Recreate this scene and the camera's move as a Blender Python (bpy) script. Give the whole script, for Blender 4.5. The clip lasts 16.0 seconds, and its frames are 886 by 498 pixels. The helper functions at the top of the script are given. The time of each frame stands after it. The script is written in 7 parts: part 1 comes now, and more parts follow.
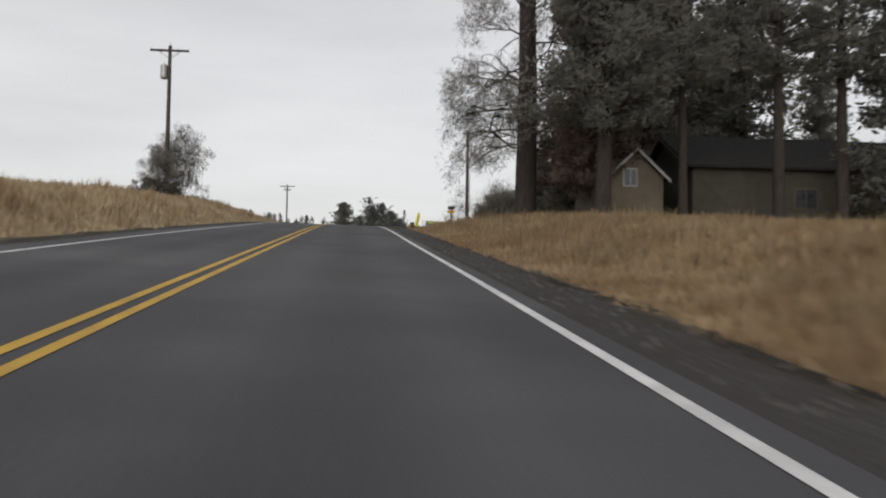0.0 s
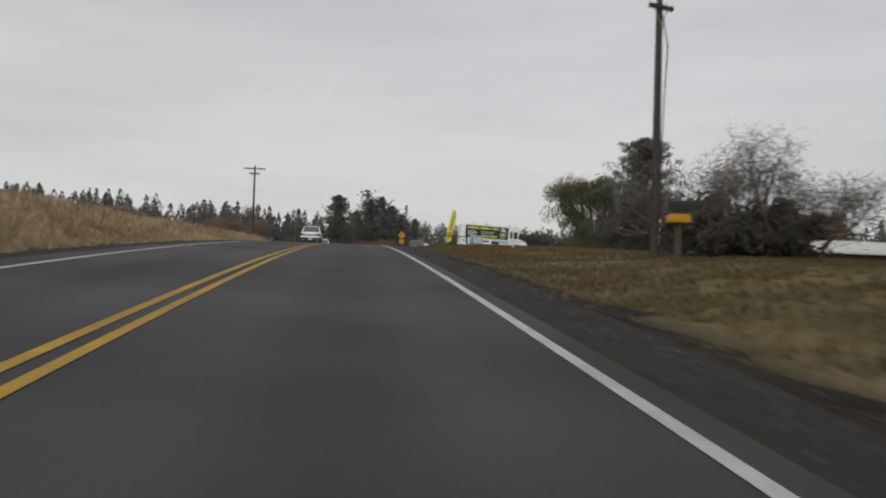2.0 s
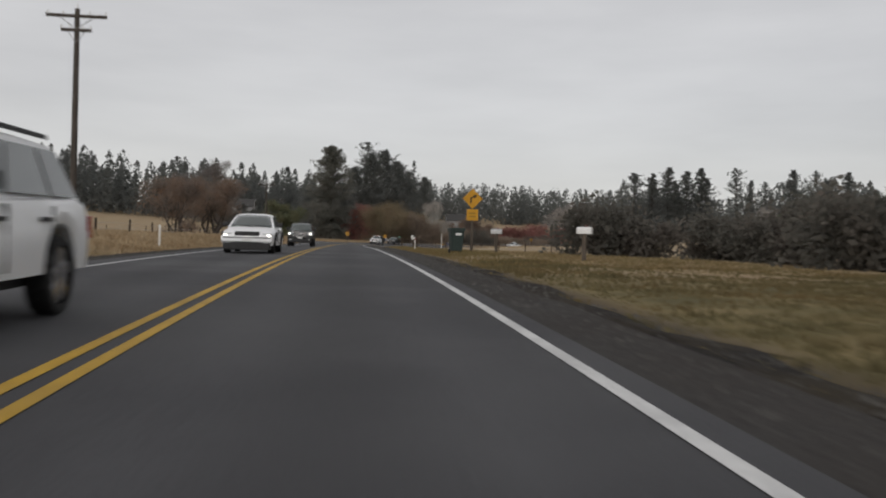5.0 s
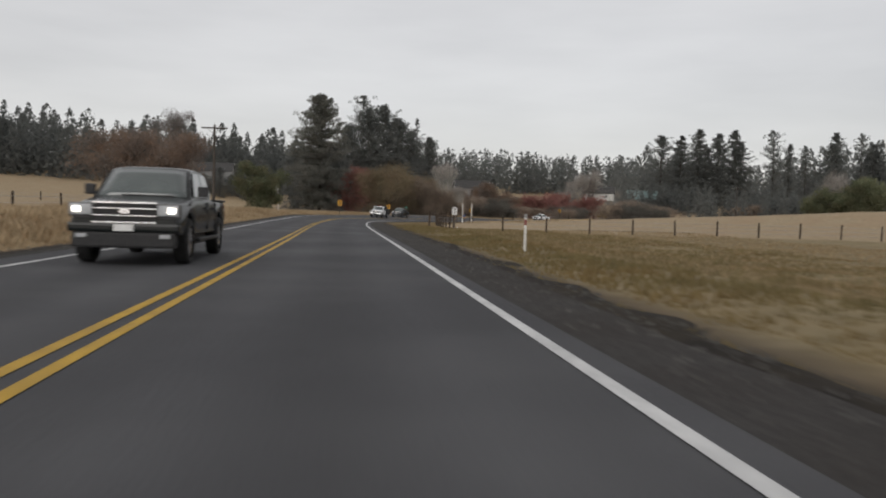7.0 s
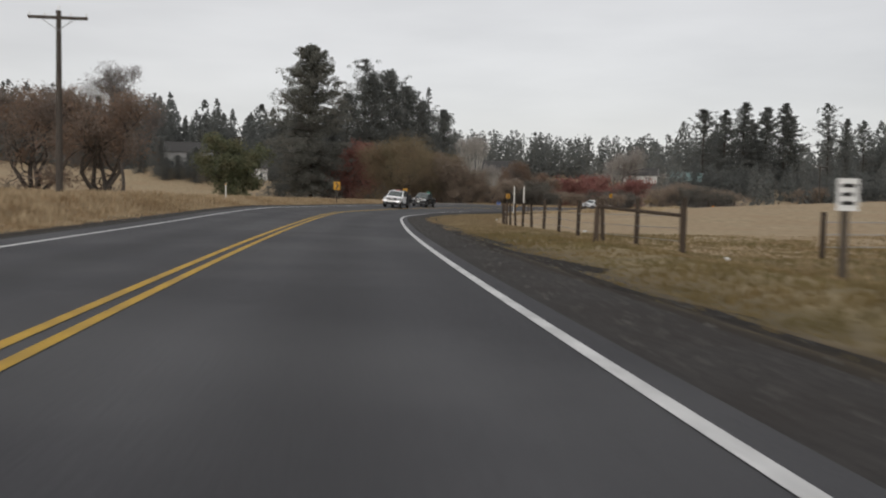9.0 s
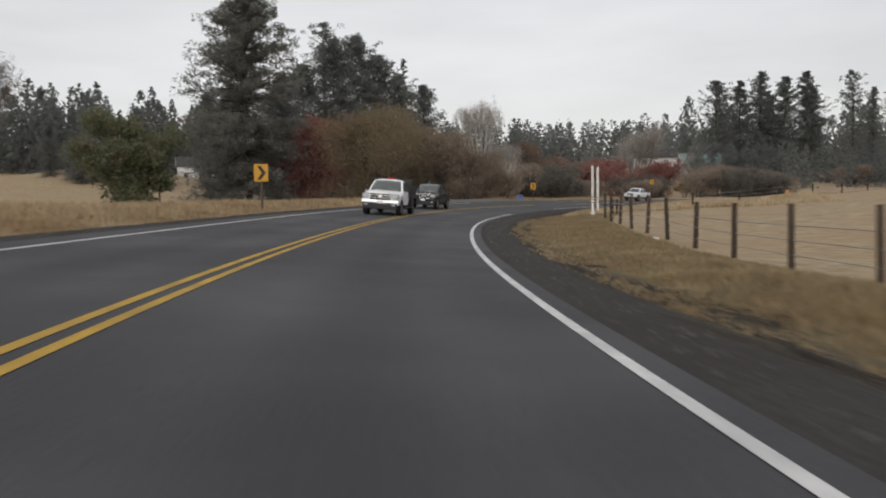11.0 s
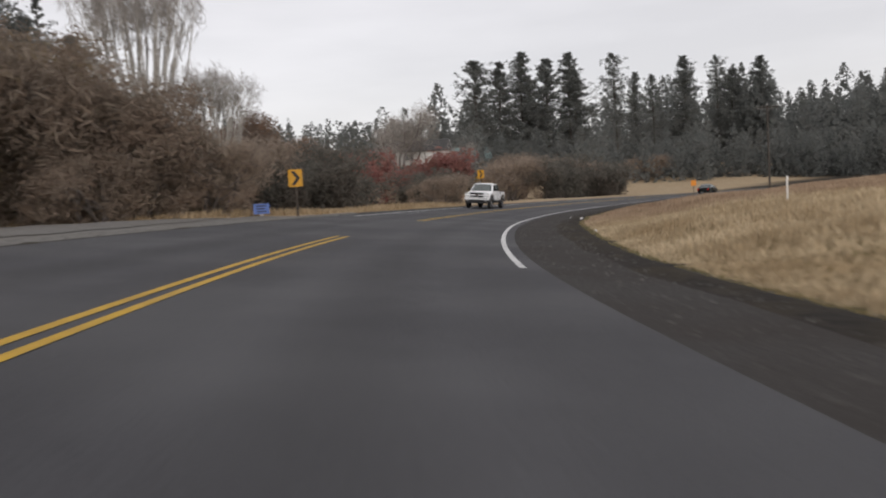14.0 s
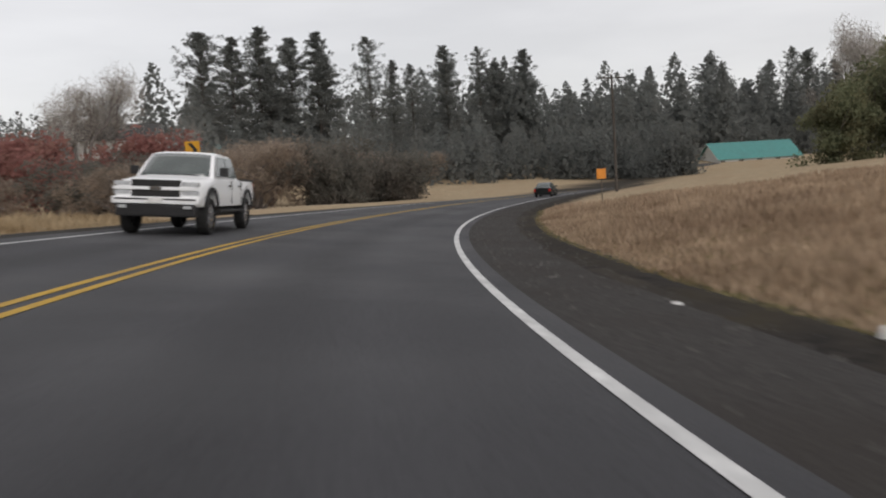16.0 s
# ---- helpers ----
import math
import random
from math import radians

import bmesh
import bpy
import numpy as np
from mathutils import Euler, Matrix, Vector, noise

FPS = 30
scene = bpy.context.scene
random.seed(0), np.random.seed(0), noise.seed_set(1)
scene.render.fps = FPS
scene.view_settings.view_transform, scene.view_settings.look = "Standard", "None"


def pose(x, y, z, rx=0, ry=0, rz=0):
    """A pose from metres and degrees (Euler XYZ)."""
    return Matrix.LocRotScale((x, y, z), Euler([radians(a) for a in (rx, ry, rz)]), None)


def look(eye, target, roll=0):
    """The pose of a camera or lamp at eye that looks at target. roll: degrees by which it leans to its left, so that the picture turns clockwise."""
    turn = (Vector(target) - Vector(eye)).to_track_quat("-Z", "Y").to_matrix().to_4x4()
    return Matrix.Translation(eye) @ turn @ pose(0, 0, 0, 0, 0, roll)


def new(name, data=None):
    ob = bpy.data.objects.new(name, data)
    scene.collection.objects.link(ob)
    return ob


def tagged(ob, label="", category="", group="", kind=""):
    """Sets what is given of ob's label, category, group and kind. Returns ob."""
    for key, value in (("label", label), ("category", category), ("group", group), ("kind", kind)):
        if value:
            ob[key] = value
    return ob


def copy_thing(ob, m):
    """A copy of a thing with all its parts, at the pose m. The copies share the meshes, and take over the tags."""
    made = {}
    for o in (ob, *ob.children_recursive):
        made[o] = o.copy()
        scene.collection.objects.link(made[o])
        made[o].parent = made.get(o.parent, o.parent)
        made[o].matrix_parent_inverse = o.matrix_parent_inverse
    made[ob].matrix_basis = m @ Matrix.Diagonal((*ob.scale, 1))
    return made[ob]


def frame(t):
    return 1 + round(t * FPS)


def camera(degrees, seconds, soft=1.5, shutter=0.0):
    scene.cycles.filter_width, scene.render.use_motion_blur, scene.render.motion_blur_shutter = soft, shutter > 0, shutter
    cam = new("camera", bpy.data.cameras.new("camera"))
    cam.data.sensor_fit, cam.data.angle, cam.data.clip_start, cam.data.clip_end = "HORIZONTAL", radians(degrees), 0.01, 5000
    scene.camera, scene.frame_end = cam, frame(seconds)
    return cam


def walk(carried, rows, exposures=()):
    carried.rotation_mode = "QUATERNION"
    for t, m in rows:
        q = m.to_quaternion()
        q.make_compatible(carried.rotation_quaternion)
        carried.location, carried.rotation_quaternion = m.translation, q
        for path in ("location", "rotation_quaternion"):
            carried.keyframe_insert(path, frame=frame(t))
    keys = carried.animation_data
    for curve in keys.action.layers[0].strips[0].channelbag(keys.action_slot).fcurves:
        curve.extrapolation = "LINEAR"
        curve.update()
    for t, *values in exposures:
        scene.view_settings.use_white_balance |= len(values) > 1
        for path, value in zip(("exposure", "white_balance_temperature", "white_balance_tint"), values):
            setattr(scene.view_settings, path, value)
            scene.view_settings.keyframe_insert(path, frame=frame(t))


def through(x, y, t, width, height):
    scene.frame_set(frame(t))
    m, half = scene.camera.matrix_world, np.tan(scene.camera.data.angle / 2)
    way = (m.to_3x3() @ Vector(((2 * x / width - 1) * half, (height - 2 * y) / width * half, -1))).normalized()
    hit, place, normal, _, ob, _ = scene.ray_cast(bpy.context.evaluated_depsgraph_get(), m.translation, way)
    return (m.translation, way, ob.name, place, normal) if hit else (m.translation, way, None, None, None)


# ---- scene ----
cam = camera(54.3, 16.0, soft=2.0, shutter=0.3)
PATH = [
    (0, (0.218, 2.406, -8.027), (1.214, 12.346, -7.570), 0.80),
    (0.5, (0.022, 14.986, -6.855), (1.019, 24.926, -6.398), -0.35),
    (1, (-0.015, 27.447, -5.721), (0.993, 37.385, -5.254), 0.14),
    (1.5, (0.019, 39.685, -4.597), (1.045, 49.622, -4.151), 1.09),
    (2, (0.005, 51.703, -3.559), (1.051, 61.640, -3.152), 1.79),
    (2.5, (-0.036, 63.463, -2.650), (1.002, 73.403, -2.296), 2.15),
    (3, (-0.045, 75.165, -1.859), (0.983, 85.108, -1.555), 1.35),
    (3.5, (-0.067, 86.979, -1.170), (0.958, 96.924, -0.929), 1.19),
    (4, (-0.091, 98.973, -0.559), (0.957, 108.917, -0.395), 1.36),
    (4.2, (-0.069, 103.773, -0.326), (1.000, 113.715, -0.201), 1.51),
    (6.3, (-0.007, 153.961, 0.953), (1.135, 163.892, 0.672), 1.23),
    (6.5, (-0.022, 158.880, 0.986), (1.141, 168.807, 0.677), 1.28),
    (7, (-0.011, 171.213, 1.030), (1.159, 181.136, 0.629), 1.59),
    (7.5, (0.071, 183.604, 1.055), (1.248, 193.523, 0.580), 2.04),
    (8, (0.015, 196.000, 1.049), (1.188, 205.917, 0.524), 2.67),
    (8.5, (-0.002, 208.219, 1.050), (1.178, 218.135, 0.513), 2.05),
    (8.7, (0.009, 213.100, 1.051), (1.169, 223.017, 0.500), 1.53),
    (10.8, (1.435, 264.525, 1.174), (2.868, 274.403, 0.578), -0.63),
    (11, (1.804, 269.556, 1.116), (3.338, 279.418, 0.504), -1.00),
    (11.5, (3.062, 281.909, 0.990), (4.944, 291.711, 0.369), -2.32),
    (12, (4.832, 294.055, 0.916), (7.179, 303.755, 0.288), -3.49),
    (12.5, (7.145, 305.930, 0.894), (10.060, 315.477, 0.292), -3.15),
    (13, (10.130, 317.423, 0.875), (13.614, 326.776, 0.272), -2.68),
    (13.5, (13.730, 328.827, 0.862), (17.771, 337.955, 0.271), -3.06),
    (14, (18.029, 340.004, 0.838), (22.625, 348.866, 0.245), -3.31),
    (14.5, (23.111, 350.805, 0.799), (28.388, 359.277, 0.180), -3.06),
    (15, (29.036, 361.121, 0.724), (34.974, 369.143, 0.095), -2.33),
    (15.5, (35.556, 370.922, 0.608), (42.073, 378.476, -0.069), -3.06),
    (16, (42.429, 380.224, 0.449), (49.442, 387.320, -0.227), -3.50),
]
EXPOSURES = [(0, 0.02, 6500, 10.6), (1.5, -0.14, 6500, 10.6), (2.2, -0.32, 6500, 10.6), (3.5, -0.37, 6500, 10.6), (4.2, -0.34, 6500, 11), (6.5, -0.16, 6500, 11), (8.5, -0.08, 6500, 10.6),
             (11, 0.04, 6500, 11), (13, 0.15, 6500, 11.5), (14, 0.13, 6500, 14), (14.6, 0.12, 6370, 17), (15.1, 0.11, 6370, 17), (15.6, 0.1, 6500, 12), (16, 0.1, 6500, 12)]
walk(cam, [(t, look(eye, target, roll)) for t, eye, target, roll in PATH], EXPOSURES)

# ---- world and light: an overcast late-autumn sky ----
world = bpy.data.worlds.new("overcast")
scene.world = world
world.use_nodes = True
wn, wl = world.node_tree.nodes, world.node_tree.links
wn.clear()
w_out, w_bg = wn.new("ShaderNodeOutputWorld"), wn.new("ShaderNodeBackground")
w_sky = wn.new("ShaderNodeTexSky")
w_sky.sky_type, w_sky.sun_disc = "NISHITA", False
w_sky.sun_elevation, w_sky.sun_rotation = radians(24), radians(201)
w_co, w_map = wn.new("ShaderNodeTexCoord"), wn.new("ShaderNodeMapping")
w_map.inputs["Scale"].default_value = (1.4, 1.4, 7.0)
w_noise, w_ramp, w_mix = wn.new("ShaderNodeTexNoise"), wn.new("ShaderNodeValToRGB"), wn.new("ShaderNodeMix")
w_noise.inputs["Scale"].default_value, w_noise.inputs["Detail"].default_value = 1.6, 7
w_noise.inputs["Roughness"].default_value = 0.5
w_ramp.color_ramp.elements[0].position, w_ramp.color_ramp.elements[1].position = 0.33, 0.66
w_ramp.color_ramp.elements[0].color = (0.606, 0.597, 0.590, 1)
w_ramp.color_ramp.elements[1].color = (0.74, 0.73, 0.72, 1)
w_mix.data_type = "RGBA"
w_mix.inputs["Factor"].default_value = 0.985
wl.new(w_co.outputs["Generated"], w_map.inputs["Vector"])
wl.new(w_map.outputs[0], w_noise.inputs["Vector"])
wl.new(w_noise.outputs["Fac"], w_ramp.inputs["Fac"])
wl.new(w_sky.outputs[0], w_mix.inputs["A"])
wl.new(w_ramp.outputs[0], w_mix.inputs["B"])
wl.new(w_mix.outputs["Result"], w_bg.inputs["Color"])
wl.new(w_bg.outputs[0], w_out.inputs[0])
w_bg.inputs["Strength"].default_value = 1.0
sun = new("sun", bpy.data.lights.new("sun", "SUN"))
sun.data.energy, sun.data.angle, sun.data.color = 1.5, radians(50), (1.0, 0.97, 0.93)
sun.matrix_world = look((0, 0, 0), (0.32, 0.85, -0.4))


# ---- materials ----
def surface(name, dark, light, scale=4.0, rough=0.8, bump=0.0, large=None, metal=0.0, world_space=False, spec=0.3, stretch=(1, 1, 1), per_object=0.0, detail=6):
    """A grained two-tone surface with larger patches and fine relief."""
    mat = bpy.data.materials.new(name)
    mat.use_nodes = True
    n, l = mat.node_tree.nodes, mat.node_tree.links
    bsdf = n["Principled BSDF"]
    bsdf.inputs["Roughness"].default_value = rough
    bsdf.inputs["Metallic"].default_value = metal
    bsdf.inputs["Specular IOR Level"].default_value = spec
    mp = n.new("ShaderNodeMapping")
    mp.inputs["Scale"].default_value = stretch
    if world_space:
        l.new(n.new("ShaderNodeNewGeometry").outputs["Position"], mp.inputs["Vector"])
    else:
        l.new(n.new("ShaderNodeTexCoord").outputs["Object"], mp.inputs["Vector"])
    fine, ramp = n.new("ShaderNodeTexNoise"), n.new("ShaderNodeValToRGB")
    fine.inputs["Scale"].default_value, fine.inputs["Detail"].default_value = scale, detail
    ramp.color_ramp.elements[0].color, ramp.color_ramp.elements[1].color = (*dark, 1), (*light, 1)
    ramp.color_ramp.elements[0].position, ramp.color_ramp.elements[1].position = 0.3, 0.7
    l.new(mp.outputs[0], fine.inputs["Vector"])
    l.new(fine.outputs["Fac"], ramp.inputs["Fac"])
    colour = ramp.outputs[0]
    if large:
        patch, size, amount = large
        big, bramp, mix = n.new("ShaderNodeTexNoise"), n.new("ShaderNodeValToRGB"), n.new("ShaderNodeMix")
        big.inputs["Scale"].default_value, big.inputs["Detail"].default_value = size, 4
        bramp.color_ramp.elements[0].position, bramp.color_ramp.elements[1].position = 0.42, 0.68
        bramp.color_ramp.elements[1].color = (amount, amount, amount, 1)
        mix.data_type = "RGBA"
        mix.inputs["B"].default_value = (*patch, 1)
        l.new(mp.outputs[0], big.inputs["Vector"])
        l.new(big.outputs["Fac"], bramp.inputs["Fac"])
        l.new(bramp.outputs[0], mix.inputs["Factor"])
        l.new(colour, mix.inputs["A"])
        colour = mix.outputs["Result"]
    if per_object:
        info, rng, hsv = n.new("ShaderNodeObjectInfo"), n.new("ShaderNodeMapRange"), n.new("ShaderNodeHueSaturation")
        rng.inputs["To Min"].default_value, rng.inputs["To Max"].default_value = 1 - per_object, 1 + per_object
        l.new(info.outputs["Random"], rng.inputs["Value"])
        l.new(rng.outputs[0], hsv.inputs["Value"])
        l.new(colour, hsv.inputs["Color"])
        colour = hsv.outputs[0]
    l.new(colour, bsdf.inputs["Base Color"])
    if bump:
        b = n.new("ShaderNodeBump")
        b.inputs["Strength"].default_value, b.inputs["Distance"].default_value = bump, 0.03
        l.new(fine.outputs["Fac"], b.inputs["Height"])
        l.new(b.outputs[0], bsdf.inputs["Normal"])
    return mat


def foliage(name, dark, light, patch, island=0.2, through=0.4, shade_lift=1.0):
    """Leaves or needles: each leaf its own shade, matt, some light through it, its colour brightened to lift shaded
    crowns.
    """
    mat = surface(name, dark, light, 0.9, 0.9, 0, (patch, 0.35, 0.7), spec=0.08, per_object=0.12)
    n, l = mat.node_tree.nodes, mat.node_tree.links
    bsdf = n["Principled BSDF"]
    base = bsdf.inputs["Base Color"].links[0].from_socket
    geo, rng, hsv = n.new("ShaderNodeNewGeometry"), n.new("ShaderNodeMapRange"), n.new("ShaderNodeHueSaturation")
    rng.inputs["To Min"].default_value, rng.inputs["To Max"].default_value = 1 - island, 1 + island
    l.new(geo.outputs["Random Per Island"], rng.inputs["Value"])
    l.new(rng.outputs[0], hsv.inputs["Value"])
    l.new(base, hsv.inputs["Color"])
    l.new(hsv.outputs[0], bsdf.inputs["Base Color"])
    sheer, mix = n.new("ShaderNodeBsdfTranslucent"), n.new("ShaderNodeMixShader")
    mix.inputs[0].default_value = through
    # values over 1 brighten the see-through colour, in place of light inside dark crowns
    lighter = n.new("ShaderNodeHueSaturation")
    lighter.inputs["Value"].default_value = shade_lift
    l.new(hsv.outputs[0], lighter.inputs["Color"])
    l.new(lighter.outputs[0], sheer.inputs["Color"])
    l.new(bsdf.outputs[0], mix.inputs[1])
    l.new(sheer.outputs[0], mix.inputs[2])
    l.new(mix.outputs[0], n["Material Output"].inputs["Surface"])
    return mat


def glow(name, colour, strength):
    mat = bpy.data.materials.new(name)
    mat.use_nodes = True
    bsdf = mat.node_tree.nodes["Principled BSDF"]
    bsdf.inputs["Base Color"].default_value = (*colour, 1)
    bsdf.inputs["Emission Color"].default_value = (*colour, 1)
    bsdf.inputs["Emission Strength"].default_value = strength
    return mat


ASPHALT = surface("asphalt", (0.025, 0.025, 0.0285), (0.045, 0.045, 0.0495), 26, 0.85, 0.5, ((0.064, 0.064, 0.068), 0.22, 0.9), world_space=True, spec=0.35)
SHOULDER = surface("shoulder_gravel", (0.026, 0.0245, 0.0235), (0.06, 0.056, 0.053), 16, 0.95, 0.8, ((0.034, 0.03, 0.027), 0.5, 0.8), world_space=True, spec=0.12)
PALE_GRAVEL = surface("pale_gravel", (0.085, 0.082, 0.077), (0.17, 0.162, 0.15), 9, 0.95, 0.6, ((0.12, 0.11, 0.095), 0.5, 0.7), world_space=True)
DIRT = surface("roadside_dirt", (0.013, 0.012, 0.0112), (0.036, 0.031, 0.026), 5, 0.95, 0.8, ((0.04, 0.033, 0.022), 0.6, 0.8), world_space=True, spec=0.08)
STONE = surface("loose_stone", (0.035, 0.033, 0.031), (0.11, 0.105, 0.098), 3, 0.9, 0.2, None, world_space=True)
WHITE_LINE = surface("white_road_paint", (0.42, 0.42, 0.42), (0.66, 0.66, 0.65), 9, 0.7, 0.2, ((0.3, 0.3, 0.3), 1.1, 0.5), world_space=True)
YELLOW_LINE = surface("yellow_road_paint", (0.36, 0.215, 0.018), (0.5, 0.31, 0.03), 9, 0.7, 0.2, ((0.24, 0.15, 0.03), 1.2, 0.6), world_space=True)
WOOD_GREY = surface("weathered_wood", (0.045, 0.036, 0.029), (0.11, 0.09, 0.072), 7, 0.9, 0.4, None, stretch=(3, 3, 0.4), per_object=0.25)
POLE_WOOD = surface("tarred_pole_wood", (0.035, 0.03, 0.027), (0.085, 0.072, 0.06), 9, 0.9, 0.4, None, stretch=(3, 3, 0.3))
BARK = surface("bark", (0.045, 0.038, 0.034), (0.11, 0.095, 0.082), 5, 0.95, 0.8, None, stretch=(2, 2, 0.5))
PALE_BARK = surface("pale_bark", (0.24, 0.225, 0.205), (0.46, 0.44, 0.4), 5, 0.95, 0.4, None, stretch=(2, 2, 0.5))
TWIG = surface("bare_twigs", (0.08, 0.07, 0.064), (0.17, 0.15, 0.138), 3, 0.95, 0)
NEEDLE = foliage("pine_needles", (0.122, 0.124, 0.11), (0.182, 0.186, 0.165), (0.16, 0.146, 0.126), 0.1, 0.58, 1.5)
RUST_NEEDLE = foliage("rusty_needles", (0.1, 0.075, 0.065), (0.16, 0.118, 0.1), (0.125, 0.105, 0.09), 0.15, 0.5, 1.7)
# pale blue-grey needles: the haze of distance is put into their colour
NEEDLE_FAR = foliage("hazy_far_needles", (0.128, 0.136, 0.129), (0.166, 0.174, 0.166), (0.15, 0.15, 0.142), 0.05, 0.6, 1.5)
GREEN_LEAF = foliage("willow_leaves", (0.092, 0.102, 0.064), (0.165, 0.176, 0.112), (0.15, 0.14, 0.084), 0.2, 0.5)
FIELD_LEAF = foliage("field_tree_leaves", (0.115, 0.13, 0.076), (0.2, 0.215, 0.135), (0.19, 0.165, 0.1), 0.2, 0.5, 1.3)
OLIVE_LEAF = foliage("olive_leaves", (0.16, 0.135, 0.085), (0.25, 0.205, 0.135), (0.235, 0.165, 0.115), 0.15, 0.5, 1.4)
BROWN_LEAF = foliage("brown_leaves", (0.18, 0.148, 0.122), (0.3, 0.25, 0.2), (0.26, 0.195, 0.15), 0.2, 0.5, 1.4)
RUSSET_LEAF = foliage("russet_leaves", (0.135, 0.115, 0.1), (0.225, 0.188, 0.162), (0.27, 0.165, 0.105), 0.15, 0.5, 1.3)
RED_LEAF = foliage("red_leaves", (0.2, 0.1, 0.09), (0.3, 0.14, 0.125), (0.24, 0.15, 0.12), 0.15, 0.5, 1.2)
MAROON_LEAF = foliage("maroon_leaves", (0.06, 0.032, 0.035), (0.11, 0.058, 0.06), (0.085, 0.045, 0.045))
DARK_LEAF = foliage("dark_shrub_leaves", (0.082, 0.08, 0.07), (0.142, 0.134, 0.117), (0.12, 0.1, 0.086), 0.15, 0.5, 1.8)
YELLOW_LEAF = foliage("yellow_leaves", (0.26, 0.17, 0.04), (0.4, 0.27, 0.07), (0.3, 0.18, 0.05))
PALE_TWIG_LEAF = foliage("bare_crown_twigs", (0.24, 0.22, 0.2), (0.4, 0.37, 0.34), (0.3, 0.27, 0.24))
DRY_GRASS = foliage("dry_grass_blades", (0.34, 0.268, 0.172), (0.54, 0.44, 0.3), (0.27, 0.195, 0.11))
GREEN_GRASS = foliage("mown_grass_blades", (0.125, 0.105, 0.052), (0.215, 0.17, 0.085), (0.195, 0.135, 0.064), 0.12)
LAWN_GRASS = foliage("lawn_grass_blades", (0.105, 0.096, 0.05), (0.205, 0.168, 0.09), (0.18, 0.125, 0.062), 0.15)
STRAW_GRASS = foliage("straw_grass_blades", (0.28, 0.214, 0.135), (0.46, 0.366, 0.242), (0.23, 0.16, 0.09))
RUSSET_GRASS = foliage("russet_grass_blades", (0.25, 0.18, 0.108), (0.43, 0.325, 0.205), (0.21, 0.13, 0.068))
BEND_GRASS = foliage("bend_grass_blades", (0.35, 0.258, 0.175), (0.54, 0.41, 0.29), (0.25, 0.17, 0.115))
WEED_GRASS = foliage("weedy_grass_blades", (0.13, 0.12, 0.058), (0.25, 0.215, 0.115), (0.21, 0.15, 0.08))
TWIG_LEAF = foliage("fine_twigs", (0.1, 0.09, 0.085), (0.2, 0.18, 0.17), (0.15, 0.13, 0.12), 0.2, 0.5, 1.7)
BROWN_GRASS = foliage("brown_verge_grass", (0.19, 0.148, 0.088), (0.34, 0.268, 0.165), (0.25, 0.175, 0.1))
FENCE_WOOD = surface("fence_post_wood", (0.028, 0.021, 0.016), (0.075, 0.055, 0.04), 7, 0.9, 0.4, None, stretch=(3, 3, 0.4), per_object=0.3)
TRUNK_DARK = surface("old_bark", (0.021, 0.017, 0.015), (0.052, 0.042, 0.037), 4, 0.95, 1.0, None, stretch=(2.5, 2.5, 0.5))
GREY_NEEDLE = foliage("grey_fine_twigs", (0.14, 0.135, 0.125), (0.25, 0.24, 0.22), (0.2, 0.17, 0.15))
METAL = surface("galvanised_metal", (0.25, 0.25, 0.25), (0.4, 0.4, 0.4), 12, 0.5, 0.1, None, 0.8)
RUBBER = surface("tyre_rubber", (0.012, 0.012, 0.012), (0.022, 0.022, 0.022), 20, 0.85, 0.2)
BLACK = surface("black_plastic", (0.012, 0.012, 0.013), (0.022, 0.022, 0.023), 14, 0.5, 0.1)
RIM = surface("alloy_rim", (0.22, 0.22, 0.23), (0.33, 0.33, 0.34), 9, 0.35, 0, None, 0.8)
CHROME = surface("chrome", (0.5, 0.5, 0.51), (0.62, 0.62, 0.63), 4, 0.2, 0, None, 0.95)
GLASS = surface("tinted_car_glass", (0.03, 0.042, 0.04), (0.05, 0.064, 0.06), 2, 0.05, 0, None, spec=0.8)
GLASS.node_tree.nodes["Principled BSDF"].inputs["IOR"].default_value = 1.65
WHITE_PAINT = surface("white_car_paint", (0.72, 0.73, 0.74), (0.8, 0.81, 0.82), 1.5, 0.3, 0, ((0.66, 0.66, 0.66), 0.8, 0.4), spec=0.5)
DARK_PAINT = surface("charcoal_car_paint", (0.006, 0.008, 0.008), (0.011, 0.013, 0.013), 1.5, 0.2, 0, ((0.018, 0.019, 0.019), 0.8, 0.4), spec=0.3)
GREY_PAINT = surface("grey_car_paint", (0.07, 0.072, 0.075), (0.1, 0.102, 0.105), 1.5, 0.35, 0, spec=0.5)
LAMP_GLASS = surface("lamp_glass", (0.3, 0.31, 0.32), (0.45, 0.46, 0.47), 5, 0.15, 0)
RED_LENS = surface("red_lens", (0.25, 0.01, 0.008), (0.35, 0.015, 0.01), 5, 0.25, 0)
LIT_LAMP = glow("lit_headlamp", (1.0, 0.95, 0.85), 6.0)
LIT_RED = glow("lit_tail_lamp", (1.0, 0.06, 0.04), 0.9)
SIGN_YELLOW = surface("sign_yellow", (0.44, 0.215, 0.012), (0.52, 0.27, 0.018), 3, 0.5, 0, ((0.38, 0.19, 0.02), 1.2, 0.5))
SIGN_ORANGE = surface("sign_orange", (0.5, 0.17, 0.012), (0.6, 0.22, 0.02), 3, 0.5, 0)
SIGN_BLACK = surface("sign_black", (0.012, 0.012, 0.012), (0.02, 0.02, 0.02), 6, 0.6, 0)
SIGN_WHITE = surface("sign_white", (0.6, 0.6, 0.59), (0.72, 0.72, 0.71), 5, 0.5, 0, ((0.5, 0.5, 0.48), 1.5, 0.5))
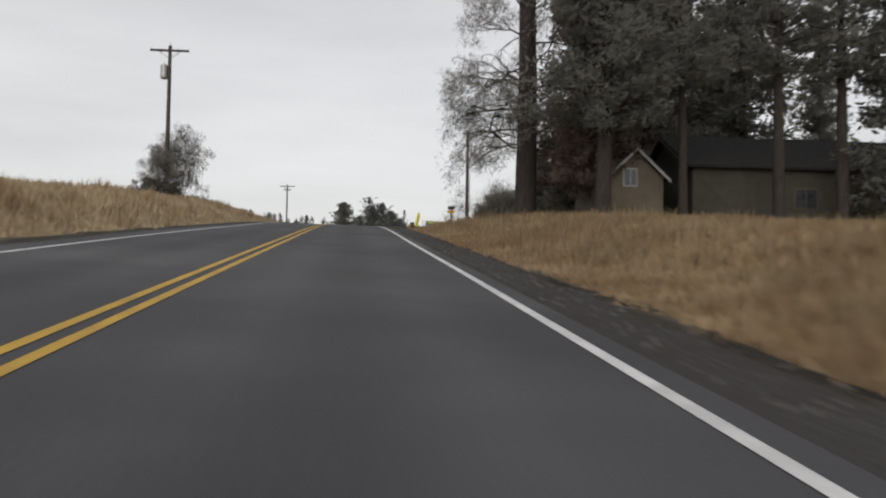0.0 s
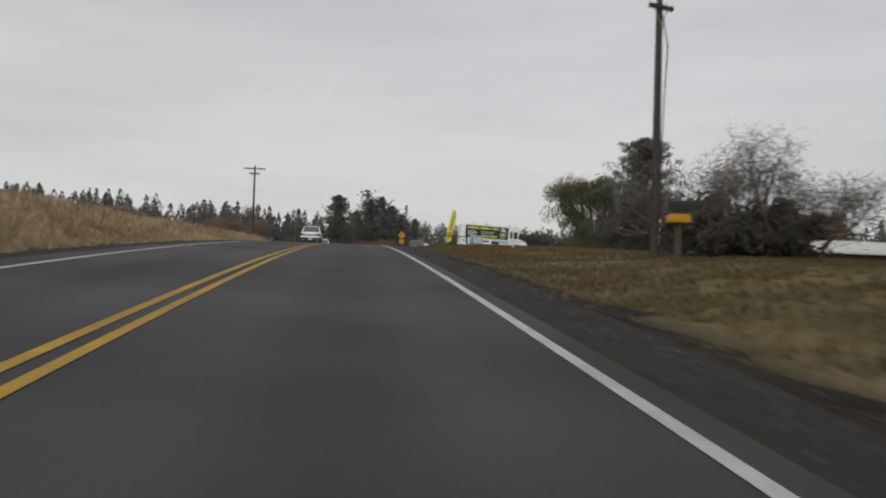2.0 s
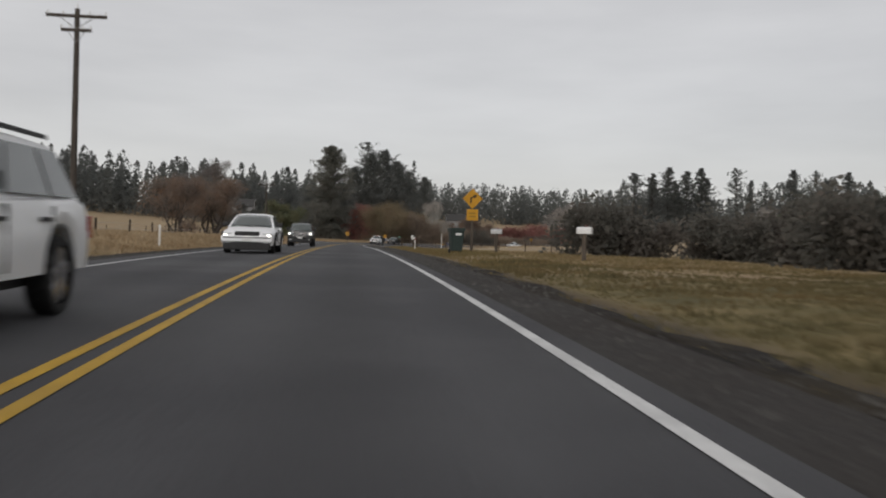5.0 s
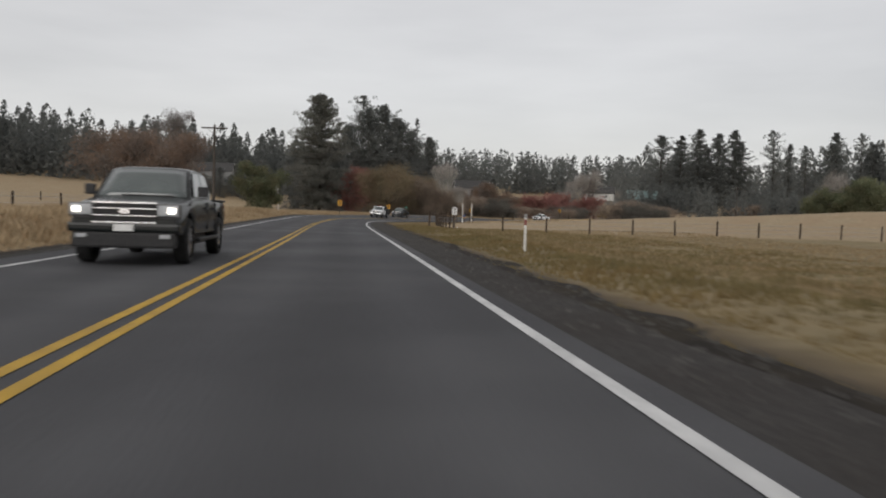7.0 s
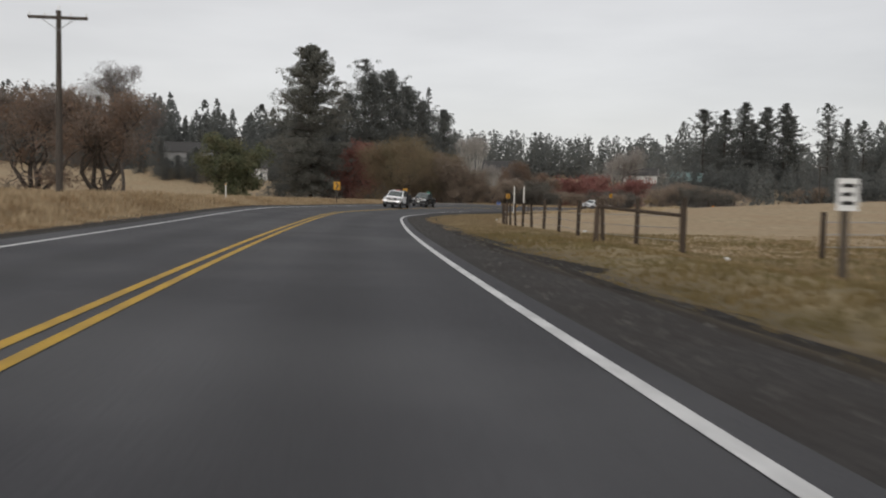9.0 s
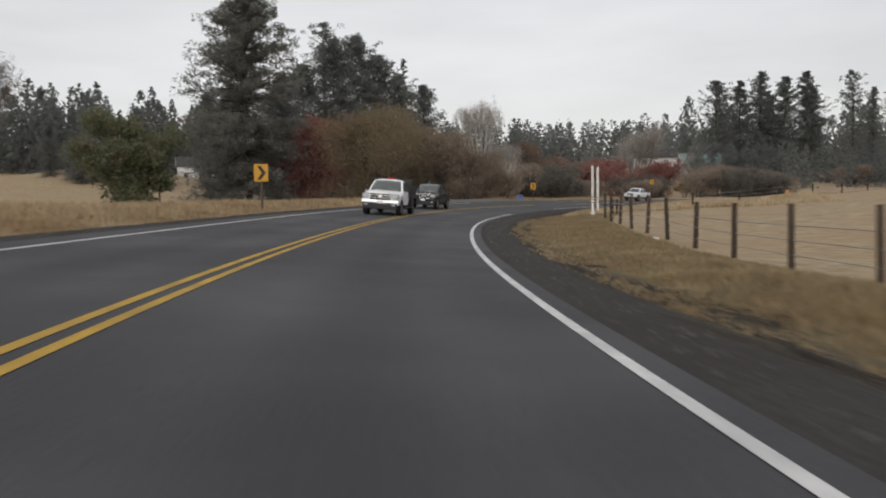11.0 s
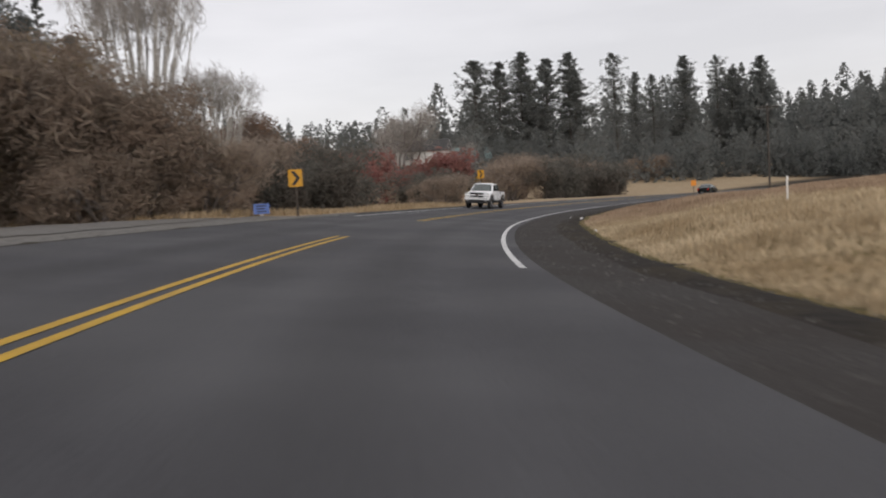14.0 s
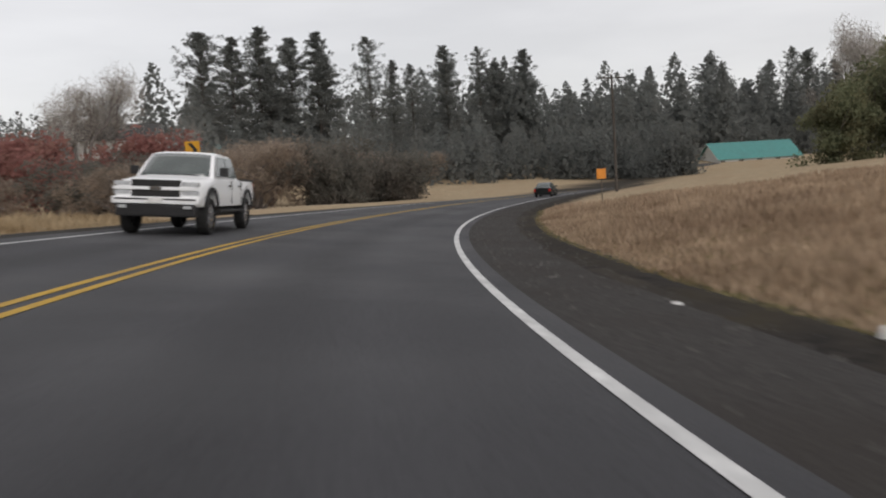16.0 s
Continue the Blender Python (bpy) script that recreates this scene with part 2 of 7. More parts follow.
SIGN_BLUE = surface("sign_blue", (0.06, 0.11, 0.3), (0.09, 0.15, 0.38), 5, 0.5, 0)
SIGN_GREEN = surface("sign_green", (0.045, 0.15, 0.115), (0.065, 0.19, 0.145), 5, 0.5, 0)
RED_MARK = surface("red_reflector", (0.16, 0.05, 0.045), (0.24, 0.08, 0.07), 6, 0.5, 0)
WHITE_POST = surface("white_painted_wood", (0.5, 0.49, 0.46), (0.72, 0.71, 0.68), 6, 0.8, 0.2, ((0.35, 0.33, 0.3), 1.5, 0.6))
FLAG_YELLOW = surface("yellow_flag_cloth", (0.42, 0.43, 0.02), (0.55, 0.55, 0.05), 3, 0.8, 0)
FLAG_RED = surface("red_flag_cloth", (0.22, 0.07, 0.08), (0.3, 0.11, 0.12), 3, 0.8, 0)
BIN_GREEN = surface("bin_plastic", (0.02, 0.032, 0.03), (0.035, 0.05, 0.046), 6, 0.6, 0.1)
# siding of the house under the pines: their shade is put into the colour
SHADED_SIDING = surface("shaded_olive_siding", (0.04, 0.037, 0.029), (0.062, 0.057, 0.044), 2, 0.85, 0.2, ((0.034, 0.03, 0.024), 0.5, 0.5))
TAN_WALL = surface("tan_siding", (0.085, 0.07, 0.05), (0.125, 0.104, 0.076), 2, 0.85, 0.2, ((0.07, 0.058, 0.042), 0.5, 0.5))
# shingles darker than ROOF_GREY, with the shade of the pines painted in
ROOF_SHADED = surface("shaded_shingles", (0.014, 0.014, 0.014), (0.032, 0.031, 0.03), 6, 0.95, 0.5, None, spec=0.15)
ROOF_GREY = surface("asphalt_shingles", (0.035, 0.034, 0.034), (0.07, 0.068, 0.066), 6, 0.95, 0.5)
TEAL_ROOF = surface("teal_metal_roof", (0.05, 0.17, 0.16), (0.065, 0.215, 0.2), 1.2, 0.6, 0, ((0.06, 0.16, 0.155), 0.3, 0.5))
DULL_TEAL = surface("dull_teal_roof", (0.1, 0.15, 0.145), (0.15, 0.2, 0.195), 2, 0.7, 0.1)
WALL_WHITE = surface("white_siding", (0.5, 0.5, 0.48), (0.62, 0.62, 0.6), 2, 0.8, 0.1)
WALL_GREY = surface("grey_siding", (0.2, 0.2, 0.2), (0.28, 0.28, 0.275), 2, 0.8, 0.1)
WINDOW = surface("window_glass", (0.015, 0.017, 0.02), (0.03, 0.034, 0.038), 1, 0.1, 0, spec=0.8)
PANEL_DARK = surface("dark_graphic_panel", (0.015, 0.017, 0.014), (0.03, 0.034, 0.024), 2.5, 0.4, 0)
PANEL_LIME = surface("lime_lettering", (0.42, 0.5, 0.06), (0.5, 0.58, 0.1), 4, 0.5, 0)
PANEL_VIOLET = surface("violet_panel", (0.03, 0.028, 0.07), (0.06, 0.055, 0.12), 2, 0.5, 0)
BANNER_CLOTH = surface("faded_teal_cloth", (0.2, 0.34, 0.36), (0.36, 0.47, 0.48), 3, 0.8, 0, ((0.5, 0.55, 0.55), 2.0, 0.7))
PANEL_CYAN = surface("cyan_band", (0.12, 0.4, 0.46), (0.2, 0.5, 0.55), 2, 0.5, 0)


# ---- mesh helpers ----
def mesh_of(name, verts, faces, material, smooth=False):
    me = bpy.data.meshes.new(name)
    me.from_pydata([tuple(v) for v in verts], [], [tuple(f) for f in faces])
    if material:
        me.materials.append(material)
    if smooth:
        me.polygons.foreach_set("use_smooth", [True] * len(me.polygons))
    me.update()
    return me


def piece(name, verts, faces, material, parent=None, label="", smooth=False):
    ob = new(name, mesh_of(name, verts, faces, material, smooth))
    if parent:
        ob.parent = parent
    if label:
        tagged(ob, label)
    return ob


def part(name, bm, material, parent, label="", smooth=False):
    """Links a bmesh as one mesh object under a thing or a part."""
    me = bpy.data.meshes.new(name)
    bm.to_mesh(me)
    bm.free()
    me.materials.append(material)
    if smooth:
        me.polygons.foreach_set("use_smooth", [True] * len(me.polygons))
    ob = new(name, me)
    ob.parent = parent
    if label:
        tagged(ob, label)
    return ob


def thing(name, m, label, category, group="", kind=""):
    ob = new(name)
    ob.matrix_basis = m
    ob.empty_display_size = 0.3
    return tagged(ob, label, category, group, kind)


def box(bm, lo, hi, bevel=0.0, taper=(1, 1)):
    """A box between two corners, its top drawn in by taper, its edges rounded."""
    lo, hi = Vector(lo), Vector(hi)
    mid = (lo + hi) / 2
    vs = []
    for z, tx, ty in ((lo.z, 1, 1), (hi.z, *taper)):
        for sx, sy in ((-1, -1), (1, -1), (1, 1), (-1, 1)):
            vs.append(bm.verts.new((mid.x + sx * (hi.x - lo.x) / 2 * tx, mid.y + sy * (hi.y - lo.y) / 2 * ty, z)))
    made = [bm.faces.new([vs[i] for i in f]) for f in ((3, 2, 1, 0), (4, 5, 6, 7), (0, 1, 5, 4), (1, 2, 6, 5), (2, 3, 7, 6), (3, 0, 4, 7))]
    if bevel:
        bmesh.ops.bevel(bm, geom=list({e for f in made for e in f.edges}), offset=bevel, segments=2, affect="EDGES", profile=0.7)
    return bm


def boxes(*rows, bevel=0.0):
    bm = bmesh.new()
    for lo, hi in rows:
        box(bm, lo, hi, bevel)
    return bm


def tube(points, radii, sides=8):
    """Verts and faces of a round tapered tube along points."""
    pts = [Vector(p) for p in points]
    verts, faces = [], []
    for i, p in enumerate(pts):
        way = (pts[min(i + 1, len(pts) - 1)] - pts[max(i - 1, 0)]).normalized()
        side = way.cross(Vector((0.31, 0.9, 0.21))).normalized()
        up = way.cross(side)
        for k in range(sides):
            a = 2 * math.pi * k / sides
            verts.append(p + (side * math.cos(a) + up * math.sin(a)) * radii[i])
    for i in range(len(pts) - 1):
        for k in range(sides):
            a, b = i * sides + k, i * sides + (k + 1) % sides
            faces.append((a, b, b + sides, a + sides))
    faces.append(tuple(range(sides))[::-1])
    faces.append(tuple(range((len(pts) - 1) * sides, len(pts) * sides)))
    return verts, faces


# ---- the road's line, profile, bank and markings, by its length in metres ----
def smooth_by(stations):
    s, v = np.array(stations, float).T
    grid = np.arange(-160, 1000, 1.0)
    raw = np.interp(grid, s, v)
    kernel = np.hanning(25) / np.hanning(25).sum()
    soft = np.convolve(np.pad(raw, 12, "edge"), kernel, "valid")
    return lambda q: np.interp(q, grid, soft)


heading_at = smooth_by([(0, 0), (218, 0), (232, -0.6), (250, -2.6), (267, -4.2), (275.8, -5.82), (288, -8.29), (300.3, -11.02), (312.3, -14.56), (324.2, -17.52), (336.2, -21.04),
                        (348.2, -25.2), (360.1, -29.87), (371.9, -33.63), (383.6, -36.46), (395.6, -40.66), (420, -49), (450, -57), (500, -62.5), (1000, -62.5)])
profile_at = smooth_by([(-160, -23.8), (2.4, -9.03), (15, -7.85), (27.4, -6.72), (39.7, -5.6), (51.7, -4.56), (63.5, -3.65), (75.2, -2.86), (87, -2.17), (99, -1.55), (112, -0.95), (126, -0.48), (140, -0.2), (154, -0.05),
                        (171, 0.03), (208, 0.05), (264, 0.13), (282, 0.0), (294, -0.08), (318, -0.12), (342, -0.16), (354, -0.2), (366, -0.28), (378, -0.39), (390, -0.55), (430, -0.8), (1000, -1.0)])
bank_at = smooth_by([(0, 0.03), (60, 0.02), (97, 0.0), (200, 0.0), (245, 0.02), (270, 0.065), (320, 0.085), (356, 0.09), (393, 0.1), (430, 0.08), (500, 0.0)])
right_at = smooth_by([(0, 2.13), (14, 2.03), (29, 1.88), (45, 1.83), (57, 1.72), (72, 1.7), (94, 1.76), (107, 1.68), (160, 1.6), (195, 1.7), (262, 1.72), (285, 1.58), (300, 1.66), (316, 1.6), (331, 1.82), (345, 1.84), (357, 1.64), (370, 1.61), (382, 1.45), (396, 1.27), (412, 1.2), (430, 1.12)])
centre_at = smooth_by([(0, -1.8), (35, -1.78), (55, -1.82), (72, -1.84), (105, -1.7), (160, -1.8), (195, -1.83), (262, -2.05), (276, -2.3), (300, -2.42), (325, -2.55), (338, -2.6), (350, -2.45), (363, -2.6), (396, -2.98), (405, -3.15), (430, -3.3)])
swell_at = smooth_by([(0, 2.9), (280, 2.9), (315, 3.3), (340, 4.2), (365, 4.8), (400, 5.0), (440, 4.2)])
edge_at = smooth_by([(0, 1.2), (150, 1.2), (180, 1.2), (210, 1.65), (250, 1.5), (290, 1.4), (318, 1.6), (330, 2.3), (343, 2.8), (358, 2.4), (378, 2.9), (400, 2.4), (440, 2.3)])
left_at = smooth_by([(0, -5.4), (28, -5.3), (42, -4.75), (62, -4.78), (80, -5.0), (97, -5.15), (185, -5.15), (215, -5.2), (270, -5.9), (320, -6.3), (356, -6.4), (393, -6.7), (430, -6.7)])

S = np.arange(-120.0, 620.0, 1.0)
turn = np.radians(heading_at(S))
RX = np.cumsum(-np.sin(turn)) - np.cumsum(-np.sin(turn))[120]
RY = np.cumsum(np.cos(turn)) - np.cumsum(np.cos(turn))[120]
SX, SY = np.cos(turn), np.sin(turn)
drift = smooth_by([(265, -0.03), (294, -0.12), (318, -0.19), (342, -0.29), (366, -0.34), (389, -0.38), (1000, -0.38)])(S)
RX, RY = RX + SX * drift, RY + SY * drift


def on_road(s, lat, up=0.0):
    """The world's point at that length and offset (to the right) on the road's plane."""
    x, y = np.interp(s, S, RX), np.interp(s, S, RY)
    a = np.radians(heading_at(s))
    return Vector((x + math.cos(a) * lat, y + math.sin(a) * lat, profile_at(s) - bank_at(s) * lat + up))


def ribbon(name, lo, hi, up, material, s0, s1, label, category, step=2.0, cols=1, kind="structure", gaps=None, crumble=0.0):
    """A strip along the road between two offsets."""
    verts, faces = [], []
    stations = np.arange(s0, s1 + 0.1, step)
    rng = np.random.default_rng(len(name))
    for s in stations:
        a, b = lo(s), hi(s) + crumble * rng.normal()
        for c in range(cols + 1):
            verts.append(on_road(s, a + (b - a) * c / cols, up))
    for i in range(len(stations) - 1):
        if gaps and any(g0 < stations[i] < g1 for g0, g1 in gaps):
            continue
        for c in range(cols):
            a = i * (cols + 1) + c
            faces.append((a, a + 1, a + cols + 2, a + cols + 1))
    ob = piece(name, verts, faces, material, smooth=True)
    return tagged(ob, label, category, kind=kind)


# ---- the lie of the land ----
verge_right = smooth_by([(0, 0.75), (60, 0.6), (75, 0.35), (95, 0.15), (130, 0.1), (150, -0.1), (200, -0.15), (240, -0.35), (300, -0.3), (325, 0.0), (345, 0.3), (390, 0.5)])
slope_right = smooth_by([(0, 0.015), (80, 0.0), (140, -0.012), (200, -0.008), (280, 0.008), (330, 0.035), (370, 0.06), (420, 0.06)])
verge_left = smooth_by([(0, 1.2), (60, 1.35), (95, 0.9), (120, 0.5), (150, 0.35), (200, 0.4), (265, 0.4), (330, 0.2), (400, 0.2)])
slope_left = smooth_by([(0, 0.03), (90, 0.02), (140, 0.022), (200, 0.025), (265, 0.015), (330, 0.005), (400, 0.0)])


def ease(v):
    v = np.clip(v, 0, 1)
    return v * v * (3 - 2 * v)


def land(x, y, relief=True):
    """Height of the ground at x, y; also the nearest length and offset of the road."""
    x, y = np.atleast_1d(np.asarray(x, float)), np.atleast_1d(np.asarray(y, float))
    near = np.empty(len(x), int)
    for i in range(0, len(x), 4000):
        d = (x[i:i + 4000, None] - RX[None]) ** 2 + (y[i:i + 4000, None] - RY[None]) ** 2
        near[i:i + 4000] = d.argmin(1)
    s = S[near]
    lat = (x - RX[near]) * SX[near] + (y - RY[near]) * SY[near]
    away = np.hypot(x - RX[near], y - RY[near]) * np.sign(lat)
    lat = np.where(np.abs(away) > 30, away, lat)
    er, el = right_at(s) + edge_at(s), left_at(s) - 1.3
    inside = np.clip(lat, el, er)
    z = profile_at(s) - bank_at(s) * inside
    bank_dr = np.clip(lat - right_at(s) - swell_at(s), 0, None)
    dr, dl = np.clip(lat - er, 0, None), np.clip(el - lat, 0, None)
    z += np.where(dr > 0, -0.14 * ease(dr / 0.8) * ease((3.5 - dr) / 2.5) + verge_right(s) * ease((bank_dr - 0.8) / 5.0) + slope_right(s) * np.clip(bank_dr - 5, 0, 70), 0)
    z -= 0.3 * ease((dr - 1.5) / 4.5) * ease((34 - dr) / 20) * ease((s - 262) / 14) * ease((308 - s) / 14)
    z += np.where(dl > 0, -0.06 * ease(dl / 0.8) * ease((3 - dl) / 2) + verge_left(s) * ease((dl - 0.3) / 5.0) + slope_left(s) * np.clip(dl - 5, 0, 110), 0)
    z -= np.where((lat > el + 0.3) & (lat < er - 0.3), 0.12, 0)
    far = ease((np.maximum(dr, dl) - 60) / 120)
    hills = 23 * np.exp(-((x + 260) / 230) ** 2 - ((y - 690) / 190) ** 2) + 30 * np.exp(-((x - 120) / 420) ** 2 - ((y - 960) / 230) ** 2)
    hills += 6.5 * np.exp(-((x + 50) / 26) ** 2 - ((y - 522) / 28) ** 2)
    hills += 7 * np.exp(-((x - 230) / 150) ** 2 - ((y - 590) / 110) ** 2)
    z += hills * np.maximum(far, ease((y - 440) / 120))
    if relief:
        bumps = 0.05 * np.sin(x * 0.9 + 1.3 * np.sin(y * 0.31)) * np.sin(y * 0.77 + x * 0.2) + 0.1 * np.sin(x * 0.13) * np.sin(y * 0.11 + 2)
        z += bumps * ease((np.maximum(dr, dl) - 0.5) / 3)
    return z, s, lat


def ground_z(x, y):
    return float(land([x], [y])[0][0])


def spread(near, far, fine, limit):
    """Grid lines: fine between two ends, then ever wider out to the horizon."""
    core = list(np.arange(near, far + fine / 2, fine))
    step, v = fine, near
    while v > -limit:
        step *= 1.22
        v -= step
        core.insert(0, v)
    step, v = fine, far
    while v < limit:
        step *= 1.22
        v += step
        core.append(v)
    return np.array(core)


gx, gy = spread(-22, 118, 1.1, 4200), spread(-8, 462, 1.25, 4400)
mesh_x, mesh_y = np.meshgrid(gx, gy)
gz, gs, glat = land(mesh_x.ravel(), mesh_y.ravel())
nx, ny = len(gx), len(gy)
gv = np.stack([mesh_x.ravel(), mesh_y.ravel(), gz], 1)
base = (np.arange(ny - 1)[:, None] * nx + np.arange(nx - 1)[None]).ravel()
gf = np.stack([base, base + 1, base + nx + 1, base + nx], 1)
GROUND = surface("dry_field", (0.22, 0.168, 0.104), (0.375, 0.3, 0.198), 1.6, 0.95, 0.6, ((0.28, 0.195, 0.12), 0.16, 0.7), world_space=True, spec=0.1)
gn, gl = GROUND.node_tree.nodes, GROUND.node_tree.links
g_bsdf = gn["Principled BSDF"]
g_col = g_bsdf.inputs["Base Color"].links[0].from_socket
g_at, g_mix, g_noise, g_ramp = gn.new("ShaderNodeAttribute"), gn.new("ShaderNodeMix"), gn.new("ShaderNodeTexNoise"), gn.new("ShaderNodeValToRGB")
g_at.attribute_name = "mown"
g_noise.inputs["Scale"].default_value, g_noise.inputs["Detail"].default_value = 0.8, 8
g_ramp.color_ramp.elements[0].color, g_ramp.color_ramp.elements[1].color = (0.098, 0.084, 0.04, 1), (0.175, 0.138, 0.068, 1)
g_ramp.color_ramp.elements[0].position, g_ramp.color_ramp.elements[1].position = 0.35, 0.65
g_mix.data_type = "RGBA"
gl.new(gn.new("ShaderNodeNewGeometry").outputs["Position"], g_noise.inputs["Vector"])
gl.new(g_noise.outputs["Fac"], g_ramp.inputs["Fac"])
gl.new(g_at.outputs["Fac"], g_mix.inputs["Factor"])
gl.new(g_col, g_mix.inputs["A"])
gl.new(g_ramp.outputs[0], g_mix.inputs["B"])
gl.new(g_mix.outputs["Result"], g_bsdf.inputs["Base Color"])
g_bare, g_dirt, g_dark = gn.new("ShaderNodeAttribute"), gn.new("ShaderNodeMix"), gn.new("ShaderNodeValToRGB")
g_bare.attribute_name = "bare"
g_dark.color_ramp.elements[0].color, g_dark.color_ramp.elements[1].color = (0.016, 0.014, 0.013, 1), (0.05, 0.042, 0.031, 1)
g_dirt.data_type = "RGBA"
gl.new(g_noise.outputs["Fac"], g_dark.inputs["Fac"])
gl.new(g_bare.outputs["Fac"], g_dirt.inputs["Factor"])
gl.new(g_mix.outputs["Result"], g_dirt.inputs["A"])
gl.new(g_dark.outputs[0], g_dirt.inputs["B"])
gl.new(g_dirt.outputs["Result"], g_bsdf.inputs["Base Color"])
ground = piece("ground", gv, gf, GROUND, smooth=True)
tagged(ground, "rolling dry autumn fields and mown verges", "ground", kind="structure")


def mown_at(s, lat):
    """Where the grass is mown green: the lawn by the van and the field verge after it."""
    lawn = ease((s - 50) / 12) * ease((150 - s) / 12) * ease((lat - 2.5) / 2) * ease((72 - lat) / 18)
    verge = ease((s - 150) / 10) * ease((246 - s) / 8) * ease((lat - 2.5) / 2) * ease((64 - lat) / 12) * 0.62
    strip = ease((s - 238) / 14) * ease((338 - s) / 12) * ease((lat - 2.5) / 1) * ease((9.0 - lat) / 1.5) * 0.85
    return np.clip(lawn + verge + strip, 0, 1)


bare = ground.data.attributes.new("bare", "FLOAT", "POINT")
bare.data.foreach_set("value", np.where(glat > 0, ease((right_at(gs) + edge_at(gs) + 1.5 - glat) / 0.9), ease((glat - left_at(gs) + 2.4) / 0.8)).astype(np.float32))
mown = ground.data.attributes.new("mown", "FLOAT", "POINT")
mown.data.foreach_set("value", mown_at(gs, glat).astype(np.float32))

# ---- road and markings ----
road = ribbon("road", lambda s: left_at(s) - 0.75, lambda s: right_at(s) + 0.32, 0.0, ASPHALT, -110, 610, "dark worn two-lane asphalt road", "road", cols=32)
wear_s = np.repeat(np.arange(-110, 610.1, 2.0), 33)
wear_lat = left_at(wear_s) - 0.75 + (right_at(wear_s) - left_at(wear_s) + 1.07) * np.tile(np.arange(33) / 32, len(wear_s) // 33)
near_lane, far_lane = (right_at(wear_s) + centre_at(wear_s)) / 2, (left_at(wear_s) + centre_at(wear_s)) / 2
worn = sum(np.exp(-((wear_lat - lane - q) / 0.34) ** 2) for lane in (near_lane, far_lane) for q in (-0.82, 0.82))
oily = sum(np.exp(-((wear_lat - lane) / 0.42) ** 2) for lane in (near_lane, far_lane))
wear = road.data.attributes.new("wear", "FLOAT", "POINT")
wear.data.foreach_set("value", (1.0 + 0.2 * worn - 0.17 * oily).astype(np.float32))
a_nodes, a_links = ASPHALT.node_tree.nodes, ASPHALT.node_tree.links
a_bsdf = a_nodes["Principled BSDF"]
a_tone, a_wear = a_nodes.new("ShaderNodeHueSaturation"), a_nodes.new("ShaderNodeAttribute")
a_wear.attribute_name = "wear"
a_links.new(a_bsdf.inputs["Base Color"].links[0].from_socket, a_tone.inputs["Color"])
a_links.new(a_wear.outputs["Fac"], a_tone.inputs["Value"])
a_links.new(a_tone.outputs[0], a_bsdf.inputs["Base Color"])
ribbon("gravel_shoulder", lambda s: right_at(s) + 0.26, lambda s: right_at(s) + np.minimum(1.7, edge_at(s) * 0.85) + 0.2, -0.008, SHOULDER, -110, 610, "dark compacted gravel shoulder beside the asphalt", "shoulder", cols=4, crumble=0.06)
verge_v, verge_f = [], []
verge_rng = np.random.default_rng(8)
verge_s = np.arange(-100, 560, 1.0)
for s in verge_s:
    a, b = right_at(s) + min(1.7, float(edge_at(s)) * 0.85), right_at(s) + edge_at(s) + 0.75 + 0.22 * verge_rng.normal() + 0.25 * math.sin(s * 0.7)
    for c in range(7):
        p = on_road(s, a + (b - a) * c / 6, -0.03)
        verge_v.append(p)
ends = np.array([tuple(p) for p in verge_v])
ground_under = land(ends[:, 0], ends[:, 1])[0] + 0.02
for i, p in enumerate(verge_v):
    if i % 7 > 2:
        p.z = max(p.z - 0.25 if i % 7 > 4 else p.z, ground_under[i])
for i in range(len(verge_s) - 1):
    for c in range(6):
        a = i * 7 + c
        verge_f.append((a, a + 1, a + 8, a + 7))
tagged(piece("dirt_verge", verge_v, verge_f, DIRT, smooth=True), "bare dark dirt strip between shoulder and grass", "verge", kind="structure")
ribbon("far_shoulder", lambda s: left_at(s) - 1.6, lambda s: left_at(s) - 0.6, -0.02, SHOULDER, -110, 610, "narrow gravel shoulder along the oncoming lane", "shoulder", cols=3)
ribbon("edge_line_right", lambda s: right_at(s) - 0.06, lambda s: right_at(s) + 0.06, 0.006, WHITE_LINE, -110, 610, "worn white painted road edge line", "road marking", step=1.0, gaps=[(332, 356)])
ribbon("edge_line_left", lambda s: left_at(s) - 0.06, lambda s: left_at(s) + 0.06, 0.006, WHITE_LINE, -110, 610, "worn white painted road edge line", "road marking", step=1.0, gaps=[(354, 384)])
ribbon("centre_line_near", lambda s: centre_at(s) + 0.07, lambda s: centre_at(s) + 0.18, 0.006, YELLOW_LINE, -110, 610, "solid yellow painted centre line", "road marking", step=1.0, gaps=[(364, 381)])
ribbon("centre_line_far", lambda s: centre_at(s) - 0.18, lambda s: centre_at(s) - 0.07, 0.006, YELLOW_LINE, -110, 610, "solid yellow painted centre line", "road marking", step=1.0, gaps=[(364, 381)])


